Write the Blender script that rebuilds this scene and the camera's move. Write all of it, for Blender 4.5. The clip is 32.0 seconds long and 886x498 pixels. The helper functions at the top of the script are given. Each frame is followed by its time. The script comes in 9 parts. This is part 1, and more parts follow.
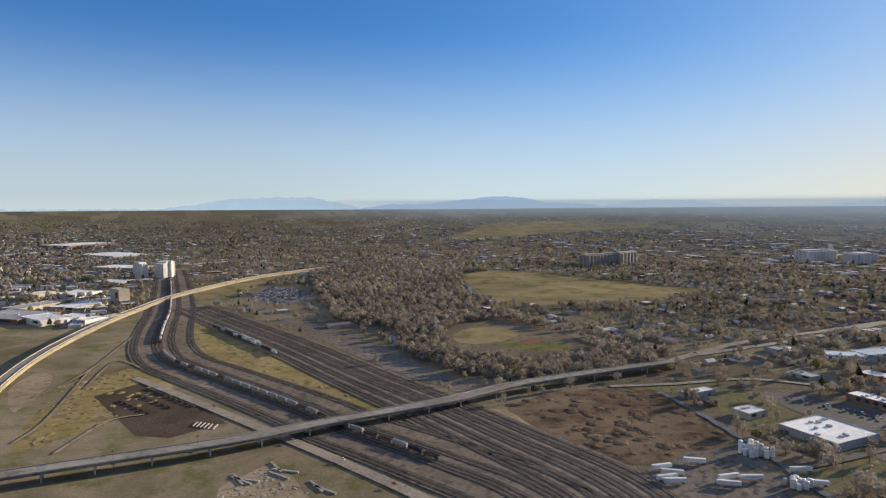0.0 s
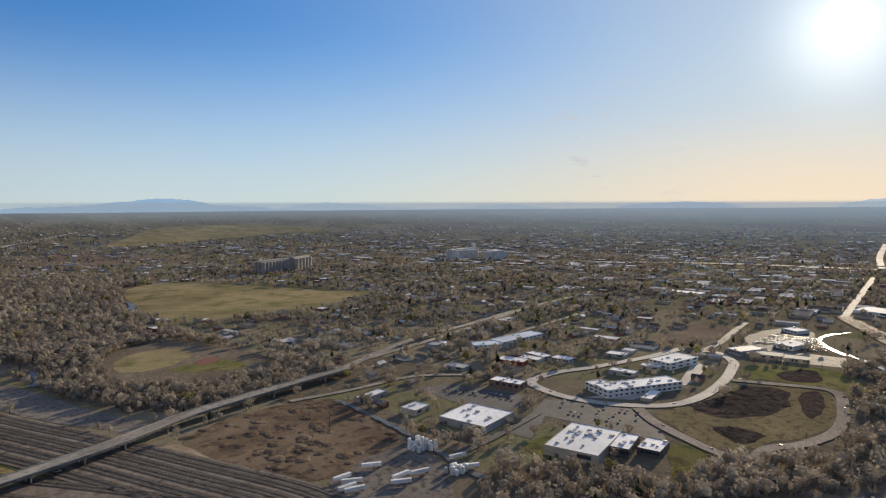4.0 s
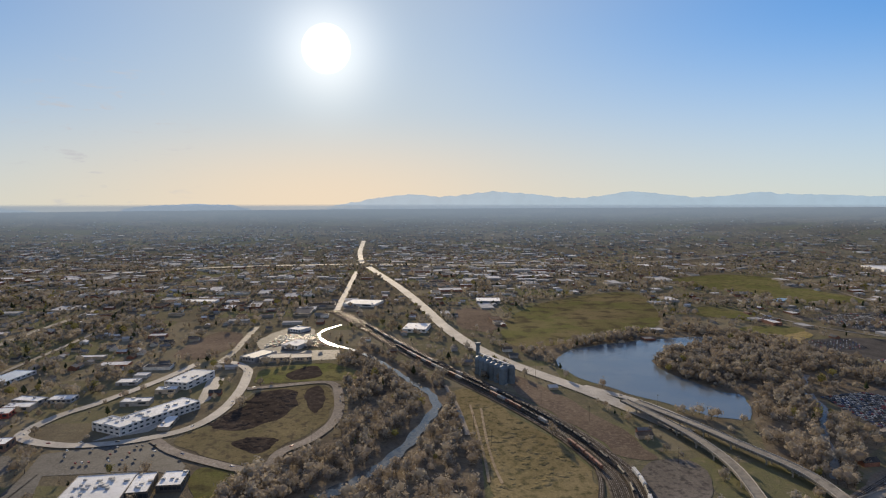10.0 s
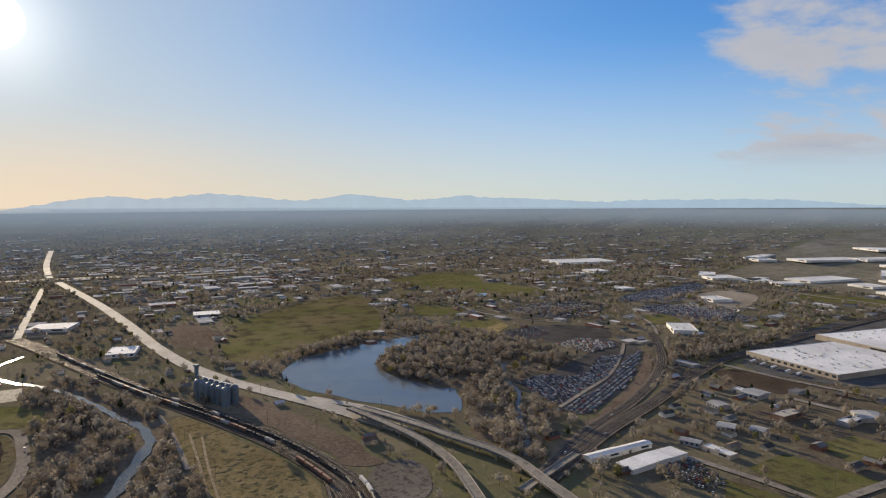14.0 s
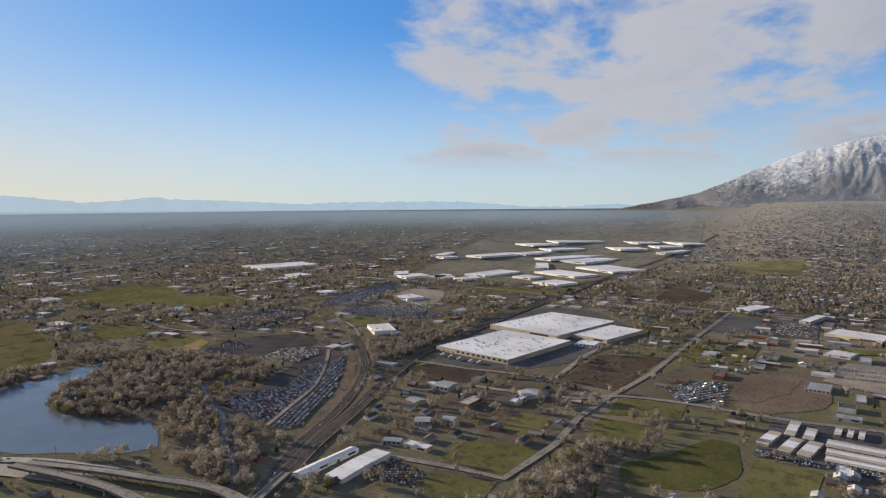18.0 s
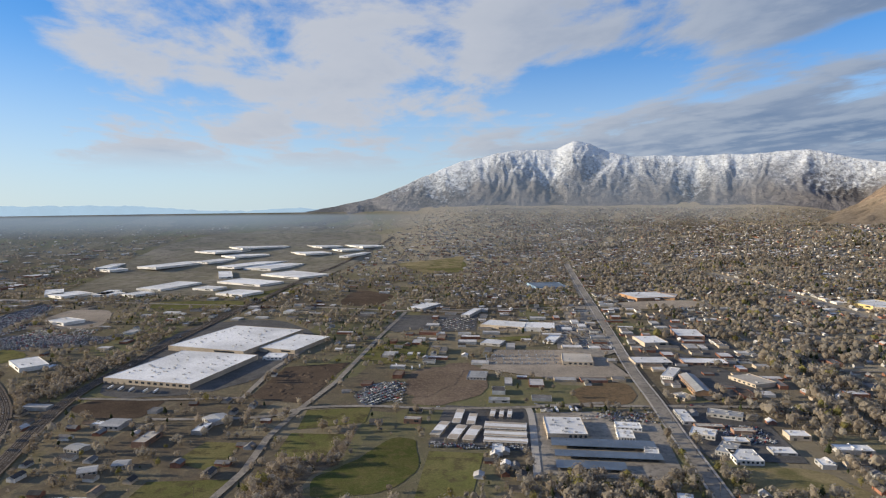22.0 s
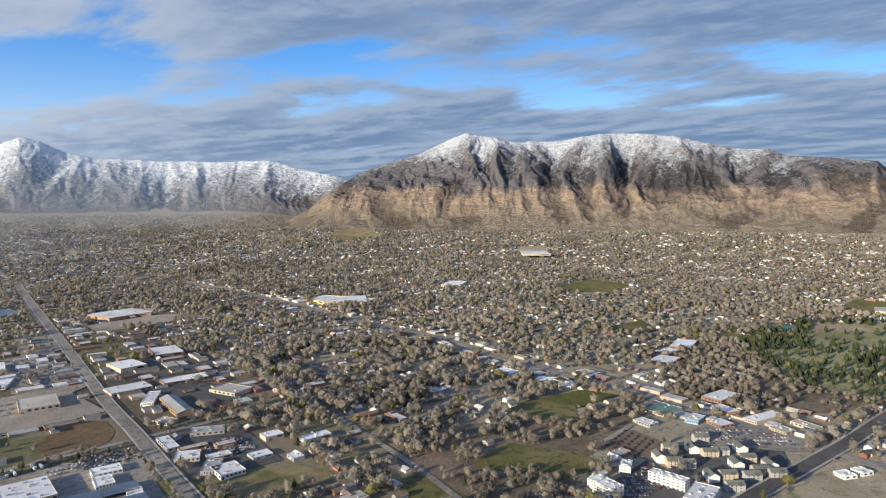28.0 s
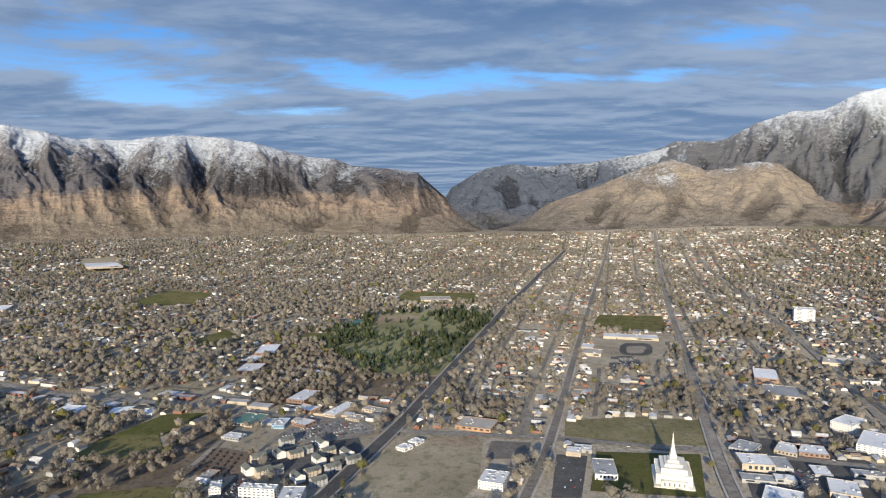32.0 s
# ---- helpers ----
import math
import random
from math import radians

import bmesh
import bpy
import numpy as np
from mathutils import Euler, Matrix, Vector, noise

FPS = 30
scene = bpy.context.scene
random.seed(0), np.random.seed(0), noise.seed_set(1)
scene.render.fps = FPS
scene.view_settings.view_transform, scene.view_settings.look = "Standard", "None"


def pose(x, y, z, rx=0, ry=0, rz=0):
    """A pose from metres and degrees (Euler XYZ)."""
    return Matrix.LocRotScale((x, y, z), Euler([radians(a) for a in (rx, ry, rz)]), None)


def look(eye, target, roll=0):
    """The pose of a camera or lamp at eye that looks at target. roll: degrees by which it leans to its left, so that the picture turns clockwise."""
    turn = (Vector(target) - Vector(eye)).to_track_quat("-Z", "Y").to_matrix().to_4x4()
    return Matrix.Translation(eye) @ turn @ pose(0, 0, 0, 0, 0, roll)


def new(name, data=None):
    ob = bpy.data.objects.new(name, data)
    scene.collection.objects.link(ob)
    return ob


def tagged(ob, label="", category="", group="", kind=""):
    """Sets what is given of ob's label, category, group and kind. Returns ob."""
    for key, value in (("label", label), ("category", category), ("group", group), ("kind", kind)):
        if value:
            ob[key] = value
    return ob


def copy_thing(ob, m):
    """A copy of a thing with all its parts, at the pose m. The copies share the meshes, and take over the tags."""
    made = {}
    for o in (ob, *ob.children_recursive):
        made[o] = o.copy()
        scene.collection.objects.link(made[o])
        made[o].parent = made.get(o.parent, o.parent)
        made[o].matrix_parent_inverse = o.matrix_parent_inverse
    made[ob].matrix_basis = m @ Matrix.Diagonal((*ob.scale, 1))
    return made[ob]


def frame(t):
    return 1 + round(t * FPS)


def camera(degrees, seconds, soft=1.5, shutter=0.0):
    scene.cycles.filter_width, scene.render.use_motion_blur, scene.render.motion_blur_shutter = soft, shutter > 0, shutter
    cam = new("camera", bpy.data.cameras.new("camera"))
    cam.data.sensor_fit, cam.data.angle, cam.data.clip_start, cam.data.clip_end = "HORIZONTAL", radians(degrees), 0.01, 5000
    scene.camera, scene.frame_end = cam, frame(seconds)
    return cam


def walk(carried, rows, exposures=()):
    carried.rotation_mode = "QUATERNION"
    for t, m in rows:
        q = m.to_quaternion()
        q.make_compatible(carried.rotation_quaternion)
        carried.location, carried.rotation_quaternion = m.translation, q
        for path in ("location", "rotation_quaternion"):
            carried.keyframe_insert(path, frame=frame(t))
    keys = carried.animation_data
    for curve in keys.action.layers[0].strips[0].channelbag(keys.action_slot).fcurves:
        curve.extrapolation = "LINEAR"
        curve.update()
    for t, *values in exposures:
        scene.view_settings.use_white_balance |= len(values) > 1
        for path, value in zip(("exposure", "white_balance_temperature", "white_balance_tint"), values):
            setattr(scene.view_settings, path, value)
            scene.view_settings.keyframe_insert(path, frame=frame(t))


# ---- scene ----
cam = camera(69.12, 32.0, soft=1.2)
PATH = [
    (0, pose(0.0, 0.0, 198.7, 86.02, 0, 155.65) @ pose(0, 0, 0, 0, 0, -0.20)),
    (0.5, pose(0.2, -0.3, 200.8, 86.00, 0, 151.89) @ pose(0, 0, 0, 0, 0, -0.17)),
    (1, pose(0.4, -0.6, 202.9, 85.99, 0, 148.17) @ pose(0, 0, 0, 0, 0, -0.15)),
    (1.5, pose(0.4, -0.8, 205.0, 85.99, 0, 144.61) @ pose(0, 0, 0, 0, 0, -0.12)),
    (2, pose(0.4, -0.9, 207.1, 86.01, 0, 141.11) @ pose(0, 0, 0, 0, 0, -0.10)),
    (2.5, pose(0.4, -0.9, 209.2, 86.00, 0, 137.63) @ pose(0, 0, 0, 0, 0, -0.08)),
    (3, pose(0.3, -0.9, 211.2, 85.99, 0, 134.15) @ pose(0, 0, 0, 0, 0, -0.08)),
    (3.5, pose(0.1, -0.9, 213.3, 86.00, 0, 130.67) @ pose(0, 0, 0, 0, 0, -0.09)),
    (5.5, pose(-0.6, -0.2, 221.3, 86.00, 0, 116.84) @ pose(0, 0, 0, 0, 0, -0.07)),
    (6, pose(-0.9, -0.0, 223.2, 85.99, 0, 113.37) @ pose(0, 0, 0, 0, 0, -0.07)),
    (6.5, pose(-1.1, 0.2, 225.1, 85.98, 0, 109.93) @ pose(0, 0, 0, 0, 0, -0.08)),
    (7, pose(-1.3, 0.4, 227.0, 85.96, 0, 106.47) @ pose(0, 0, 0, 0, 0, -0.08)),
    (7.5, pose(-1.4, 0.6, 228.9, 85.94, 0, 103.02) @ pose(0, 0, 0, 0, 0, -0.07)),
    (8, pose(-1.6, 0.8, 230.8, 85.91, 0, 99.53) @ pose(0, 0, 0, 0, 0, -0.05)),
    (8.5, pose(-1.7, 0.9, 232.6, 85.89, 0, 96.05) @ pose(0, 0, 0, 0, 0, -0.04)),
    (9, pose(-1.9, 1.0, 234.5, 85.89, 0, 92.57) @ pose(0, 0, 0, 0, 0, -0.03)),
    (9.5, pose(-2.0, 1.1, 236.3, 85.90, 0, 89.07) @ pose(0, 0, 0, 0, 0, -0.03)),
    (10, pose(-2.1, 1.2, 238.1, 85.90, 0, 85.60) @ pose(0, 0, 0, 0, 0, -0.01)),
    (10.5, pose(-2.2, 1.2, 240.0, 85.90, 0, 82.47) @ pose(0, 0, 0, 0, 0, 0.01)),
    (11, pose(-2.3, 1.3, 241.8, 85.92, 0, 79.51) @ pose(0, 0, 0, 0, 0, 0.01)),
    (11.5, pose(-2.4, 1.4, 243.7, 85.91, 0, 76.57) @ pose(0, 0, 0, 0, 0, -0.01)),
    (12, pose(-2.5, 1.6, 245.5, 85.91, 0, 73.57) @ pose(0, 0, 0, 0, 0, -0.04)),
    (12.5, pose(-2.7, 1.7, 247.4, 85.92, 0, 70.49) @ pose(0, 0, 0, 0, 0, -0.05)),
    (13, pose(-2.9, 2.0, 249.3, 85.94, 0, 67.42) @ pose(0, 0, 0, 0, 0, -0.04)),
    (13.5, pose(-3.1, 2.2, 251.2, 85.94, 0, 64.31) @ pose(0, 0, 0, 0, 0, -0.03)),
    (14, pose(-3.3, 2.4, 253.2, 85.93, 0, 61.23) @ pose(0, 0, 0, 0, 0, -0.06)),
    (14.5, pose(-3.4, 2.5, 255.2, 85.93, 0, 58.07) @ pose(0, 0, 0, 0, 0, -0.09)),
    (16.5, pose(-3.6, 2.4, 263.7, 85.90, 0, 44.92) @ pose(0, 0, 0, 0, 0, -0.12)),
    (17, pose(-3.5, 2.2, 266.0, 85.89, 0, 41.63) @ pose(0, 0, 0, 0, 0, -0.13)),
    (17.5, pose(-3.3, 1.9, 268.3, 85.88, 0, 38.35) @ pose(0, 0, 0, 0, 0, -0.14)),
    (18, pose(-3.1, 1.7, 270.6, 85.88, 0, 35.07) @ pose(0, 0, 0, 0, 0, -0.14)),
    (18.5, pose(-2.9, 1.5, 273.0, 85.89, 0, 31.72) @ pose(0, 0, 0, 0, 0, -0.15)),
    (19, pose(-2.6, 1.3, 275.4, 85.89, 0, 28.35) @ pose(0, 0, 0, 0, 0, -0.15)),
    (19.5, pose(-2.3, 1.3, 277.7, 85.90, 0, 24.97) @ pose(0, 0, 0, 0, 0, -0.14)),
    (20, pose(-2.0, 1.5, 280.1, 85.90, 0, 21.58) @ pose(0, 0, 0, 0, 0, -0.14)),
    (20.5, pose(-1.7, 1.9, 282.4, 85.91, 0, 18.19) @ pose(0, 0, 0, 0, 0, -0.13)),
    (21, pose(-1.4, 2.4, 284.6, 85.91, 0, 14.86) @ pose(0, 0, 0, 0, 0, -0.12)),
    (21.5, pose(-1.1, 3.0, 286.9, 85.93, 0, 11.30) @ pose(0, 0, 0, 0, 0, -0.13)),
    (22, pose(-0.8, 3.7, 289.2, 85.94, 0, 7.55) @ pose(0, 0, 0, 0, 0, -0.15)),
    (22.5, pose(-0.5, 4.3, 291.4, 85.96, 0, 3.80) @ pose(0, 0, 0, 0, 0, -0.17)),
    (23, pose(-0.2, 4.9, 293.6, 85.98, 0, -0.03) @ pose(0, 0, 0, 0, 0, -0.19)),
    (23.5, pose(0.0, 5.4, 295.8, 86.00, 0, -3.93) @ pose(0, 0, 0, 0, 0, -0.21)),
    (24, pose(0.2, 5.8, 298.0, 85.99, 0, -7.80) @ pose(0, 0, 0, 0, 0, -0.22)),
    (24.5, pose(0.4, 5.9, 300.2, 85.98, 0, -11.74) @ pose(0, 0, 0, 0, 0, -0.23)),
    (25, pose(0.6, 5.9, 302.4, 85.97, 0, -15.48) @ pose(0, 0, 0, 0, 0, -0.22)),
    (25.5, pose(0.7, 5.7, 304.7, 85.98, 0, -19.18) @ pose(0, 0, 0, 0, 0, -0.21)),
    (27.5, pose(1.4, 4.3, 313.4, 86.04, 0, -33.34) @ pose(0, 0, 0, 0, 0, -0.16)),
    (28, pose(1.7, 4.0, 315.6, 86.03, 0, -36.95) @ pose(0, 0, 0, 0, 0, -0.18)),
    (28.5, pose(2.1, 3.7, 317.7, 86.03, 0, -40.62) @ pose(0, 0, 0, 0, 0, -0.21)),
    (29, pose(2.4, 3.4, 319.9, 86.04, 0, -44.30) @ pose(0, 0, 0, 0, 0, -0.22)),
    (29.5, pose(2.8, 3.2, 322.0, 86.06, 0, -48.13) @ pose(0, 0, 0, 0, 0, -0.23)),
    (30, pose(3.1, 2.9, 324.0, 86.06, 0, -52.43) @ pose(0, 0, 0, 0, 0, -0.24)),
    (30.5, pose(3.4, 2.6, 326.1, 86.07, 0, -57.48) @ pose(0, 0, 0, 0, 0, -0.22)),
    (31, pose(3.5, 2.2, 328.1, 86.08, 0, -62.66) @ pose(0, 0, 0, 0, 0, -0.21)),
    (31.5, pose(3.5, 1.7, 330.0, 86.10, 0, -67.84) @ pose(0, 0, 0, 0, 0, -0.22)),
    (32, pose(3.2, 1.1, 332.0, 86.11, 0, -73.00) @ pose(0, 0, 0, 0, 0, -0.24)),
]
walk(cam, PATH, exposures=[(0, 0.58, 6650, 9), (3.5, 0.50, 6750, 9), (7, 0.38, 6800, 10), (13, 0.37, 6800, 10), (17, 0.42, 6750, 10), (19, 0.47, 6650, 10), (23, 0.58, 6380, 7), (28, 0.72, 6180, 6), (32, 0.60, 6030, 6)])

# ---- sky, sun ----
SUN_AZ, SUN_EL = -95.7, 13.0
sun_dir = Vector((math.sin(radians(SUN_AZ)) * math.cos(radians(SUN_EL)), math.cos(radians(SUN_AZ)) * math.cos(radians(SUN_EL)), math.sin(radians(SUN_EL))))


class Nodes:
    """A small builder for node trees."""

    def __init__(self, tree):
        self.tree = tree
        tree.nodes.clear()

    def add(self, kind, ins=(), **props):
        n = self.tree.nodes.new(kind)
        for k, v in props.items():
            setattr(n, k, v)
        for k, v in dict(ins).items():
            self.put(n.inputs[k], v)
        return n

    def put(self, socket, v):
        if hasattr(v, "is_linked"):
            self.tree.links.new(v, socket)
        elif hasattr(socket.default_value, "__len__") and not hasattr(v, "__len__"):
            socket.default_value = [v] * len(socket.default_value)
        elif hasattr(v, "__len__") and len(socket.default_value) == 4 and len(v) == 3:
            socket.default_value = (*v, 1)
        else:
            socket.default_value = v

    def math(self, op, a, b=0.0, c=0.0, clamp=False):
        n = self.tree.nodes.new("ShaderNodeMath")
        n.operation, n.use_clamp = op, clamp
        for s, v in zip(n.inputs, (a, b, c)):
            self.put(s, v)
        return n.outputs[0]

    def ramp(self, v, a, b, lo=0.0, hi=1.0):
        n = self.tree.nodes.new("ShaderNodeMapRange")
        n.interpolation_type = "SMOOTHSTEP"
        for s, x in zip(n.inputs, (v, a, b, lo, hi)):
            self.put(s, x)
        return n.outputs[0]

    def noise(self, vec, scale, detail=4.0, rough=0.55, distort=0.0):
        n = self.add("ShaderNodeTexNoise", {"Vector": vec, "Scale": scale, "Detail": detail, "Roughness": rough, "Distortion": distort})
        return n.outputs["Fac"]

    def mix(self, fac, a, b):
        n = self.tree.nodes.new("ShaderNodeMix")
        n.data_type = "RGBA"
        self.put(n.inputs[0], fac)
        self.put(n.inputs[6], a)
        self.put(n.inputs[7], b)
        return n.outputs[2]


world = bpy.data.worlds.new("sky")
scene.world = world
world.use_nodes = True
N = Nodes(world.node_tree)
sky = N.add("ShaderNodeTexSky", sky_type="NISHITA", sun_disc=False, sun_elevation=radians(SUN_EL), sun_rotation=radians(SUN_AZ), altitude=1300, air_density=1.0, dust_density=0.6, ozone_density=2.0)
way = N.add("ShaderNodeVectorMath", {0: N.add("ShaderNodeTexCoord").outputs["Generated"]}, operation="NORMALIZE").outputs[0]
sep = N.add("ShaderNodeSeparateXYZ", {0: way})
up = N.math("MAXIMUM", sep.outputs[2], 0.0)
lift = N.math("ADD", up, 0.075)
flat = N.add("ShaderNodeCombineXYZ", {0: N.math("DIVIDE", sep.outputs[0], lift), 1: N.math("DIVIDE", sep.outputs[1], lift), 2: 0.0}).outputs[0]
turned = N.add("ShaderNodeMapping", {0: flat, "Rotation": (0, 0, radians(-18))}).outputs[0]
rolls = N.add("ShaderNodeMapping", {0: turned, "Scale": (1.0, 0.58, 1.0)}).outputs[0]
toward_sun = N.add("ShaderNodeVectorMath", {0: rolls, 1: (-0.16, 0.02, 0.0)}, operation="ADD").outputs[0]


def cloud_density(v):
    return N.math("ADD", N.math("MULTIPLY", N.noise(v, 0.62, 8.0, 0.58, 0.25), 0.64), N.math("MULTIPLY", N.noise(v, 1.7, 7.0, 0.6, 0.3), 0.36))


east = N.add("ShaderNodeVectorMath", {0: way, 1: (0.88, 0.48, 0.0)}, operation="DOT_PRODUCT").outputs["Value"]
cover = N.math("SUBTRACT", N.ramp(east, -0.52, -0.02, 0.24, -0.02), N.math("MULTIPLY", N.ramp(east, 0.35, 0.8), N.ramp(up, 0.03, 0.17, 0.16, 0.02)))
dens = N.math("SUBTRACT", cloud_density(rolls), cover)
lit = N.ramp(N.math("SUBTRACT", dens, N.math("SUBTRACT", cloud_density(toward_sun), cover)), -0.09, 0.10)
cloud = N.math("MULTIPLY", N.ramp(dens, 0.455, 0.545), N.ramp(up, N.ramp(east, 0.45, 0.8, 0.035, -0.03), N.ramp(east, 0.45, 0.8, 0.09, 0.01)))
thick = N.ramp(N.math("ADD", dens, N.ramp(east, 0.15, 0.95, -0.08, 0.06)), 0.40, 0.68)
pale = N.mix(N.ramp(east, 0.3, 0.95), (0.385, 0.395, 0.435), (0.28, 0.315, 0.38))
deep = N.mix(N.ramp(east, 0.1, 0.95), (0.225, 0.265, 0.35), (0.09, 0.137, 0.232))
cloud_col = N.mix(N.math("MULTIPLY", thick, N.ramp(lit, 0.0, 1.0, 1.0, 0.35)), pale, deep)
wisp = N.math("MULTIPLY", N.ramp(N.noise(N.add("ShaderNodeMapping", {0: way, "Scale": (1.0, 1.0, 4.5)}).outputs[0], 22.0, 5.0, 0.6, 0.4), 0.56, 0.72), N.ramp(N.add("ShaderNodeVectorMath", {0: way, 1: (-0.918, -0.388, 0.078)}, operation="DOT_PRODUCT").outputs["Value"], 0.990, 0.999))
cloud = N.math("MAXIMUM", cloud, N.math("MULTIPLY", wisp, 0.8))
raw = N.add("ShaderNodeVectorMath", {0: sky.outputs[0], 1: (0.045, 0.100, 0.178)}, operation="MULTIPLY").outputs[0]
raw = N.add("ShaderNodeVectorMath", {0: raw, 3: N.ramp(sep.outputs[1], -0.95, 0.05, 0.74, 1.0)}, operation="SCALE").outputs[0]   # the southern sky is deeper
soft_sky = N.add("ShaderNodeVectorMath", {0: raw, 1: N.add("ShaderNodeVectorMath", {0: raw, 1: (0.82, 0.68, 0.50), 2: (1, 1, 1)}, operation="MULTIPLY_ADD").outputs[0]}, operation="DIVIDE").outputs[0]
sunward = N.ramp(sep.outputs[0], -0.99, -0.55, 1.0, 0.0)
blue = N.mix(N.ramp(up, -0.04, 0.27, 0.74, 0.0), soft_sky, N.mix(sunward, (0.50, 0.545, 0.565), (0.62, 0.56, 0.46)))
near_sun = N.math("MAXIMUM", N.add("ShaderNodeVectorMath", {0: way, 1: tuple(sun_dir)}, operation="DOT_PRODUCT").outputs["Value"], 0.0)
below_sun = N.math("POWER", N.math("MAXIMUM", N.add("ShaderNodeVectorMath", {0: way, 1: (math.sin(radians(SUN_AZ)), math.cos(radians(SUN_AZ)), 0.0)}, operation="DOT_PRODUCT").outputs["Value"], 0.0), 16.0)
blue = N.mix(N.math("MULTIPLY", N.math("POWER", near_sun, 7.0), 0.62), blue, (0.315, 0.32, 0.31))
blue = N.mix(N.math("MULTIPLY", below_sun, N.ramp(up, 0.0, 0.15, 0.7, 0.0)), blue, (0.66, 0.52, 0.38))
sky_col = N.mix(N.math("MULTIPLY", cloud, 0.94), blue, cloud_col)
disc = N.ramp(near_sun, math.cos(radians(2.1)), math.cos(radians(1.1)), 0.0, 6.0)
halo = N.math("MULTIPLY", N.math("POWER", near_sun, 420.0), 0.38)
bright = N.add("ShaderNodeVectorMath", {0: (1.0, 0.95, 0.85), 3: N.math("ADD", disc, halo)}, operation="SCALE").outputs[0]
wide_glow = N.add("ShaderNodeVectorMath", {0: (1.0, 0.84, 0.60), 3: N.math("MULTIPLY", N.math("POWER", near_sun, 14.0), 0.07)}, operation="SCALE").outputs[0]
sun_glow = N.add("ShaderNodeVectorMath", {0: bright, 1: wide_glow}, operation="ADD").outputs[0]
total = N.add("ShaderNodeVectorMath", {0: sky_col, 1: sun_glow}, operation="ADD").outputs[0]
bg = N.add("ShaderNodeBackground", {"Color": total, "Strength": 1.0})
N.add("ShaderNodeOutputWorld", {"Surface": bg.outputs[0]})

sun = new("sun", bpy.data.lights.new("sun", "SUN"))
sun.data.energy, sun.data.angle, sun.data.color = 5.0, radians(0.55), (1.0, 0.84, 0.62)
sun.matrix_world = look(sun_dir * 3000, (0, 0, 0))

# ---- materials ----
MATS = {}


def material(name, a, b, scale=0.05, rough=0.9, c=None, scale2=0.6, metal=0.0, bump=0.0, island=0.0, spread=0.0, porous=0.0, airy=0.0):
    """A surface of two tones at one scale, a third in finer specks, and a little variation from piece to piece."""
    if name in MATS:
        return MATS[name]
    m = bpy.data.materials.new(name)
    m.use_nodes = True
    n = Nodes(m.node_tree)
    pos = n.add("ShaderNodeNewGeometry")
    p = pos.outputs["Position"]
    col = n.mix(n.ramp(n.noise(p, scale, 6.0, 0.62, 0.5), 0.36, 0.64), a, b)
    if c:
        col = n.mix(n.ramp(n.noise(p, scale2, 5.0, 0.6), 0.47, 0.66), col, c)
    wide = n.ramp(n.noise(p, scale * 0.22, 4.0, 0.6), 0.3, 0.7, 0.80, 1.18)
    grain = n.ramp(n.noise(p, max(1.2, scale2 * 3), 3.0, 0.6), 0.3, 0.7, 0.88, 1.10)
    col = n.add("ShaderNodeVectorMath", {0: col, 3: n.math("MULTIPLY", wide, grain)}, operation="SCALE").outputs[0]
    if rough > 0.9 and not island:
        patchy = n.ramp(n.noise(p, 0.33, 8.0, 0.78, 0.4), 0.34, 0.66, 0.82, 1.17)
        col = n.add("ShaderNodeVectorMath", {0: col, 3: patchy}, operation="SCALE").outputs[0]
    if island:
        v = n.math("ADD", n.math("MULTIPLY", pos.outputs["Random Per Island"], 2 * island), 1 - island)
        col = n.add("ShaderNodeVectorMath", {0: col, 3: v}, operation="SCALE").outputs[0]
    if spread:
        v = n.math("ADD", n.math("MULTIPLY", n.add("ShaderNodeObjectInfo").outputs["Random"], 2 * spread), 1 - spread)
        col = n.add("ShaderNodeVectorMath", {0: col, 3: v}, operation="SCALE").outputs[0]
    ins = {"Base Color": col, "Roughness": rough, "Metallic": metal, "Specular IOR Level": 0.0 if rough > 0.9 else 0.12 if rough > 0.8 else 0.35}
    if bump:
        ins["Normal"] = n.add("ShaderNodeBump", {"Height": n.noise(p, scale2 * 2, 6.0, 0.6), "Strength": bump, "Distance": 1.0}).outputs[0]
    face = n.add("ShaderNodeBsdfPrincipled", ins).outputs[0]
    if porous:
        face = n.add("ShaderNodeMixShader", {0: porous, 1: face, 2: n.add("ShaderNodeBsdfTranslucent", {"Color": col}).outputs[0]}).outputs[0]
    if airy:
        face = n.add("ShaderNodeMixShader", {0: airy, 1: face, 2: n.add("ShaderNodeBsdfTransparent").outputs[0]}).outputs[0]
    n.add("ShaderNodeOutputMaterial", {"Surface": face})
    MATS[name] = m
    return m


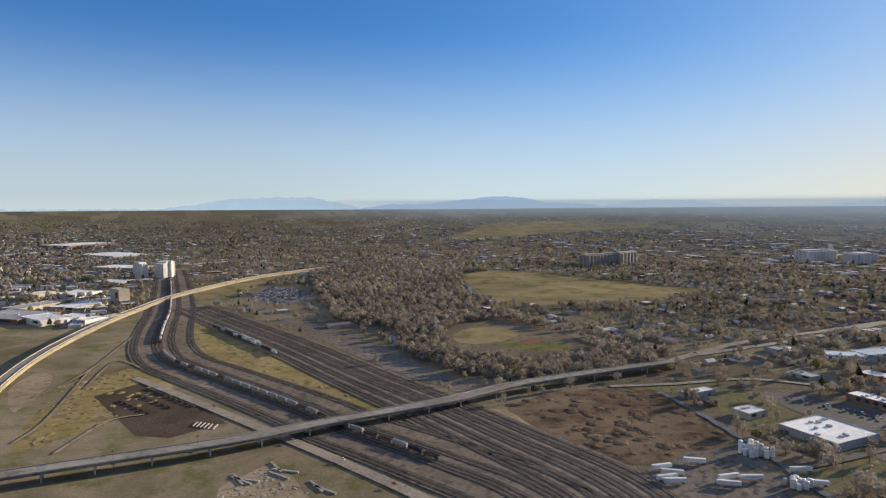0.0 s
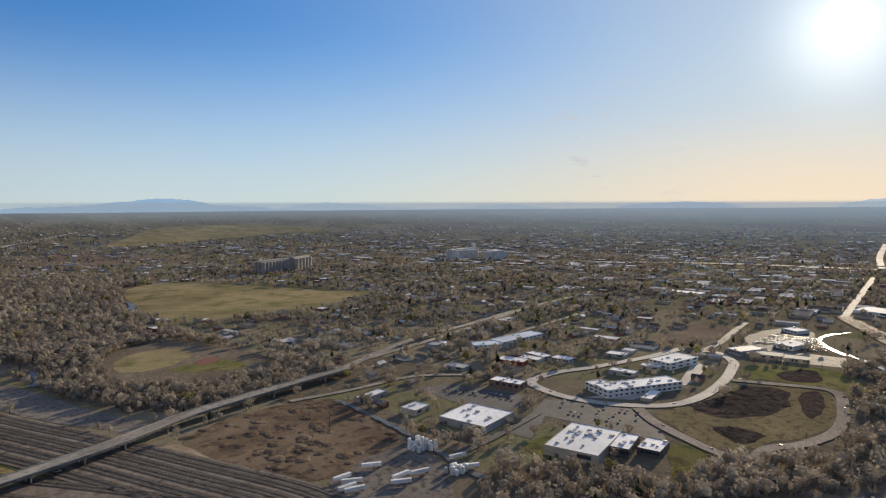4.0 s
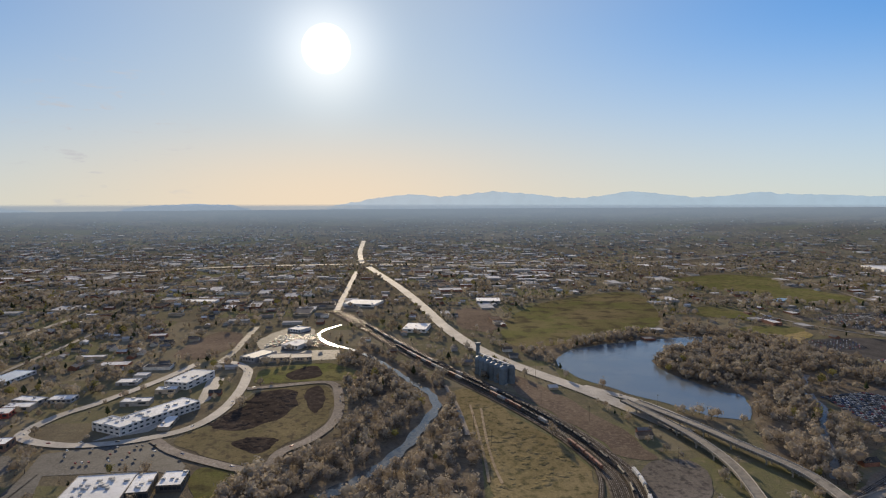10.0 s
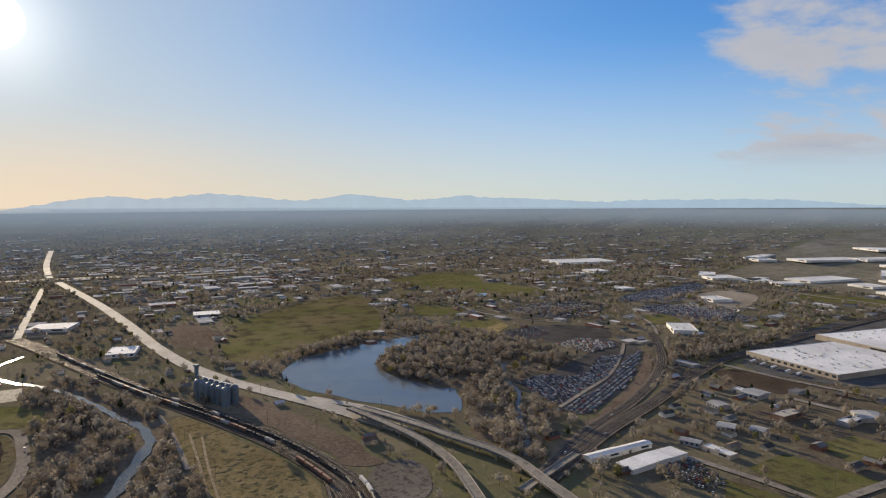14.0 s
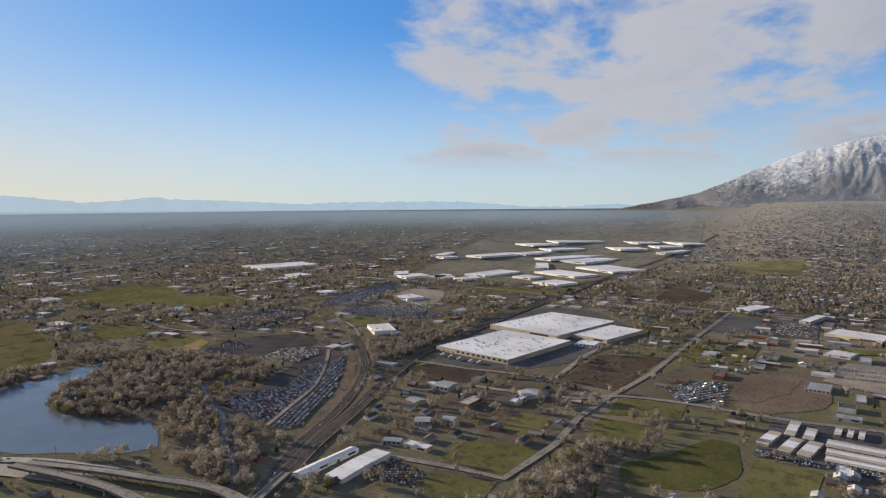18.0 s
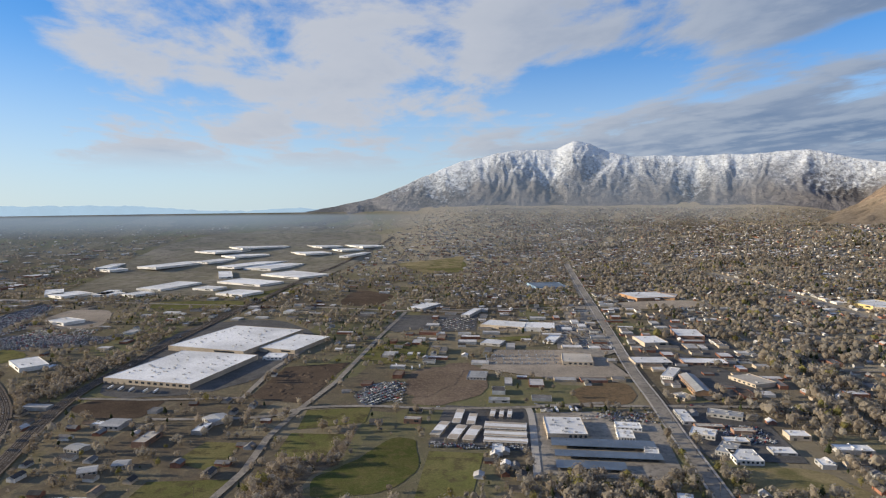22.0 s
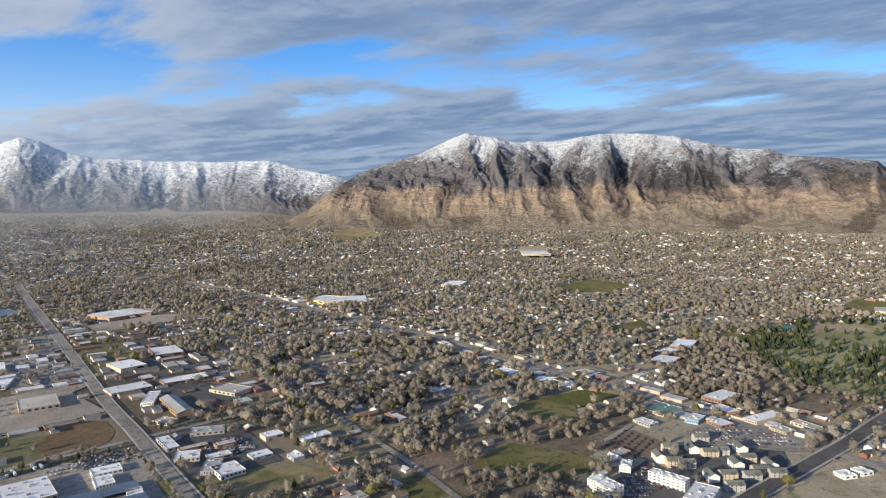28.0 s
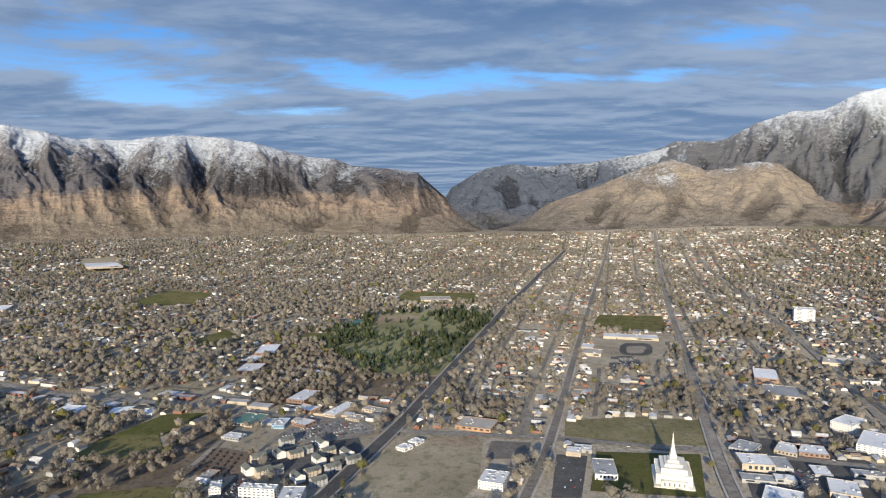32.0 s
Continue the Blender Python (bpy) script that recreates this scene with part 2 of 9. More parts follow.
def land_material():
    m = bpy.data.materials.new("mixed_land")
    m.use_nodes = True
    n = Nodes(m.node_tree)
    p = n.add("ShaderNodeNewGeometry").outputs["Position"]
    big = n.noise(p, 0.0022, 5.0, 0.6, 0.6)
    mid = n.noise(p, 0.013, 6.0, 0.65, 0.4)
    small = n.noise(p, 0.11, 6.0, 0.7, 0.2)
    tiny = n.noise(p, 0.5, 4.0, 0.7)
    col = n.mix(n.ramp(big, 0.38, 0.62), (0.195, 0.165, 0.11), (0.16, 0.147, 0.088))
    col = n.mix(n.ramp(mid, 0.45, 0.65), col, (0.155, 0.13, 0.092))
    col = n.mix(n.ramp(small, 0.5, 0.7), col, (0.25, 0.21, 0.135))
    col = n.mix(n.ramp(tiny, 0.45, 0.7, 0.0, 0.7), col, (0.095, 0.08, 0.058))
    cell = n.add("ShaderNodeTexVoronoi", {"Vector": n.add("ShaderNodeMapping", {0: p, "Rotation": (0, 0, 0.035), "Scale": (1.0, 0.6, 1.0)}).outputs[0], "Scale": 0.0075, "Randomness": 0.75}, distance="CHEBYCHEV")
    pick = n.add("ShaderNodeSeparateXYZ", {0: cell.outputs["Color"]})
    crop = n.mix(n.ramp(pick.outputs[0], 0.45, 0.55), (0.16, 0.16, 0.075), (0.26, 0.22, 0.15))
    crop = n.mix(n.ramp(pick.outputs[1], 0.66, 0.70), crop, (0.115, 0.092, 0.07))
    spot = n.add("ShaderNodeSeparateXYZ", {0: p})
    town = n.math("MULTIPLY", n.ramp(spot.outputs[0], 250.0, 700.0), n.ramp(spot.outputs[1], -1000.0, -400.0))
    town = n.math("MAXIMUM", town, n.math("MULTIPLY", n.ramp(spot.outputs[1], 2300.0, 3000.0), n.ramp(spot.outputs[0], -1100.0, -500.0)))
    yard = n.mix(n.ramp(mid, 0.4, 0.6), (0.30, 0.248, 0.175), (0.24, 0.21, 0.13))
    yard = n.mix(n.ramp(tiny, 0.4, 0.65), yard, (0.40, 0.34, 0.26))
    yard = n.mix(n.ramp(small, 0.52, 0.66), yard, (0.18, 0.163, 0.10))
    pale = n.mix(n.ramp(tiny, 0.4, 0.6), (0.43, 0.365, 0.27), (0.50, 0.435, 0.345))
    yard = n.mix(n.math("MULTIPLY", n.ramp(spot.outputs[1], 260.0, 380.0, 0.95, 0.15), n.ramp(small, 0.35, 0.62, 1.0, 0.35)), yard, pale)
    crop = n.mix(town, crop, yard)
    col = n.mix(town, col, yard)
    col = n.mix(n.math("MULTIPLY", n.ramp(pick.outputs[2], 0.25, 0.5), n.ramp(small, 0.3, 0.7, 0.75, 0.3)), col, crop)
    b = n.add("ShaderNodeBump", {"Height": small, "Strength": 0.5, "Distance": 3.0})
    n.add("ShaderNodeOutputMaterial", {"Surface": n.add("ShaderNodeBsdfPrincipled", {"Base Color": col, "Roughness": 0.95, "Specular IOR Level": 0.0, "Normal": b.outputs[0]}).outputs[0]})
    return m


def mountain_material(name, snow_lo, snow_hi, cliff=(0.34, 0.235, 0.15), low=(0.24, 0.195, 0.145), dark=(0.075, 0.07, 0.072), snow_max=0.9, rock_at=(330, 430), dark_at=(400, 500)):
    m = bpy.data.materials.new(name)
    m.use_nodes = True
    n = Nodes(m.node_tree)
    g = n.add("ShaderNodeNewGeometry")
    p = g.outputs["Position"]
    z = n.add("ShaderNodeSeparateXYZ", {0: p}).outputs[2]
    a = n.noise(p, 0.004, 6.0, 0.62, 0.6)
    b = n.noise(p, 0.018, 8.0, 0.68, 0.5)
    c = n.noise(n.add("ShaderNodeMapping", {0: p, "Scale": (1, 1, 4.0)}).outputs[0], 0.012, 7.0, 0.65, 0.4)
    wob = n.math("ADD", n.math("MULTIPLY", n.math("SUBTRACT", a, 0.5), 260.0), n.math("MULTIPLY", n.math("SUBTRACT", b, 0.5), 190.0))
    h = n.math("ADD", z, wob)
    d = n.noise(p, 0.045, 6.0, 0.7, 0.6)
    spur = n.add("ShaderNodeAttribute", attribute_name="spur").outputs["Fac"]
    # Gullies darkened, spurs kept paler: brush, plus shade painted in to show relief.
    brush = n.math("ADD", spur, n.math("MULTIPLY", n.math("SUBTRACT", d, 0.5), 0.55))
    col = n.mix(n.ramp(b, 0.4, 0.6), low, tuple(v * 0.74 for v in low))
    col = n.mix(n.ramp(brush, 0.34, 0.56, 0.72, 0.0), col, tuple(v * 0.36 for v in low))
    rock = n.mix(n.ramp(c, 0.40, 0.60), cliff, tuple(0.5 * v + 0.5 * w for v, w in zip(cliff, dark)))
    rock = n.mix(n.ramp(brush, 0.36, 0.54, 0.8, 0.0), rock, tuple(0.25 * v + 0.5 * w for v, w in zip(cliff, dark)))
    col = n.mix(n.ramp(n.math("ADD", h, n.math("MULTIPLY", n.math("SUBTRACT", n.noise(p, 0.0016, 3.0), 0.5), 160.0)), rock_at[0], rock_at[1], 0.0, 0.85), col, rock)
    # Cloud shade on the upper slopes is painted in as a darker tone.
    dark_tone = n.mix(n.ramp(brush, 0.40, 0.58), tuple(v * 0.5 for v in dark), tuple(v * 1.25 for v in dark))
    col = n.mix(n.ramp(n.math("ADD", h, n.math("MULTIPLY", n.math("SUBTRACT", n.noise(p, 0.0021, 3.0), 0.5), 200.0)), dark_at[0], dark_at[1], 0.0, 0.93), col, dark_tone)
    steep = n.add("ShaderNodeSeparateXYZ", {0: g.outputs["Normal"]}).outputs[2]
    rough_snow = n.math("ADD", n.math("MULTIPLY", n.math("SUBTRACT", d, 0.5), 520.0), n.math("MULTIPLY", n.math("SUBTRACT", spur, 0.47), -230.0))
    snow = n.ramp(n.math("ADD", h, n.math("ADD", n.math("MULTIPLY", steep, 240.0), rough_snow)), snow_lo, snow_hi, 0.0, snow_max)
    col = n.mix(snow, col, (0.74, 0.78, 0.84))
    bump = n.add("ShaderNodeBump", {"Height": n.math("ADD", b, c), "Strength": 0.8, "Distance": 22.0})
    n.add("ShaderNodeOutputMaterial", {"Surface": n.add("ShaderNodeBsdfPrincipled", {"Base Color": col, "Roughness": 0.95, "Specular IOR Level": 0.0, "Normal": bump.outputs[0]}).outputs[0]})
    return m


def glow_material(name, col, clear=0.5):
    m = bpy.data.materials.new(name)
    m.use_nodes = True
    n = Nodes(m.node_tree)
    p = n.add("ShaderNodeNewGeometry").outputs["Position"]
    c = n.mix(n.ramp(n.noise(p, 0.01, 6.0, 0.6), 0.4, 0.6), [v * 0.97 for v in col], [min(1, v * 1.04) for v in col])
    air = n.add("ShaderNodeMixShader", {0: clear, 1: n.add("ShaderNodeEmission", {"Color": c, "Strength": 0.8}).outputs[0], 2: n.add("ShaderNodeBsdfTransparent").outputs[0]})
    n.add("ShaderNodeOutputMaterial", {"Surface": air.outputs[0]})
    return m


def water_material():
    m = bpy.data.materials.new("water")
    m.use_nodes = True
    n = Nodes(m.node_tree)
    p = n.add("ShaderNodeNewGeometry").outputs["Position"]
    b = n.add("ShaderNodeBump", {"Height": n.noise(p, 0.45, 5.0, 0.6), "Strength": 0.35, "Distance": 0.4})
    col = n.mix(n.ramp(n.noise(p, 0.02, 4.0), 0.4, 0.6), (0.12, 0.14, 0.155), (0.14, 0.155, 0.16))
    n.add("ShaderNodeOutputMaterial", {"Surface": n.add("ShaderNodeBsdfPrincipled", {"Base Color": col, "Roughness": 0.13, "IOR": 1.333, "Normal": b.outputs[0]}).outputs[0]})
    return m


LAND = land_material()
WATER = water_material()
ASPHALT = material("asphalt", (0.075, 0.071, 0.067), (0.11, 0.104, 0.096), 0.06, 0.85, (0.14, 0.132, 0.12), 0.5)
OLD_ROAD = material("worn_road", (0.25, 0.22, 0.18), (0.32, 0.285, 0.235), 0.03, 0.85, (0.175, 0.158, 0.135), 0.15)
STREET = material("street_asphalt", (0.20, 0.177, 0.147), (0.25, 0.222, 0.185), 0.04, 0.88, (0.15, 0.134, 0.115), 0.15)
CONCRETE = material("concrete", (0.40, 0.365, 0.315), (0.46, 0.42, 0.365), 0.07, 0.85, (0.34, 0.31, 0.28), 0.5)
BALLAST = material("ballast", (0.082, 0.070, 0.058), (0.115, 0.098, 0.080), 0.02, 0.95, (0.060, 0.052, 0.044), 0.12)
YARD_BALLAST = material("yard_ballast", (0.180, 0.148, 0.116), (0.240, 0.198, 0.155), 0.02, 0.95, (0.125, 0.103, 0.083), 0.12)
DRY_GRASS = material("dry_grass", (0.285, 0.230, 0.125), (0.225, 0.188, 0.10), 0.012, 0.95, (0.155, 0.142, 0.066), 0.02)
GREEN_GRASS = material("spring_grass", (0.14, 0.142, 0.052), (0.19, 0.168, 0.075), 0.012, 0.95, (0.105, 0.092, 0.048), 0.06)
BARE_SOIL = material("bare_soil", (0.19, 0.145, 0.105), (0.145, 0.11, 0.085), 0.02, 0.95, (0.23, 0.18, 0.13), 0.2)
PLOUGHED = material("ploughed_soil", (0.095, 0.072, 0.054), (0.125, 0.094, 0.068), 0.03, 0.95, (0.075, 0.057, 0.044), 0.5)
GRAVEL = material("gravel", (0.33, 0.28, 0.22), (0.27, 0.23, 0.185), 0.03, 0.95, (0.38, 0.33, 0.27), 0.4)
WHITE_ROOF = material("white_roof", (0.74, 0.73, 0.70), (0.80, 0.79, 0.77), 0.03, 0.85, (0.66, 0.65, 0.63), 0.2)
# ---- the ground ----

def smooth(a, b, v):
    s = min(1.0, max(0.0, (v - a) / (b - a)))
    return s * s * (3 - 2 * s)


R_FLAT, R_END = 2900.0, 4880.0


def ground_z(x, y):
    """Height of the plain, lifted with distance to fit the camera's horizon, and of the bench below the eastern
    mountains.
    """
    r = math.hypot(x, y)
    az = math.degrees(math.atan2(x, y))
    rim = 196 if az > 150 else 196 + 0.57 * max(0.0, az + 155.6)
    plain = 0.0
    if r > R_FLAT:
        far = R_FLAT / max(0.02, 1 - (r - R_FLAT) / (R_END - R_FLAT))
        plain = max(0.0, rim * (1 - r / far))
        north = smooth(-17, -4, az) * (1 - smooth(20, 29, az))
        if north > 0:
            far = R_FLAT / max(0.02, 1 - (r - R_FLAT) / 1700.0)
            plain += (max(0.0, 330 * (1 - r / far)) - plain) * north
    k = smooth(-8, 26, az) * (1 - smooth(112, 142, az))
    near = min(r, 3660.0)
    bench = max(0.0, near - 1000) ** 2 * 0.0000185 + max(0.0, near - 2600) ** 2 * 0.00004 * (1 + smooth(78, 100, az))
    return plain + (max(bench, plain) - plain) * k


ground_v = np.vectorize(ground_z, otypes=[float])


def mesh_object(name, verts, faces, mats, parent=None, mat_index=None):
    me = bpy.data.meshes.new(name)
    me.from_pydata(verts, [], faces)
    for m in mats if isinstance(mats, (list, tuple)) else [mats]:
        me.materials.append(m)
    if mat_index is not None:
        me.polygons.foreach_set("material_index", np.asarray(mat_index, dtype=np.int32))
    me.update()
    ob = new(name, me)
    if parent:
        ob.parent = parent
    return ob


def build_ground():
    rings = [0, 60, 140, 240, 360, 500, 660, 840] + [1000 + 80 * i for i in range(24)] + [2920 + 45 * i for i in range(40)]
    steps = 360
    verts, faces = [(0, 0, 0)], []
    for r in rings[1:]:
        for i in range(steps):
            a = math.tau * i / steps
            x, y = r * math.sin(a), r * math.cos(a)
            verts.append((x, y, ground_z(x, y)))
    for i in range(steps):
        faces.append((0, 1 + (i + 1) % steps, 1 + i))
    for k in range(len(rings) - 2):
        o = 1 + k * steps
        for i in range(steps):
            j = (i + 1) % steps
            faces.append((o + i, o + j, o + steps + j, o + steps + i))
    ob = mesh_object("ground", verts, faces, LAND)
    ob.data.polygons.foreach_set("use_smooth", [True] * len(faces))
    return tagged(ob, "brown and green plain of fields, lots and yards", "ground", kind="structure")


build_ground()


def interp(table, a):
    for (a0, e0), (a1, e1) in zip(table, table[1:]):
        if a0 <= a <= a1:
            return e0 + (e1 - e0) * (a - a0) / max(1e-6, a1 - a0)
    return table[0][1] if a < table[0][0] else table[-1][1]


def ridged(x, y, z, octaves=5):
    v, amp, f = 0.0, 0.5, 1.0
    for _ in range(octaves):
        n = 1 - abs(noise.noise((x * f, y * f, z * f)))
        v += amp * n * n
        amp *= 0.5
        f *= 2.1
    return v


GRADS = np.random.default_rng(5).uniform(0, math.tau, 4096)


def lattice_noise(x, y, seed):
    """Smooth gradient noise over arrays, about -0.7 to 0.7."""
    ix, iy = np.floor(x).astype(np.int64), np.floor(y).astype(np.int64)
    fx, fy = x - ix, y - iy
    ux, uy = fx ** 3 * (fx * (fx * 6 - 15) + 10), fy ** 3 * (fy * (fy * 6 - 15) + 10)

    def corner(dx, dy):
        g = GRADS[((ix + dx) * 374761 + (iy + dy) * 668265 + int(seed * 97) * 2246 + (ix + dx) * (iy + dy) * 31) & 4095]
        return np.cos(g) * (fx - dx) + np.sin(g) * (fy - dy)

    a, b, c, d = corner(0, 0), corner(1, 0), corner(0, 1), corner(1, 1)
    return (a + (b - a) * ux) * (1 - uy) + (c + (d - c) * ux) * uy


def spur_form(x, y, seed, long=2.0):
    """Sharp spurs and branching gullies that run down the slope: 0 in a gully's bed, 1 on a spur."""
    wx = x + 75 * lattice_noise(x / 330, y / 330, seed) + 26 * lattice_noise(x / 95, y / 95, seed + 1)
    wy = y + 75 * lattice_noise(x / 330, y / 330, seed + 2) + 26 * lattice_noise(x / 95, y / 95, seed + 3)
    total, norm, weight = 0.0, 0.0, 1.0
    for k, (size, amp) in enumerate(((250, 1.0), (118, 0.55), (55, 0.32), (26, 0.18), (13, 0.09))):
        n = 1 - np.minimum(1.0, np.abs(lattice_noise(wx / size + 7.3 * k, wy / (size * (1 + (long - 1) * 0.75 ** k)), seed + 4 + k)) * 2.1)
        total = total + amp * n * weight
        norm += amp
        weight = np.clip(n * 1.5, 0.35, 1.0)
    return total / norm


def mountain_range(name, label, crest, eye, r_foot, r_crest, mat, seed, bite=0.2, step=0.095, rows=76, jag=0.12, tiers=(), coarse=1.0):
    """A range shaped to fit the camera's view: crest, spur tops, cliff tops and toe each follow a few elevation angles
    seen from eye; gullies branch down to the foot.
    """
    a0, a1 = crest[0][0], crest[-1][0]
    cols = int((a1 - a0) / step) + 1
    az = np.linspace(a0, a1, cols)[:, None]
    u = np.linspace(0, 1.18, rows + 1)[None, :]
    r = r_foot + (r_crest - r_foot) * u + 0 * az
    x, y = np.radians(az) * r_crest + 0 * u, r
    along = np.radians(az) * r_crest
    sn, cs = np.sin(np.radians(az)), np.cos(np.radians(az))
    foot = ground_v(sn * r_foot, cs * r_foot) - 6

    def height(table, at):
        el = np.interp(az, [p[0] for p in table], [p[1] for p in table])
        return eye + (r_foot + (r_crest - r_foot) * at) * np.tan(np.radians(el))

    top = height(crest, 1.0) + r_crest * np.radians(jag) * (spur_form(along, 0 * along + 50.0 * seed, seed + 30, 1.0) - 0.45)
    if tiers:
        marks = [(0.0, foot), (0.2, height(tiers[0], 0.2)), (0.44, height(tiers[1], 0.44)), (0.68, height(tiers[2], 0.68)), (1.0, top), (1.18, top - 150)]
    else:
        marks = [(0.0, foot)] + [(at, foot + (top - foot) * part_up) for at, part_up in ((0.2, 0.11), (0.44, 0.33), (0.7, 0.62), (1.0, 1.0))] + [(1.18, top - 150)]
    z = 0.0 * (u + az)
    for (u0, z0), (u1, z1) in zip(marks, marks[1:]):
        k = (u - u0) / (u1 - u0)
        z = np.where((k >= 0) & (k <= 1), z0 + (z1 - z0) * k, z)
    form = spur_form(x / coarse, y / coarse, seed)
    bell = np.clip(np.sin(np.pi * np.clip(u * 0.96 + 0.01, 0, 1)), 0, 1) * (0.3 + 0.7 * np.minimum(u, 1))
    z = z + bite * np.maximum(60.0, top - foot) * bell * (form - 0.5)
    verts = np.stack([r * sn, r * cs, z], -1).reshape(-1, 3)
    w = rows + 1
    o = (np.arange(cols - 1)[:, None] * w + np.arange(rows)[None]).ravel()
    quads = np.stack([o, o + 1, o + w + 1, o + w], 1)
    ob = mesh_object(name, verts.tolist(), quads.tolist(), mat)
    ob.data.polygons.foreach_set("use_smooth", [True] * len(quads))
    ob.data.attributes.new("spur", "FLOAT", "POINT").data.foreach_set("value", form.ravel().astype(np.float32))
    return tagged(ob, label, "mountain", kind="structure")


# blue-grey rock tones stand in for haze on this far range
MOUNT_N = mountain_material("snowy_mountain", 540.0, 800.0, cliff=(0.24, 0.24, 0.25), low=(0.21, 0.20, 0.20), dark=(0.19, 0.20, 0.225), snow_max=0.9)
# dark_at: heights over which the cloud shade is painted into the rock
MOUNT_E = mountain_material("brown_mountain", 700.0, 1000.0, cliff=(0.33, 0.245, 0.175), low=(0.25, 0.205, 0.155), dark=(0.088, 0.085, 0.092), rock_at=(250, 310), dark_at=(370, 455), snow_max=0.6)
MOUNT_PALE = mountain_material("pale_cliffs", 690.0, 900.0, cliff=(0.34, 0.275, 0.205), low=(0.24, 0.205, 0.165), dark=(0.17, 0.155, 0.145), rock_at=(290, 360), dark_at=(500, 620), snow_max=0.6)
# this ridge's shade is put into its dark blue rock colour
MOUNT_DARK = mountain_material("painted_shade_rock", 690.0, 980.0, cliff=(0.10, 0.10, 0.115), low=(0.12, 0.115, 0.115), dark=(0.075, 0.085, 0.105), rock_at=(200, 300), dark_at=(260, 360), snow_max=0.5)
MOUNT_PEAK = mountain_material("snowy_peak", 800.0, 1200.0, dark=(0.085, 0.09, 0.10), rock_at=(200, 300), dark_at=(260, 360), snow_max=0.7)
mountain_range("mountain_north", "long snow-covered mountain with rocky slopes tinted blue-grey for haze", [(-19.5, -0.64), (-16.7, -0.18), (-13.5, 0.49), (-9.1, 2.45), (-6.1, 3.64), (-1.1, 4.63), (2.4, 4.76), (3.8, 5.24), (5.1, 5.08), (6.8, 4.38), (8.8, 3.91), (12.6, 3.94), (17.8, 3.83), (21.9, 4.04), (24.3, 3.51), (27.9, 2.74), (31.4, 1.23)], 290, 4380, 4850, MOUNT_N, 3.3, bite=0.34, coarse=1.8)
mountain_range("mountain_east", "snow-dusted mountain with cloud shade painted above tan cliffs", [(22.0, -1.6), (23.9, -1.08), (27.8, 1.61), (29.8, 2.85), (32.3, 3.69), (34.8, 4.33), (37.8, 5.90), (39.0, 6.18), (41.3, 5.87), (43.7, 5.40), (47.6, 5.57), (50.5, 5.93), (53.3, 5.94), (56.4, 5.64), (58.6, 5.01), (60.8, 4.48), (63.6, 4.27), (65.2, 3.73), (66.6, 3.50), (68.3, 3.50), (70.8, 3.10), (73.3, 0.90), (75.0, -0.50), (77.3, -2.05)], 315, 3600, 4750, MOUNT_E, 7.9, bite=0.24, step=0.08, rows=96, tiers=(
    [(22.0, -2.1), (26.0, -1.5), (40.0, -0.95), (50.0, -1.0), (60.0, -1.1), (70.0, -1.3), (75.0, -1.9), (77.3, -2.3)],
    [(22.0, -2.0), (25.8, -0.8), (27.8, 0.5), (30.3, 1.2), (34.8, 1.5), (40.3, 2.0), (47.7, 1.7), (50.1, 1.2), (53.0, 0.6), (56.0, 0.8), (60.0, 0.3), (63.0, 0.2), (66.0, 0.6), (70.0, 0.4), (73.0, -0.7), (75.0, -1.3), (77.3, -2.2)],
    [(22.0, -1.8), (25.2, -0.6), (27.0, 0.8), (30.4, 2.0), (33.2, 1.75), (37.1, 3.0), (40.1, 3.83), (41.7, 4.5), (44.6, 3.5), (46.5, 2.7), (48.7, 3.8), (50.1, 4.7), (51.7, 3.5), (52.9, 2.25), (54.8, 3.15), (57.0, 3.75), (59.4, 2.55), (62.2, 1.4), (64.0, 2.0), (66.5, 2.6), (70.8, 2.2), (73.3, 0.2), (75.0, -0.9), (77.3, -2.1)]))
mountain_range("canyon_ridge", "snow-dusted ridge behind the canyon with shade painted in", [(68.8, -1.80), (72.8, 0.18), (73.8, 1.68), (76.3, 3.15), (78.8, 3.67), (81.8, 3.54), (85.6, 3.72), (89.4, 4.31), (93.0, 5.1), (96.4, 4.75), (99.5, 4.9), (103.0, 3.9), (107.0, 2.2)], 322, 4050, 4820, MOUNT_DARK, 5.1, bite=0.3)
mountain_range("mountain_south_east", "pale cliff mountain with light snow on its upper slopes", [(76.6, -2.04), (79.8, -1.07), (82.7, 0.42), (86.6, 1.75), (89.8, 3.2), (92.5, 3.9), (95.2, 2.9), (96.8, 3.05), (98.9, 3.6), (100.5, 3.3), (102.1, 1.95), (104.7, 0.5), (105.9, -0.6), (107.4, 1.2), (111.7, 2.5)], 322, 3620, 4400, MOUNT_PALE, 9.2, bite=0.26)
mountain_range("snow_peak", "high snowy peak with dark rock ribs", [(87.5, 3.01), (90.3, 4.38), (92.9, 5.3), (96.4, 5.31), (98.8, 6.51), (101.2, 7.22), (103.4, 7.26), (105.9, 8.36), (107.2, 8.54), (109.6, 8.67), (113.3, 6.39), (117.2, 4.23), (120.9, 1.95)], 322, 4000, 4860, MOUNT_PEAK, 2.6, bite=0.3)


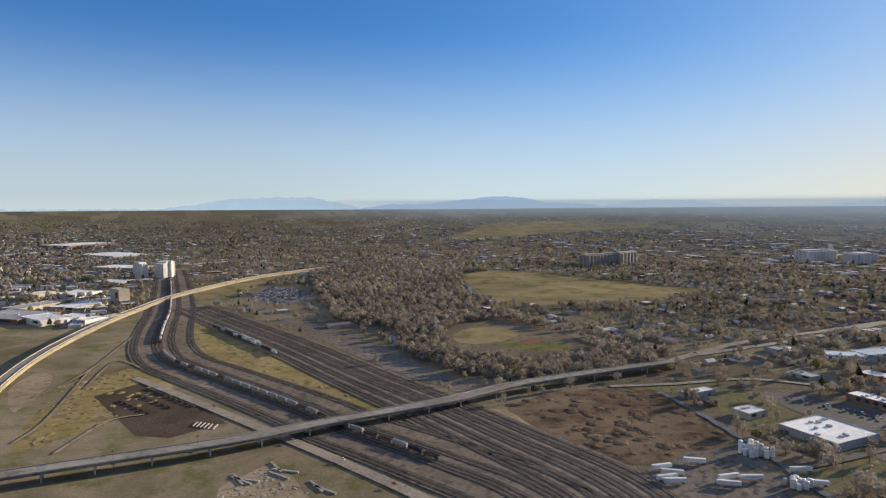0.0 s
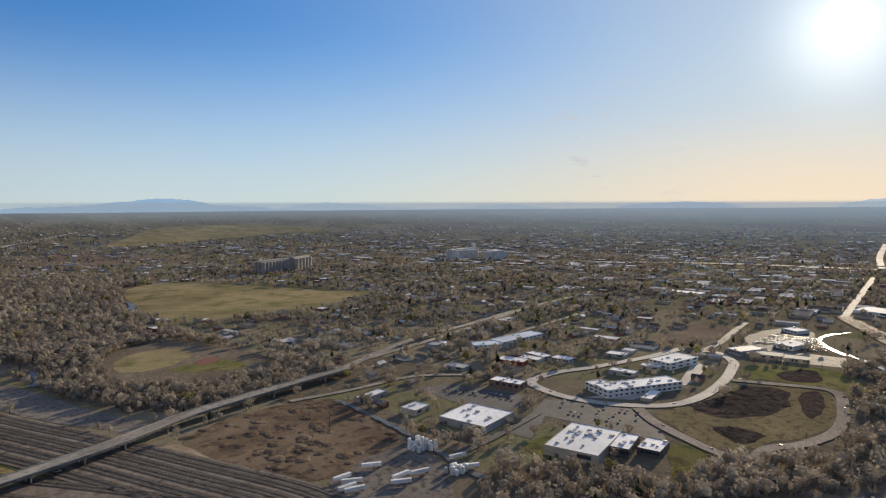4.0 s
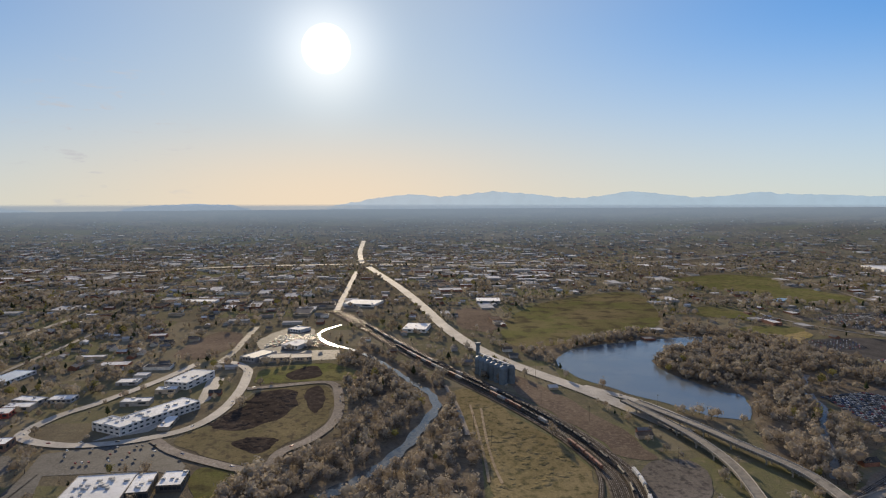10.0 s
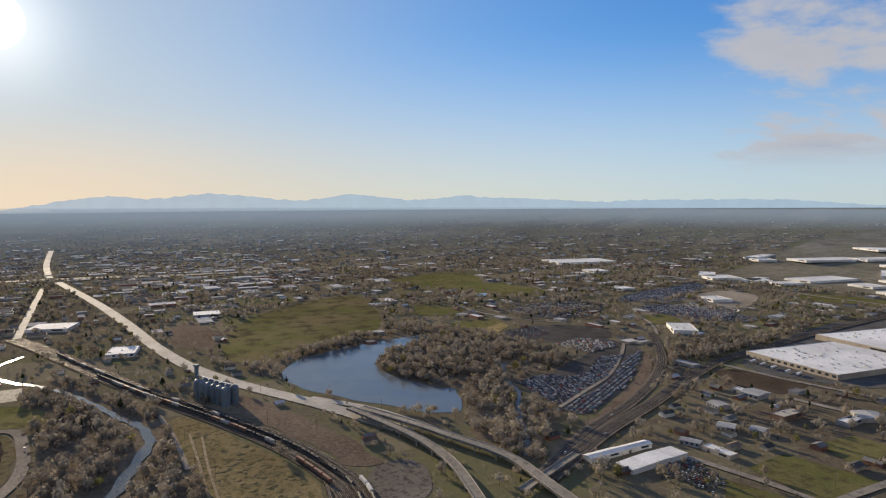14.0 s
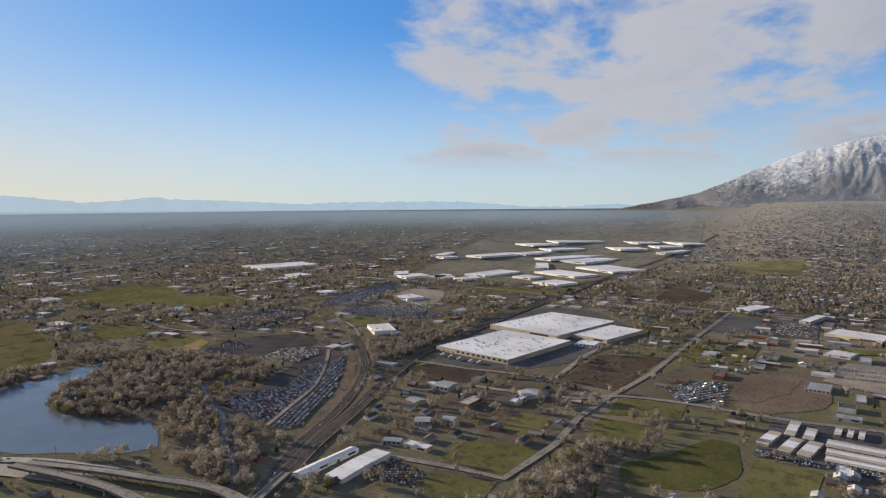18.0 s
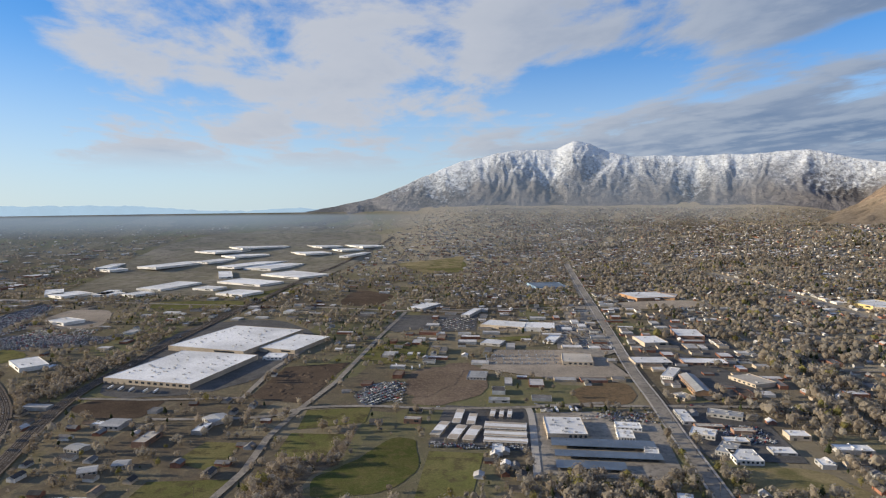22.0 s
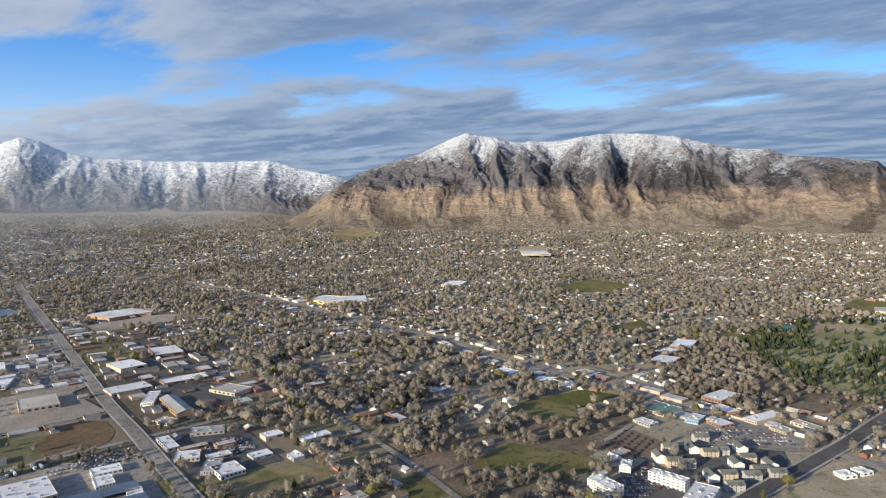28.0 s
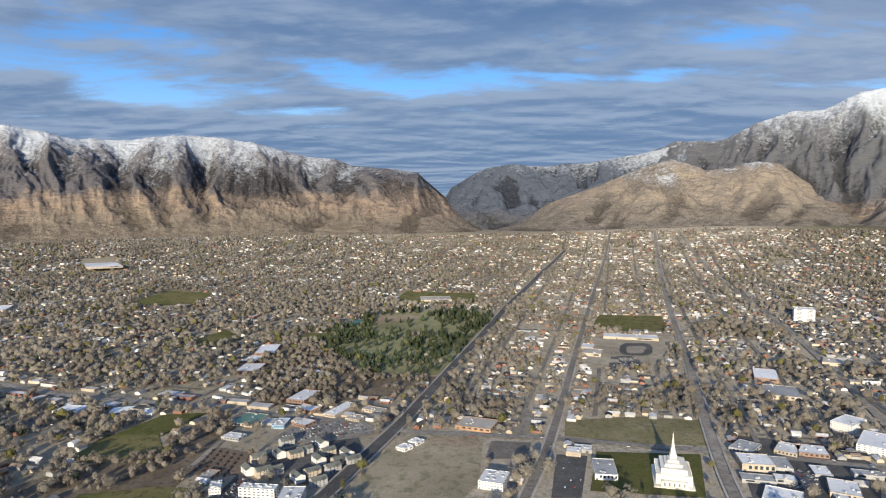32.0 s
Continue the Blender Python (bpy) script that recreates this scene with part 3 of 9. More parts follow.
def far_ridge(name, label, crest, eye, r, mat, seed):
    a0, a1 = crest[0][0], crest[-1][0]
    n = int((a1 - a0) / 0.12)
    verts, faces = [], []
    for i in range(n + 1):
        az = a0 + (a1 - a0) * i / n
        e = interp(crest, az) + 0.22 * (ridged(az * 0.8, seed, 0, 5) - 0.62)
        s, c = math.sin(radians(az)), math.cos(radians(az))
        verts += [(r * s, r * c, eye - 70), (r * s, r * c, eye + r * math.tan(radians(e))), ((r + 60) * s, (r + 60) * c, eye - 70)]
    for i in range(n):
        faces += [(3 * i, 3 * i + 3, 3 * i + 4, 3 * i + 1), (3 * i + 1, 3 * i + 4, 3 * i + 5, 3 * i + 2)]
    ob = mesh_object(name, verts, faces, mat)
    ob.visible_shadow = False
    return tagged(ob, label, "far mountains", kind="structure")


# Haze on the far ranges is painted as a pale blue glow.
HAZE_A = glow_material("blue_haze_glow", (0.17, 0.32, 0.54))
HAZE_B = glow_material("pale_blue_haze_glow", (0.30, 0.44, 0.60))
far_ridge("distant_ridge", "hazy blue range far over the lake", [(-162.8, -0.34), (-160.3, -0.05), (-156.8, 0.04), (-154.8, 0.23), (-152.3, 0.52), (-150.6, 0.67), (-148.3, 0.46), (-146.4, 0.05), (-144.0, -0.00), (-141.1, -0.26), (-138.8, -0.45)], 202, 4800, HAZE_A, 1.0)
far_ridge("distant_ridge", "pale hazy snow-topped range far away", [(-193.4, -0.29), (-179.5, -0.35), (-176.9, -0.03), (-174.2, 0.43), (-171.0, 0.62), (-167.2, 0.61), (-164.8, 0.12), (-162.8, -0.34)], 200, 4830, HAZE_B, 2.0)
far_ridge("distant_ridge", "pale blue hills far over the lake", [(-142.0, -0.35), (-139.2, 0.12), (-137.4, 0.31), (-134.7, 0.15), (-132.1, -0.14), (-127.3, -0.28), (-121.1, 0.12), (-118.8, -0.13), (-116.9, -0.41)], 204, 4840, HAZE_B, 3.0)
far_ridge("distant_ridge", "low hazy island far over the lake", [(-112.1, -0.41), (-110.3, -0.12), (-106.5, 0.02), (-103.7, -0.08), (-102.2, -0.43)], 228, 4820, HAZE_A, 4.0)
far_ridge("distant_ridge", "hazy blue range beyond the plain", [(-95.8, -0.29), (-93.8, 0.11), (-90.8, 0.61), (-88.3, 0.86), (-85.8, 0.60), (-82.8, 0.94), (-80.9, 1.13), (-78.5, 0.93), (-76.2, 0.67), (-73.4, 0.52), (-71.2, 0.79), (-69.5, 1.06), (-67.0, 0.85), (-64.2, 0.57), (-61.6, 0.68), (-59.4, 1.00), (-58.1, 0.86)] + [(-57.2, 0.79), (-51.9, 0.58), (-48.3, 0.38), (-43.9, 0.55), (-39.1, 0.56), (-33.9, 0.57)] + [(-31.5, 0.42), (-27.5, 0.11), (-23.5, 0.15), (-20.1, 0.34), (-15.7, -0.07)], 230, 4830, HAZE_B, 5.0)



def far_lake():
    """A glowing strip under the horizon that imitates sun glint on a far lake."""
    m = glow_material("lake_glint_glow", (1.0, 0.93, 0.80))
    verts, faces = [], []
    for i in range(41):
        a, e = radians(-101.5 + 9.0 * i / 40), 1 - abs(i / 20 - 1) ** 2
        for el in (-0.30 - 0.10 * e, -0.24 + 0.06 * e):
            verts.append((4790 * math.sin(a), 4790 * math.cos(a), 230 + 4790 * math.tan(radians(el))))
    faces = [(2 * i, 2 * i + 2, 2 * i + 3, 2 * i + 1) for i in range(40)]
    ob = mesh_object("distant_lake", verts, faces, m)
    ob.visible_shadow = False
    tagged(ob, "glowing strip that imitates sun glint on a far lake", "lake", kind="structure")


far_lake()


def haze_shell():
    """Added glowing shells that imitate haze over the far plain and before the northern mountain; each fades out above
    and below.
    """
    rim = ground_z(-4860, 0)
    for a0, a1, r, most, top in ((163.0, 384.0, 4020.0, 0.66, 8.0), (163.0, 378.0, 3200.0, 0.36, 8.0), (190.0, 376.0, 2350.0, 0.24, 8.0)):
        m = bpy.data.materials.new("haze_shell")
        m.use_nodes = True
        n = Nodes(m.node_tree)
        place = n.add("ShaderNodeSeparateXYZ", {0: n.add("ShaderNodeNewGeometry").outputs["Position"]})
        z = place.outputs[2]
        low = ground_z(-r, 0) - 5
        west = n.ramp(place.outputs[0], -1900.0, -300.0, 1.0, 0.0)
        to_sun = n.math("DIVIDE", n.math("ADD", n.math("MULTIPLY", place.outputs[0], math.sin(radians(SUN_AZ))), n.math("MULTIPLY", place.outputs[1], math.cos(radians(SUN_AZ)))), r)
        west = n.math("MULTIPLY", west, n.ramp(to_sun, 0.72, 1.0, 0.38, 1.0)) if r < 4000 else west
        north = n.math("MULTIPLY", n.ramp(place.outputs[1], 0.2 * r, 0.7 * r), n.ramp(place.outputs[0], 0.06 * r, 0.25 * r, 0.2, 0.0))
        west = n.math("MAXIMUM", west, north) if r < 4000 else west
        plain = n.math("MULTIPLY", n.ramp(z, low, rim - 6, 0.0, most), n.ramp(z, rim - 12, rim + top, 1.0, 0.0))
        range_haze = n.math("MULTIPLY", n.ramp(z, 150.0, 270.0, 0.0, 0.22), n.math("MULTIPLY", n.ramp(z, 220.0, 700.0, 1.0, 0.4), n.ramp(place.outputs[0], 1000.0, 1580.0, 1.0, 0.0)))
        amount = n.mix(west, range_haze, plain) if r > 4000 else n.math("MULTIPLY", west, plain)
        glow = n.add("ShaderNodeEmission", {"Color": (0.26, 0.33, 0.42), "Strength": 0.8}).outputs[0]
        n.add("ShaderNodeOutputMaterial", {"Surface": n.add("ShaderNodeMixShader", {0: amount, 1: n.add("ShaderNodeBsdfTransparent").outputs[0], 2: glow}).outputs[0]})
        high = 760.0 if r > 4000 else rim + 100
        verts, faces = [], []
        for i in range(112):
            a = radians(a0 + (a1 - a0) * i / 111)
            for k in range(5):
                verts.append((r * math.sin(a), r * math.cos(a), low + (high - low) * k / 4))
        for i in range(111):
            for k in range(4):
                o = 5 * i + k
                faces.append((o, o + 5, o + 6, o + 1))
        ob = mesh_object("haze_shell", verts, faces, m)
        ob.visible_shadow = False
        tagged(ob, "glowing see-through shell imitating pale blue haze over the plain", "haze", kind="structure")


haze_shell()

# ---- land parcels, water, roads ----
PARCELS = []   # outlines kept clear of trees and houses
LINES = []     # road centre lines kept clear


def curve_through(pts, closed=False, n=6):
    """A Catmull-Rom line through a few points."""
    out, m = [], len(pts)
    for i in range(m if closed else m - 1):
        p0 = pts[(i - 1) % m] if closed or i > 0 else pts[0]
        p1, p2 = pts[i], pts[(i + 1) % m]
        p3 = pts[(i + 2) % m] if closed or i + 2 < m else pts[-1]
        for k in range(n):
            s = k / n
            out.append(tuple(0.5 * (2 * b + (c - a) * s + (2 * a - 5 * b + 4 * c - d) * s * s + (3 * b - a - 3 * c + d) * s ** 3) for a, b, c, d in zip(p0, p1, p2, p3)))
    if not closed:
        out.append(tuple(pts[-1]))
    return out


LAYER = [0.10]


def rounded(pts, cut):
    """A closed outline with its corners cut round and its long sides divided."""
    for _ in range(3):
        out = []
        for a, b in zip(pts, list(pts[1:]) + [pts[0]]):
            out += [(a[0] + (b[0] - a[0]) * cut, a[1] + (b[1] - a[1]) * cut), (b[0] + (a[0] - b[0]) * cut, b[1] + (a[1] - b[1]) * cut)]
        pts = out
    out = []
    for a, b in zip(pts, pts[1:] + [pts[0]]):
        n = max(1, int(math.dist(a, b) / 22))
        out += [(a[0] + (b[0] - a[0]) * k / n, a[1] + (b[1] - a[1]) * k / n) for k in range(n)]
    return out


def area(name, pts, mat, label="", category="ground", smooth_edge=True, clear=True, lift=None, raise_by=0.0):
    """A parcel of land laid on the ground, each a little above the one before."""
    LAYER[0] += 0.005
    poly = list(pts)
    if smooth_edge:
        poly = rounded(pts, 0.2 if len(pts) < 9 else 0.25)
        size = min(7.0, 0.05 * max(math.dist(pts[0], p) for p in pts))
        poly = [(x + size * noise.noise((x * 0.035, y * 0.035, 1.0)), y + size * noise.noise((x * 0.035, y * 0.035, 9.0))) for x, y in poly]
    if clear:
        PARCELS.append(poly)
        PARCELS.append(list(pts))
    bm = bmesh.new()
    face = bm.faces.new([bm.verts.new((x, y, 0)) for x, y in poly])
    far = any(ground_z(x, y) > 0.3 for x, y in poly)
    bmesh.ops.triangulate(bm, faces=[face])
    if far:
        bmesh.ops.subdivide_edges(bm, edges=bm.edges[:], cuts=5, use_grid_fill=True)
    dz = LAYER[0] if lift is None else lift
    for v in bm.verts:
        v.co.z = ground_z(v.co.x, v.co.y) + dz + (0.8 if far else 0.0) + raise_by
    bmesh.ops.recalc_face_normals(bm, faces=bm.faces)
    me = bpy.data.meshes.new(name)
    bm.to_mesh(me)
    bm.free()
    if len(me.polygons) and sum(p.normal.z for p in me.polygons) < 0:
        me.flip_normals()
    me.materials.append(mat)
    return tagged(new(name, me), label, category, kind="structure")


def offset_line(line, d):
    out = []
    for i, p in enumerate(line):
        a, b = line[max(0, i - 1)], line[min(len(line) - 1, i + 1)]
        dx, dy = b[0] - a[0], b[1] - a[1]
        k = math.hypot(dx, dy) or 1
        out.append((p[0] - dy / k * d, p[1] + dx / k * d))
    return out


def dense(line, step):
    out = [line[0]]
    for a, b in zip(line, line[1:]):
        n = max(1, int(math.hypot(b[0] - a[0], b[1] - a[1]) / step))
        out += [(a[0] + (b[0] - a[0]) * k / n, a[1] + (b[1] - a[1]) * k / n) for k in range(1, n + 1)]
    return out


def strip_mesh(line, half, z):
    l, r = offset_line(line, half), offset_line(line, -half)
    verts, faces = [], []
    for p, q in zip(l, r):
        zz = ground_z(p[0], p[1]), ground_z(q[0], q[1])
        verts += [(p[0], p[1], zz[0] + z), (q[0], q[1], zz[1] + z)]
    for i in range(len(line) - 1):
        faces.append((2 * i, 2 * i + 1, 2 * i + 3, 2 * i + 2))
    return verts, faces


def road(pts, width, mat=None, name="road", label="grey asphalt street", curved=True, markings=False, clear=0.0, lift=0.0, kerb=False):
    LAYER[0] += 0.005
    line = dense(curve_through(pts, False, 6) if curved else pts, 45)
    LINES.append((line, width / 2 + clear))
    z = 0.88 + LAYER[0] * 0.1 + lift + (1.0 if max(math.hypot(*p) for p in line) > 2850 else 0.0)
    v, f = strip_mesh(line, width / 2, z)
    ob = tagged(mesh_object(name, v, f, mat or ASPHALT), label, "road", kind="structure")
    if kerb:
        for side in (1, -1):
            edge = offset_line(line, side * (width / 2 + 2.2))
            v, f = strip_mesh(edge, 1.5, z + 0.12)
            tagged(mesh_object("pavement", v, f, CONCRETE), "pale concrete pavement along the street", "pavement", kind="structure")
    if markings:
        v, f = strip_mesh(line, 0.25, z + 0.05)
        k = [g for i, g in enumerate(f) if i % 2 == 0]
        tagged(mesh_object("lane_marking", v, k, PAINT), "worn yellow centre line", "marking", kind="structure")
    return ob


PAINT = material("road_paint", (0.45, 0.36, 0.12), (0.38, 0.31, 0.12), 0.3, 0.7)

# -- south: rail yard, woods, fields --
area("dirt_ground", [(292, -863), (255, -1376), (125, -1145), (33, -1324), (-53, -1504), (-134, -1190), (-216, -754), (-282, -483), (-317, -329), (-267, -254), (-58, -225), (169, -454)], material("yard_earth", (0.20, 0.165, 0.105), (0.29, 0.235, 0.155), 0.014, 0.95, (0.155, 0.145, 0.062), 0.022), "brown earth and thin grass beside the railway")
area("grass_patch", [(109, -716), (48, -848), (24, -867), (-28, -736), (60, -642), (93, -599), (114, -609)], material("thin_grass", (0.27, 0.215, 0.085), (0.345, 0.265, 0.135), 0.02, 0.95, (0.185, 0.145, 0.075), 0.07), "thin yellow-green grass", clear=False)
area("grass_patch", [(-54, -1197), (-92, -1149), (-118, -1055), (-162, -827), (-211, -596), (-192, -576), (-141, -615), (-95, -704), (-54, -861), (-42, -1020)], MATS["thin_grass"], "long yellow-green grass strip between tracks")
area("grass_patch", [(-192, -544), (-218, -538), (-247, -423), (-264, -365), (-241, -366), (-217, -443)], MATS["thin_grass"], "grass strip between tracks")
area("soil_lot", [(61, -750), (14, -787), (-27, -703), (-56, -607), (-8, -586), (19, -604)], PLOUGHED, "dark levelled earth of a cleared site", smooth_edge=False)
area("sand_patch", [(150, -819), (130, -901), (106, -848), (111, -801), (120, -740), (128, -716)], material("sandy_earth", (0.36, 0.285, 0.195), (0.30, 0.235, 0.155), 0.03, 0.95, (0.24, 0.185, 0.12), 0.1), "pale sandy patch")
area("sand_patch", [(-30, -463), (-78, -495), (-91, -455), (-92, -407), (-42, -406)], MATS["sandy_earth"], "pale concrete remains on dirt")
area("earth_strip", [(-286, -905), (-304, -713), (-317, -567), (-295, -588), (-257, -706), (-217, -937), (-189, -1164), (-250, -1074)], material("grey_earth", (0.18, 0.155, 0.13), (0.225, 0.195, 0.16), 0.02, 0.95, (0.10, 0.09, 0.08), 0.15), "grey earth beside the yard")
area("earth_strip", [(-272, -542), (-312, -535), (-309, -470), (-297, -419), (-282, -483)], MATS["sandy_earth"], "pale earth by the tracks")
area("soil_lot", [(-310, -544), (-367, -559), (-454, -549), (-493, -514), (-451, -389), (-403, -369), (-324, -364), (-312, -425), (-303, -489)], material("dark_rubble_soil", (0.13, 0.092, 0.062), (0.20, 0.148, 0.10), 0.015, 0.95, (0.075, 0.055, 0.042), 0.06), "dark churned soil lot below the bridge")
area("meadow", [(-801, -1661), (-969, -1666), (-1024, -1455), (-1092, -1241), (-1172, -1086), (-982, -1029), (-736, -1045), (-636, -1093), (-647, -1247)], DRY_GRASS, "golden grass meadow on a low hill")
area("meadow", [(-66, -1547), (-231, -1769), (-393, -1896), (-252, -1625), (-142, -1461), (-73, -1363)], DRY_GRASS, "dry grass bank below the road")
area("meadow", [(-95, -2175), (-273, -2380), (-488, -2085), (-226, -1846), (-90, -1768)], BARE_SOIL, "bare brown land between tracks", clear=False)
area("ball_field", [(-413, -881), (-459, -914), (-509, -911), (-520, -850), (-474, -807), (-412, -802), (-393, -828)], DRY_GRASS, "round yellow sports field")
area("ball_field", [(-430, -786), (-512, -797), (-535, -732), (-503, -713), (-458, -741)], GREEN_GRASS, "green sports field")
area("ball_field", [(-480, -800), (-513, -806), (-521, -784), (-479, -767)], material("red_clay", (0.20, 0.09, 0.06), (0.17, 0.08, 0.055), 0.05), "reddish clay infield", clear=False)
area("airfield", [(-1341, -2991), (-1960, -3583), (-2384, -3393), (-2717, -2815), (-2073, -2948), (-1607, -2938)], DRY_GRASS, "pale dry airfield grass")
area("airfield", [(-860, -2792), (-906, -2345), (-1236, -2308), (-1520, -2463), (-1316, -2803), (-1208, -2969)], BARE_SOIL, "brown land below the airfield", clear=False)
area("soil_lot", [(-181, -1396), (-252, -1625), (-325, -1507), (-300, -1339), (-225, -1251)], MATS["grey_earth"], "scrap yard earth")
area("truck_yard", [(-331, -366), (-374, -376), (-438, -367), (-404, -300), (-342, -245), (-300, -287)], MATS["grey_earth"], "gravel yard with trailers and tanks")
# -- west: new offices, loop road, river, railway --
area("car_park", [(-624, -333), (-658, -235), (-586, -188), (-566, -187), (-578, -217), (-573, -306), (-509, -285), (-508, -310)], ASPHALT, "asphalt car park beside flat-roofed buildings", smooth_edge=False)
area("car_park", [(-573, -476), (-611, -448), (-623, -362), (-594, -337), (-540, -355), (-562, -434)], ASPHALT, "asphalt yard", smooth_edge=False)
area("car_park", [(-655, -301), (-679, -255), (-787, -222), (-883, -229), (-897, -253), (-786, -236), (-718, -262)], CONCRETE, "concrete apron of the office building", smooth_edge=False)
area("lawn", [(-486, -286), (-529, -278), (-526, -257), (-471, -248)], GREEN_GRASS, "green lawn by the building")
area("lawn", [(-548, -176), (-586, -177), (-572, -141), (-547, -135), (-504, -153)], GREEN_GRASS, "green lawn by the building")
area("development_plot", [(-658, -232), (-717, -177), (-827, -181), (-851, -86), (-770, -67), (-678, -72), (-626, -114), (-582, -122), (-598, -169)], material("plot_grass", (0.205, 0.165, 0.09), (0.16, 0.135, 0.075), 0.03, 0.95, (0.11, 0.09, 0.06), 0.12), "bare development plot inside a loop road")
area("black_soil", [(-681, -202), (-765, -174), (-815, -171), (-830, -129), (-768, -112), (-714, -124), (-674, -154)], material("black_soil", (0.045, 0.036, 0.031), (0.062, 0.049, 0.041), 0.05, 0.95, (0.09, 0.07, 0.055), 0.12), "black mulch on the plot", clear=False)
area("black_soil", [(-639, -166), (-657, -144), (-650, -113), (-603, -127)], MATS["black_soil"], "black mulch on the plot", clear=False)
area("black_soil", [(-817, -112), (-839, -94), (-769, -81), (-715, -85), (-757, -104)], MATS["black_soil"], "black mulch on the plot", clear=False)
area("meadow", [(-846, -185), (-933, -195), (-965, -98), (-906, -47), (-861, -48), (-858, -118)], GREEN_GRASS, "rough green field")
area("black_soil", [(-895, -155), (-954, -114), (-880, -93), (-860, -133)], MATS["black_soil"], "dark soil strip", clear=False)
area("office_lot", [(-997, -235), (-1039, -198), (-1043, -87), (-980, -82), (-960, -210)], OLD_ROAD, "pale lot of a lumber yard", smooth_edge=False)
area("car_park", [(-1138, -238), (-1250, -194), (-1223, -146), (-1072, -128), (-1039, -180), (-1046, -219)], ASPHALT, "crowded dark yard")
area("meadow", [(-1020, -352), (-1215, -331), (-1190, -270), (-1089, -257), (-982, -295)], BARE_SOIL, "brown field")
area("pasture", [(-776, 67), (-826, 93), (-687, 138), (-601, 169), (-540, 176), (-489, 169), (-459, 78), (-598, 84)], material("dry_pasture", (0.22, 0.175, 0.09), (0.26, 0.205, 0.11), 0.02, 0.95, (0.12, 0.105, 0.055), 0.12), "dry brown pasture by the railway")
area("truck_yard", [(-565, 223), (-568, 283), (-493, 268), (-464, 201)], MATS["grey_earth"], "grey gravel yard by the tracks")
area("earth_strip", [(-884, 161), (-805, 197), (-649, 239), (-566, 248), (-565, 218), (-680, 191), (-803, 147)], BARE_SOIL, "bare earth by the railway")
area("meadow", [(-1131, 186), (-1403, 266), (-1604, 456), (-1703, 658), (-1417, 598), (-1196, 521), (-1132, 431), (-1060, 294), (-1015, 202)], material("mound_grass", (0.15, 0.145, 0.058), (0.20, 0.16, 0.085), 0.008, 0.95, (0.095, 0.08, 0.048), 0.025), "green grass on a low landfill mound")
area("meadow", [(-1925, 825), (-2082, 1103), (-1942, 1221), (-1599, 1007), (-1691, 883)], GREEN_GRASS, "green pasture")
area("lake", [(-945, 244), (-1015, 282), (-1064, 387), (-1095, 519), (-1097, 576), (-1063, 562), (-1036, 510), (-984, 426), (-925, 382), (-844, 381), (-773, 415), (-744, 435), (-669, 398), (-661, 374), (-696, 345), (-753, 308), (-820, 264), (-882, 238)], WATER, "calm blue lake with wooded shore", category="lake")
area("gravel_lot", [(-1436, 134), (-1439, 210), (-1210, 203), (-1156, 179), (-1206, 124)], BARE_SOIL, "bare gravel lot")
# -- north-west and north --
area("salvage_yard", [(-733, 519), (-754, 592), (-821, 732), (-916, 838), (-864, 851), (-807, 842), (-718, 741), (-644, 642), (-574, 513), (-606, 497)], material("oily_yard", (0.085, 0.078, 0.072), (0.115, 0.105, 0.095), 0.03, 0.95), "dark earth yard full of parked cars")
area("salvage_yard", [(-1047, 698), (-1073, 809), (-1037, 885), (-937, 908), (-862, 795), (-917, 722), (-968, 675)], MATS["oily_yard"], "dirt yard with scattered cars")
area("earth_strip", [(-798, 838), (-752, 809), (-644, 686), (-577, 564), (-515, 434), (-492, 401), (-506, 394), (-572, 524), (-662, 676)], BARE_SOIL, "bare bank along the railway")
area("brown_field", [(-413, 902), (-425, 1081), (-320, 1127), (-322, 1015), (-318, 883)], PLOUGHED, "dark ploughed field", smooth_edge=False)
area("brown_field", [(-646, 816), (-629, 874), (-527, 879), (-516, 785), (-589, 787)], PLOUGHED, "bare brown lot")
area("brown_field", [(-549, 1774), (-574, 2116), (-402, 1978), (-429, 1755)], PLOUGHED, "dark ploughed field")
area("green_field", [(-306, 855), (-220, 880), (-213, 816), (-293, 779)], GREEN_GRASS, "green hay field", smooth_edge=False)
area("green_field", [(-296, 765), (-222, 770), (-233, 681), (-288, 691)], GREEN_GRASS, "green hay field", smooth_edge=False)
area("green_field", [(-169, 769), (-126, 761), (-119, 631), (-210, 587), (-228, 625), (-185, 710)], material("dark_grass", (0.085, 0.095, 0.032), (0.115, 0.11, 0.042), 0.02, 0.95, (0.13, 0.115, 0.05), 0.1), "dark green pasture with long shadows")
area("green_field", [(-114, 729), (-50, 730), (-54, 618), (-110, 607)], GREEN_GRASS, "green pasture", smooth_edge=False)
area("green_field", [(-388, 545), (-393, 609), (-308, 626), (-309, 540)], GREEN_GRASS, "green pasture", smooth_edge=False)
area("green_field", [(-380, 505), (-309, 529), (-299, 481), (-344, 457)], GREEN_GRASS, "green pasture", smooth_edge=False)
area("green_field", [(-394, 661), (-388, 724), (-340, 725), (-336, 640)], GREEN_GRASS, "green pasture", smooth_edge=False)
area("green_field", [(-1594, 920), (-1746, 1155), (-1456, 1136), (-1421, 967)], GREEN_GRASS, "green pasture")
area("green_field", [(-1182, 650), (-1173, 784), (-1088, 748), (-1061, 646)], GREEN_GRASS, "green pasture")
area("green_field", [(-1091, 1770), (-835, 1826), (-799, 1707), (-1040, 1622)], GREEN_GRASS, "green strip before warehouses")
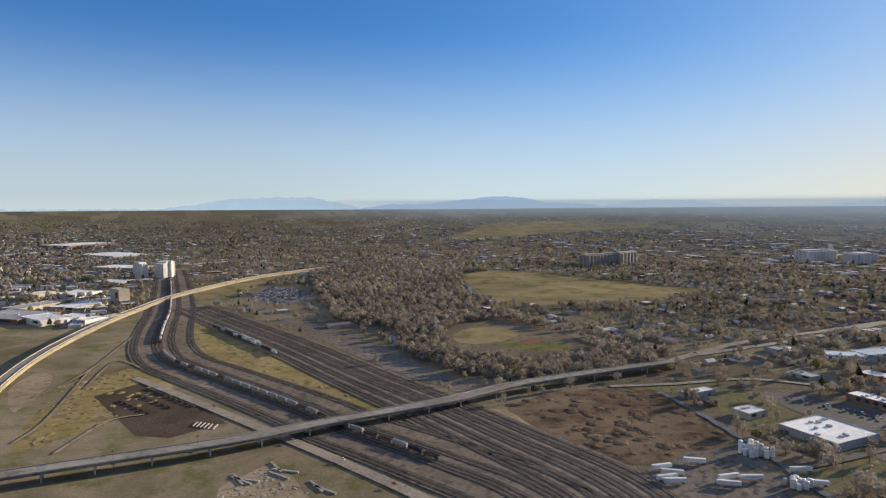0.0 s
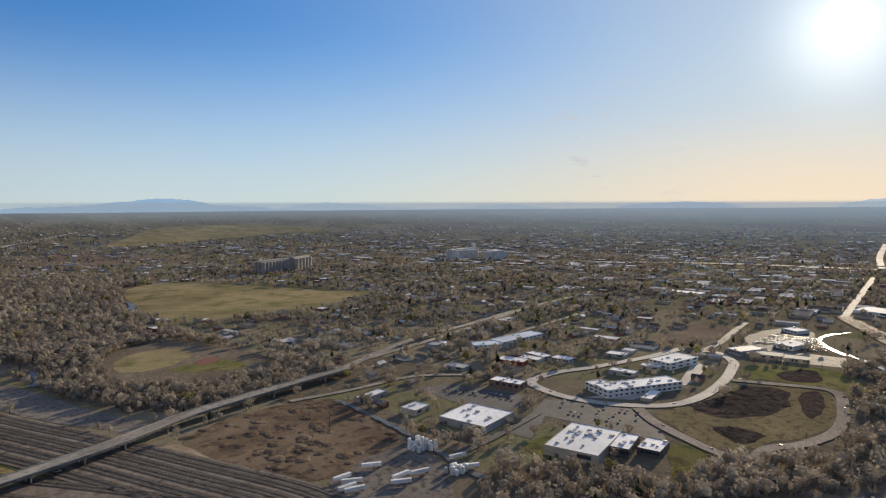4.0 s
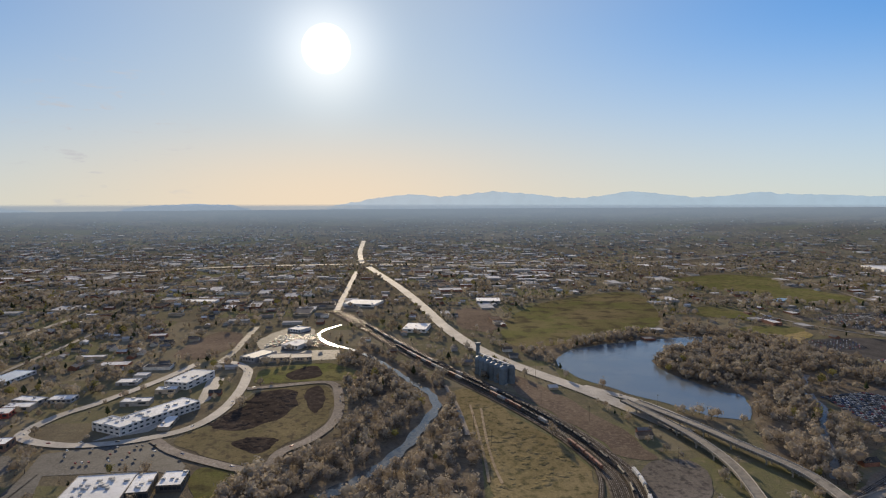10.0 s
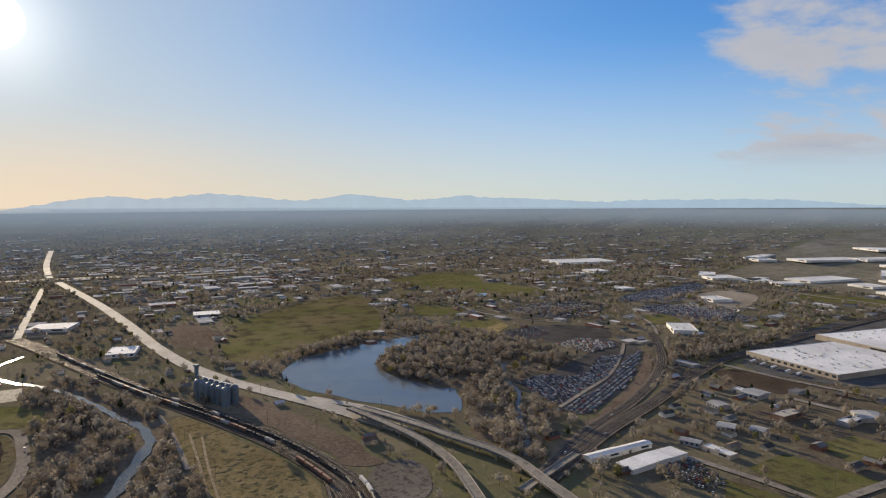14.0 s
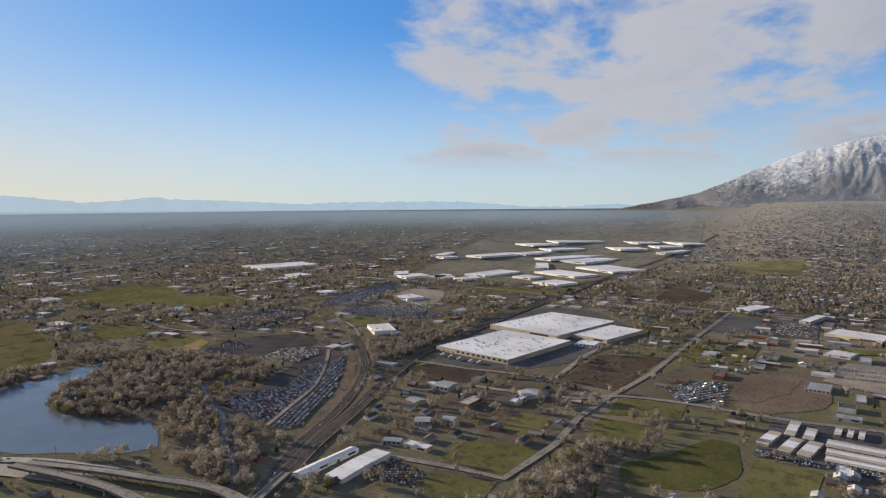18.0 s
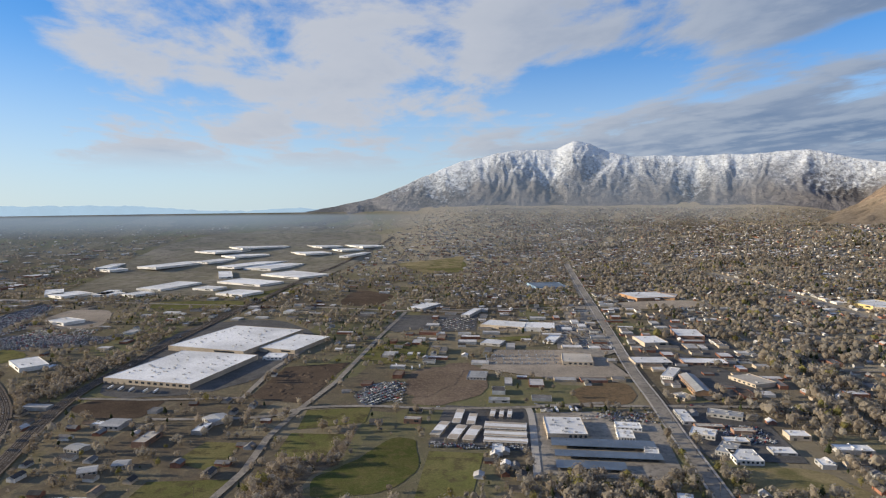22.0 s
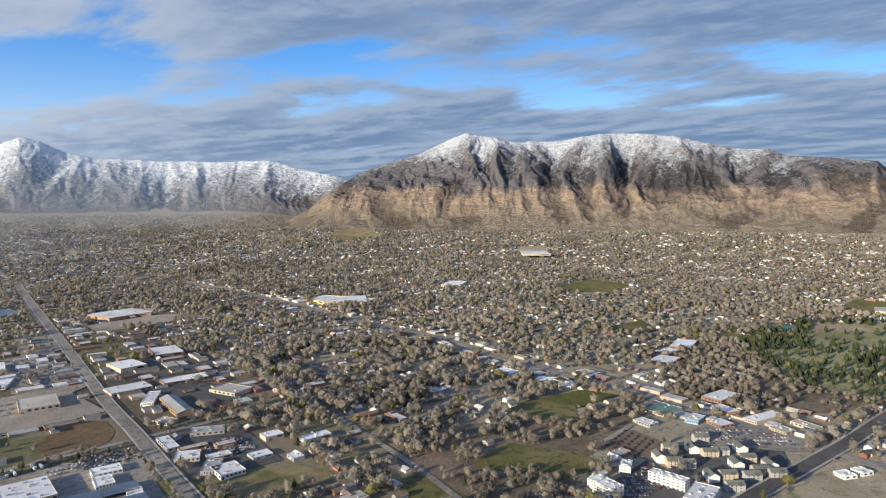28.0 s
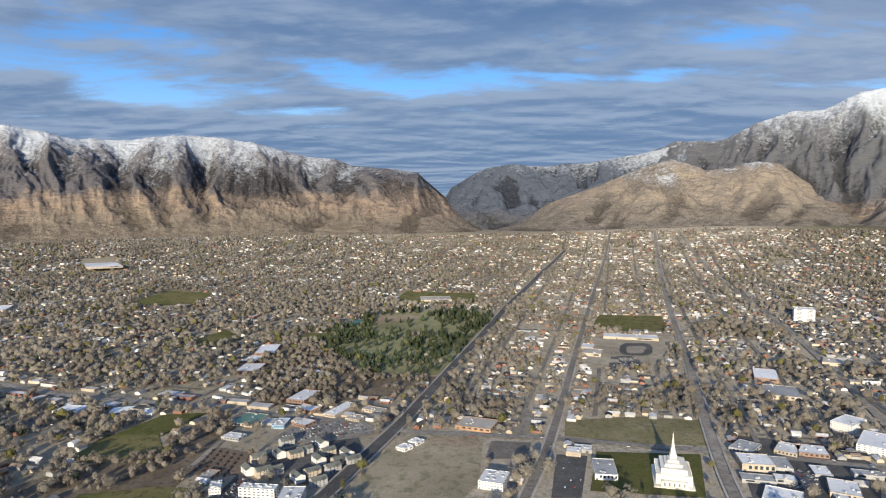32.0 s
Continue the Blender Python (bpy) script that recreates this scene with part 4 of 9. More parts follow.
area("green_field", [(-907, 2031), (-827, 2264), (-787, 1895), (-835, 1826)], GREEN_GRASS, "green strip before warehouses")
area("green_field", [(-619, 2941), (-312, 3166), (-296, 2799), (-415, 2581)], DRY_GRASS, "pale field", smooth_edge=False)
area("industrial_ground", [(-1450, 1753), (-1942, 3037), (-1878, 3598), (-1054, 4006), (-814, 3706), (-798, 1920), (-1204, 1879)], material("park_ground", (0.25, 0.222, 0.175), (0.20, 0.185, 0.13), 0.01, 0.95, (0.145, 0.135, 0.105), 0.03), "grey ground of a warehouse park")
area("industrial_ground", [(-663, 856), (-809, 1421), (-646, 1556), (-444, 1359), (-426, 1024), (-494, 904)], ASPHALT, "asphalt round a large plant")
area("storage_ground", [(-119, 750), (-116, 901), (0, 899), (10, 739)], ASPHALT, "asphalt storage lot", smooth_edge=False)
area("storage_ground", [(8, 882), (92, 898), (172, 857), (166, 699), (143, 677), (9, 681)], OLD_ROAD, "worn grey asphalt fleet yard", smooth_edge=False)
area("dirt_lot", [(59, 1004), (157, 1069), (164, 945), (78, 919)], material("orange_soil", (0.20, 0.14, 0.085), (0.16, 0.115, 0.07), 0.02, 0.95, (0.13, 0.10, 0.065), 0.1), "bare orange-brown lot")
area("dirt_lot", [(-177, 901), (-147, 1149), (-86, 1148), (-56, 976), (-116, 901)], BARE_SOIL, "bare brown lots")
area("substation_ground", [(-83, 1109), (-61, 1257), (131, 1277), (170, 1087), (52, 1053)], GRAVEL, "gravel yard of a substation", smooth_edge=False)
area("dirt_lot", [(241, 1869), (464, 1904), (483, 1786), (256, 1745)], GRAVEL, "pale bare lot")
area("green_field", [(-482, 2823), (-396, 3129), (-274, 3002), (-283, 2594)], GREEN_GRASS, "green field")
area("green_field", [(210, 722), (323, 729), (348, 652), (244, 655)], DRY_GRASS, "dry grass lot")
# -- east: parks, cemetery, vacant blocks --
area("park_lawn", [(471, 589), (570, 616), (613, 546), (624, 489), (544, 493), (508, 550)], GREEN_GRASS, "green park lawn with trees", smooth_edge=False)
area("park_lawn", [(643, 721), (749, 729), (836, 722), (863, 660), (725, 658), (650, 667)], MATS["dark_grass"], "green lawn", smooth_edge=False)
area("park_lawn", [(384, 615), (429, 600), (435, 506), (371, 539)], GREEN_GRASS, "green lawn", smooth_edge=False)
area("dirt_lot", [(429, 687), (523, 691), (504, 654), (463, 501), (435, 506), (419, 608)], BARE_SOIL, "bare earth by a creek", clear=False)
area("cemetery_lawn", [(1403, 755), (1656, 748), (1843, 608), (1860, 418), (1724, 372), (1248, 363), (1166, 374), (1157, 524)], material("cemetery_grass", (0.25, 0.245, 0.125), (0.30, 0.275, 0.155), 0.03, 0.95, (0.21, 0.195, 0.10), 0.1), "pale green cemetery lawn", clear=False)
area("vacant_block", [(590, 262), (655, 322), (800, 326), (862, 312), (892, 212), (810, 196), (733, 180), (664, 190)], material("beige_scrub", (0.385, 0.325, 0.23), (0.33, 0.28, 0.19), 0.015, 0.95, (0.235, 0.215, 0.13), 0.05), "beige vacant block of worn dry grass", smooth_edge=False)
area("sand_patch", [(858, 296), (884, 222), (858, 204), (836, 214), (832, 262)], MATS["sandy_earth"], "pale sandy corner of the vacant block", clear=False, raise_by=0.1)
area("car_park", [(870, 196), (880, 141), (820, 136), (806, 190)], STREET, "grey asphalt car park beside the vacant block", smooth_edge=False)
area("vacant_block", [(986, 106), (1037, -2), (1044, -93), (935, -93), (919, -2), (919, 99)], material("olive_grass", (0.215, 0.190, 0.098), (0.26, 0.225, 0.135), 0.02, 0.95, (0.17, 0.152, 0.075), 0.1), "olive grass open block", smooth_edge=False)
area("school_field", [(1682, 118), (1888, 109), (1911, -61), (1710, -76)], GREEN_GRASS, "green school field", smooth_edge=False)
area("school_ground", [(1320, 109), (1618, 106), (1666, -81), (1440, -60), (1331, -12)], material("pale_lot", (0.43, 0.37, 0.28), (0.37, 0.315, 0.235), 0.02, 0.95, (0.30, 0.265, 0.18), 0.06), "pale beige school ground", smooth_edge=False)
area("car_park", [(1311, 58), (1431, 55), (1436, -1), (1329, -7)], ASPHALT, "black asphalt car park", smooth_edge=False)
area("car_park", [(716, 92), (846, 102), (852, 62), (726, 59)], ASPHALT, "asphalt car park", smooth_edge=False)
area("lawn", [(747, 51), (871, 52), (900, -81), (766, -76)], MATS["dark_grass"], "clipped lawns round the white church", smooth_edge=False)
area("sports_field", [(1972, 768), (2121, 783), (2144, 542), (2000, 487), (1892, 698)], GREEN_GRASS, "bright green sports fields", smooth_edge=False)
area("green_field", [(1625, 1533), (1858, 1568), (1866, 1400), (1684, 1327), (1612, 1467)], GREEN_GRASS, "green school field", smooth_edge=False)
area("green_field", [(1284, 1031), (1418, 1023), (1349, 926), (1255, 938)], GREEN_GRASS, "green field", smooth_edge=False)
area("green_field", [(656, 715), (737, 738), (758, 667), (706, 613), (663, 657)], GREEN_GRASS, "green park lawn", smooth_edge=False)
area("green_field", [(1612, 3196), (1842, 3226), (1838, 2974), (1561, 2968)], DRY_GRASS, "dry pale field")

# -- timber yard, courts and school grounds of the town --
area("timber_yard", [(652, 531), (672, 465), (737, 500), (740, 565)], BARE_SOIL, "bare brown yard with stacked timber", smooth_edge=False)
area("tennis_courts", [(1562, 764), (1642, 753), (1636, 727), (1555, 738)], material("teal_court", (0.07, 0.14, 0.125), (0.09, 0.17, 0.15), 0.05, 0.8), "teal tennis courts behind the houses", smooth_edge=False)
area("green_field", [(1351, 801), (1412, 712), (1469, 741), (1446, 808)], GREEN_GRASS, "green school field", smooth_edge=False)
area("dirt_lot", [(1593, 685), (1701, 593), (1754, 612), (1703, 715)], MATS["sandy_earth"], "tan bare field beside the courts", smooth_edge=False)
area("school_drive", [(1435, 33), (1451, -26), (1511, -34), (1571, -25), (1555, 34), (1495, 42)], ASPHALT, "black oval drive before the school")
area("lawn", [(1455, 25), (1466, -16), (1540, -16), (1530, 26)], GRAVEL, "pale middle of the oval drive", clear=False)
# -- small dark wedges along the loop road's outer edge --
WEDGE_LINE = dense(curve_through([(-840, -70), (-779, -60), (-716, -54), (-668, -55), (-614, -63)], False, 6), 6)
for x, y in WEDGE_LINE[2::3]:
    area("parking_bay", [(x - 6, y - 4), (x + 1, y - 4), (x - 5, y + 4)], BALLAST, "small dark wedge along the loop road's outer edge", smooth_edge=False, clear=False, raise_by=0.9)

# -- yards and lots of the north-west --
area("car_park", [(-1261, 1206), (-1349, 1423), (-1401, 1708), (-1302, 1630), (-1188, 1306), (-1203, 1188)], ASPHALT, "asphalt lot packed with vehicles")
area("car_park", [(-1157, 1184), (-1137, 1281), (-999, 1294), (-891, 1286), (-865, 1215), (-951, 1147), (-1064, 1112)], ASPHALT, "asphalt lot with vehicles")
area("salvage_yard", [(-1244, 844), (-1310, 967), (-1310, 1104), (-1210, 1138), (-1095, 1004), (-1100, 869)], MATS["oily_yard"], "dirt yard with scattered machines", clear=False)
area("industrial_ground", [(-1214, 1454), (-1245, 1614), (-1114, 1611), (-990, 1378), (-1069, 1337)], GRAVEL, "pale lot round a new building")
area("green_field", [(-1742, 977), (-1667, 1136), (-1483, 1175), (-1422, 1113), (-1613, 974)], GREEN_GRASS, "green pasture")
area("green_field", [(-1074, 674), (-1136, 770), (-1078, 748), (-1035, 682)], MATS["thin_grass"], "yellow-green grass")
area("green_field", [(-1439, 704), (-1358, 759), (-1252, 742), (-1288, 628)], GREEN_GRASS, "green pasture")
area("green_field", [(-1040, 1077), (-1041, 1156), (-937, 1101), (-955, 1022)], GREEN_GRASS, "green grass by the railway")
area("pond", [(-1510, 929), (-1535, 969), (-1515, 988), (-1465, 927)], WATER, "small pale pond", category="pond")
area("brown_field", [(-195, 955), (-198, 1080), (-160, 1121), (-105, 1101), (-118, 995), (-155, 929)], BARE_SOIL, "bare brown lots with sheds")
area("car_park", [(-261, 920), (-257, 984), (-205, 1026), (-193, 924), (-227, 870)], ASPHALT, "yard packed with parked cars")
area("car_park", [(-336, 1453), (-315, 1631), (-234, 1628), (-223, 1474), (-294, 1402)], ASPHALT, "asphalt lot round shops", smooth_edge=False)
area("car_park", [(-234, 1628), (-130, 1663), (-118, 1446), (-192, 1421)], ASPHALT, "asphalt lot beside the store", smooth_edge=False)
area("green_field", [(-328, 1173), (-285, 1308), (-200, 1323), (-195, 1168), (-270, 1107)], GREEN_GRASS, "green field with trees", clear=False)
area("green_field", [(-91, 1362), (7, 1400), (2, 1355), (-78, 1325)], GREEN_GRASS, "green strip behind the store", smooth_edge=False)
# -- lots along the avenue --
area("car_park", [(333, 1688), (413, 1546), (397, 1221), (301, 1245), (283, 1390)], ASPHALT, "asphalt lot round low buildings", smooth_edge=False, clear=False)
area("car_park", [(207, 1394), (301, 1245), (362, 1086), (361, 1027), (262, 964), (230, 1100), (200, 1210)], ASPHALT, "asphalt lots between workshops", smooth_edge=False, clear=False)
area("car_park", [(199, 940), (266, 962), (311, 867), (309, 744), (206, 742), (191, 803)], ASPHALT, "asphalt lots round workshops", smooth_edge=False, clear=False)
area("car_park", [(56, 1569), (149, 1618), (179, 1269), (134, 1220), (59, 1278)], OLD_ROAD, "worn paved yard", smooth_edge=False, clear=False)
area("car_park", [(92, 1889), (186, 1990), (169, 1602), (92, 1540)], OLD_ROAD, "worn paved yard", smooth_edge=False, clear=False)
area("car_park", [(990, -127), (984, -262), (915, -294), (794, -256), (755, -127)], ASPHALT, "asphalt lots of the town centre", smooth_edge=False, clear=False)
area("car_park", [(999, 311), (1092, 215), (976, 139), (908, 154), (913, 266)], OLD_ROAD, "worn paved lots by the crossing", smooth_edge=False, clear=False)

# -- rivers --
RIVER_WATER = material("shallow_river", (0.085, 0.085, 0.08), (0.13, 0.125, 0.11), 0.08, 0.07, (0.055, 0.058, 0.06), 0.3, bump=0.02)
CREEK_WATER = material("muddy_creek", (0.115, 0.11, 0.095), (0.15, 0.14, 0.12), 0.08, 0.4, (0.08, 0.078, 0.07), 0.3)
def river(pts, width, label):
    line = curve_through(pts, False, 8)
    LINES.append((line, width / 2 + (7 if width > 12 else 1 if width > 10 else -2)))
    n = len(line)
    taper = [1.0 if width < 13 else 1.15 - 0.8 * i / n for i in range(n)]
    l = [offset_line(line, width / 2 * taper[i] * (1 + 0.25 * math.sin(i * 0.9)))[i] for i in range(n)]
    r = [offset_line(line, -width / 2 * taper[i] * (1 + 0.25 * math.cos(i * 1.3)))[i] for i in range(n)]
    verts, faces = [], []
    for p, q in zip(l, r):
        verts += [(p[0], p[1], ground_z(*p) + 0.9), (q[0], q[1], ground_z(*q) + 0.9)]
    faces = [(2 * i, 2 * i + 1, 2 * i + 3, 2 * i + 2) for i in range(n - 1)]
    tagged(mesh_object("river", verts, faces, RIVER_WATER if width == 13 else CREEK_WATER), label, "river", kind="structure")


river([(-450, -112), (-499, -71), (-528, -44), (-564, -16), (-613, 10), (-677, 32), (-740, 50), (-798, 43), (-836, 26), (-893, 5), (-975, -29), (-1040, -68), (-1082, -105), (-1143, -132), (-1201, -130), (-1254, -101)], 13, "shallow winding river catching the light")
river([(-642, -1289), (-684, -1356), (-696, -1410)], 14, "bend of a narrow river")
river([(-326, -913), (-319, -867), (-301, -839)], 9, "bend of a narrow river among trees")
river([(-481, -513), (-475, -479), (-463, -432), (-451, -389), (-440, -352), (-420, -303), (-407, -262)], 6, "narrow creek beside bare soil")
river([(-837, 569), (-766, 523), (-691, 493), (-618, 443), (-559, 410), (-512, 380)], 9, "narrow channel among trees")

# -- roads --
road([(-3466, -158), (-3031, -156), (-2542, -124)], 22, CONCRETE, label="pale concrete highway")
road([(-2404, -94), (-1852, 9), (-1515, 61), (-1245, 95), (-1091, 122), (-983, 153), (-886, 193), (-790, 241), (-706, 277), (-632, 303)], 24, CONCRETE, label="broad pale concrete highway", clear=3)
road([(-807, 246), (-728, 298), (-640, 329)], 13, CONCRETE, label="pale concrete highway lanes", clear=2)
road([(-1807, -2068), (-2024, -1538), (-2202, -1059), (-2429, -593), (-2494, -120), (-2422, 351), (-2443, 879), (-2634, 1282), (-2832, 1774)], 42, ASPHALT, label="wide motorway crossing the plain")
road([(-2240, -127), (-1737, -126), (-1425, -125)], 14, CONCRETE, label="pale straight street")
road([(-969, -260), (-966, -235), (-925, -208), (-884, -200), (-821, -194), (-744, -196), (-686, -214), (-654, -256), (-643, -307), (-653, -350), (-672, -378), (-698, -381), (-739, -372), (-781, -350), (-879, -312), (-964, -289)], 13, CONCRETE, label="new concrete loop road", clear=2, kerb=False)
road([(-969, -260), (-1036, -254), (-1137, -258), (-1248, -261)], 11, OLD_ROAD, label="winding asphalt street")
road([(-653, -239), (-620, -210), (-592, -169), (-573, -133), (-580, -113), (-612, -107), (-645, -82), (-702, -64), (-775, -66), (-848, -84), (-837, -150), (-827, -187)], 12, GRAVEL, label="pale gravel loop road")
road([(-825, 67), (-743, 74), (-642, 76)], 5, GRAVEL, label="dirt track across pasture")
for pts in ([(-726, 101), (-638, 94), (-568, 91), (-526, 92)], [(-740, 90), (-640, 87), (-570, 84), (-529, 81)]):
    road(pts, 2.6, MATS["sandy_earth"], label="worn wheel track across the pasture")
road([(-580, -316), (-541, -315), (-485, -315), (-441, -318)], 9, ASPHALT, label="asphalt street")
road([(-645, -621), (-816, -626), (-949, -637), (-1146, -660), (-1329, -659), (-1485, -661)], 12, OLD_ROAD, label="long straight street through suburbs", clear=2)
road([(-773, -549), (-918, -547), (-1125, -544), (-1407, -549)], 8, OLD_ROAD, label="suburban street")
road([(-590, -610), (-687, -634), (-812, -656), (-933, -654), (-1112, -664)], 13, OLD_ROAD, label="asphalt street running on from the bridge", clear=2)
road([(23, -809), (-32, -690), (-78, -586), (-115, -503), (-151, -416), (-170, -363)], 11, GRAVEL, label="pale dirt road beside tracks")
for pts in ([(117, -770), (78, -857), (38, -1036), (-10, -1250)], [(77, -586), (43, -654), (12, -662)], [(111, -628), (94, -688), (73, -875)], [(72, -782), (47, -909), (14, -847)]):
    road(pts, 3.2, MATS["sandy_earth"], label="worn dirt track across the earth")
road([(364, -1990), (397, -2524), (421, -3218), (415, -3536)], 12, OLD_ROAD, label="city street")
road([(-870, -3007), (-1066, -3255), (-1341, -3470), (-1541, -3604)], 18, CONCRETE, label="pale motorway far off")
road([(-448, -551), (-523, -528), (-611, -507), (-670, -436)], 8, OLD_ROAD, label="narrow asphalt street")
road([(-1825, 1244), (-1480, 1155), (-1222, 1131), (-1003, 1052), (-882, 959)], 6, GRAVEL, label="dirt road across the fields")
road([(-1514, 764), (-1481, 817), (-1284, 785), (-1132, 828), (-1061, 878)], 7, OLD_ROAD, label="narrow country road")
road([(-619, 504), (-655, 575), (-702, 664), (-786, 770), (-850, 839)], 6, GRAVEL, label="pale dirt lane through the car yard")
road([(11, 669), (6, 852), (0, 905)], 9, CONCRETE, label="concrete lane")
road([(-508, 789), (-365, 815), (-307, 864), (-215, 883), (-125, 883), (0, 905), (109, 939)], 10, OLD_ROAD, label="asphalt cross street", clear=2)
road([(-432, 517), (-358, 532), (-307, 537), (-304, 647), (-319, 748), (-318, 858), (-308, 1002), (-319, 1355), (-323, 1674)], 9, OLD_ROAD, label="asphalt street between fields", curved=False)
road([(-668, 862), (-559, 870), (-421, 897), (-442, 1063), (-437, 1229)], 9, OLD_ROAD, label="plant access road", curved=False)
road([(-1905, 1714), (-1450, 1753), (-1108, 1730), (-789, 1725), (-545, 1717), (-326, 1692), (-125, 1683)], 13, OLD_ROAD, label="straight road before warehouses", clear=2)
road([(168, 2883), (174, 2046), (178, 1539), (178, 1143), (184, 959), (186, 814), (191, 618)], 15, OLD_ROAD, label="wide main avenue", clear=4, kerb=True)
road([(12, 915), (179, 931), (387, 953), (531, 968)], 10, OLD_ROAD, label="asphalt cross street", clear=2)
road([(-362, 1679), (25, 1769), (468, 1789), (779, 1707)], 11, OLD_ROAD, label="cross street far off", clear=2)
road([(174, 1475), (158, 2117), (166, 2633)], 10, OLD_ROAD, label="avenue running north", clear=2)
road([(425, 1571), (449, 1340), (445, 1063), (440, 843), (432, 690), (425, 594), (413, 507)], 9, OLD_ROAD, label="asphalt street", clear=2)
road([(660, 2447), (773, 1926), (834, 1467), (883, 1186), (869, 940), (886, 726), (893, 638)], 20, OLD_ROAD, label="broad avenue with shops", clear=4)
road([(443, 752), (561, 783), (684, 839)], 8, OLD_ROAD, label="asphalt street", clear=2)
road([(551, 351), (649, 341), (916, 344), (1239, 361), (1977, 390), (2695, 383), (3190, 349)], 17, ASPHALT, label="straight wide asphalt street", clear=2, kerb=True, curved=False)
road([(620, 119), (708, 120), (907, 117), (1521, 134), (2200, 147), (3135, 151), (3600, 152)], 11, STREET, label="straight asphalt street uphill", clear=1, kerb=True)
road([(690, -116), (781, -107), (948, -102), (1513, -98), (2185, -87), (3619, -76)], 13, OLD_ROAD, label="straight asphalt street uphill", clear=1, kerb=True)
road([(818, -338), (1119, -357), (1424, -365), (1862, -356), (2672, -290), (3587, -194)], 12, OLD_ROAD, label="straight asphalt street uphill", clear=1)
road([(895, 881), (879, 749), (887, 539), (870, 350), (901, 129), (914, -87), (919, -193), (913, -317)], 17, OLD_ROAD, label="broad avenue crossing town", clear=3)
road([(1130, 880), (1230, 903), (1394, 923), (1612, 937), (1830, 918)], 9, OLD_ROAD, label="asphalt street by the cemetery", clear=2)
road([(669, 542), (811, 570), (865, 566), (892, 522)], 8, OLD_ROAD, label="street by new houses", clear=2)

# -- railways --
RAIL = material("rail_steel", (0.30, 0.27, 0.24), (0.38, 0.35, 0.32), 0.2, 0.62, metal=0.6)
SLEEPER = material("sleeper_bed", (0.105, 0.088, 0.070), (0.085, 0.071, 0.057), 0.04, 0.95, (0.135, 0.113, 0.09), 0.3)
TRACKS = []


BED = [0.9]


def rail_bed(line, width, off=0.0, mat=None):
    BED[0] += 0.03
    line = dense(offset_line(line, off), 40)
    LINES.append((line, width / 2))
    v, f = strip_mesh(line, width / 2, BED[0] + (1.0 if max(ground_z(*p) for p in line) > 0.3 else 0.0))
    tagged(mesh_object("rail_bed", v, f, mat or BALLAST), "dark ballast bed of the railway", "rail bed", kind="structure")


def track(line, label="railway track with rusty rails on ballast"):
    line = dense(line, 60)
    LINES.append((line, 4))
    LAYER[0] += 0.004
    z = 1.2 + (1.0 if max(ground_z(*p) for p in line) > 0.3 else 0.0)
    base = new("railway_track")
    tagged(base, label, "railway track", group="railway tracks", kind="structure")
    v, f = strip_mesh(line, 2.35, z)
    mesh_object("ballast", v, f, BALLAST, base)
    v, f = strip_mesh(line, 1.3, z + 0.08)
    mesh_object("sleeper_bed", v, f, SLEEPER, base)
    for side in (-0.72, 0.72):
        v, f = strip_mesh(offset_line(line, side), 0.09, z + 0.2)
        mesh_object("rail", v, f, RAIL, base)
    TRACKS.append(line)
    return line


main = curve_through([(-233, -310), (-222, -380), (-202, -431), (-177, -488), (-149, -550), (-129, -609), (-89, -707), (-55, -786), (-18, -878), (-6, -986), (-13, -1131), (-27, -1309), (-38, -1669), (-44, -2104)], False, 8)
rail_bed(main, 52, 16, YARD_BALLAST)
rail_bed(main, 40, -26, YARD_BALLAST)
for d in (0, 5, 10, 32, 37, -12, -17, -38, -43):
    track(offset_line(main, d))
yard = curve_through([(-281, -295), (-287, -363), (-269, -462), (-246, -578), (-216, -708), (-176, -898), (-124, -1105), (-66, -1328)], False, 8)
rail_bed(yard, 82, 4, YARD_BALLAST)
for d in (-31, -24, -19, -10, -5, 2, 7, 17, 23, 33, 39):
    track(offset_line(yard, d))
track(curve_through([(-44, -2104), (-59, -2540), (-114, -3077), (-213, -3533)], False, 8))
west_line = curve_through([(-448, 186), (-519, 201), (-570, 198), (-646, 182), (-740, 149), (-834, 109), (-954, 56), (-1109, -3), (-1299, -73), (-1425, -125)], False, 8)
rail_bed(west_line, 34, 4, YARD_BALLAST)
for d in (-9, -4, 2, 7, 12, 17):
    track(offset_line(west_line, d))
track(curve_through([(-446, 147), (-518, 175), (-576, 182), (-638, 174), (-712, 150)], False, 8))
north_line = curve_through([(-463, 359), (-537, 483), (-584, 590), (-637, 684), (-713, 789), (-799, 875), (-896, 958)], False, 8)
rail_bed(north_line, 16, 3, YARD_BALLAST)
track(north_line)
track(offset_line(north_line, 6))
north_main = curve_through([(-454, 364), (-517, 488), (-566, 612), (-627, 753), (-674, 885), (-703, 1053), (-739, 1297), (-788, 1807), (-866, 2730), (-784, 3714)], False, 8)
rail_bed(north_main, 20, 5, YARD_BALLAST)
for d in (0, 5, 11):
    track(offset_line(north_main, d))

# ---- helpers for things ----
def part(name, bm, mat, parent, label=""):
    me = bpy.data.meshes.new(name)
    bm.to_mesh(me)
    bm.free()
    for m in mat if isinstance(mat, (list, tuple)) else [mat]:
        me.materials.append(m)
    ob = new(name, me)
    ob.parent = parent
    return tagged(ob, label)


def thing(name, x, y, angle=0.0, label="", category="", group="", z=None):
    ob = new(name)
    ob.empty_display_size = 1
    ob.matrix_world = pose(x, y, ground_z(x, y) if z is None else z, 0, 0, angle)
    return tagged(ob, label, category, group)


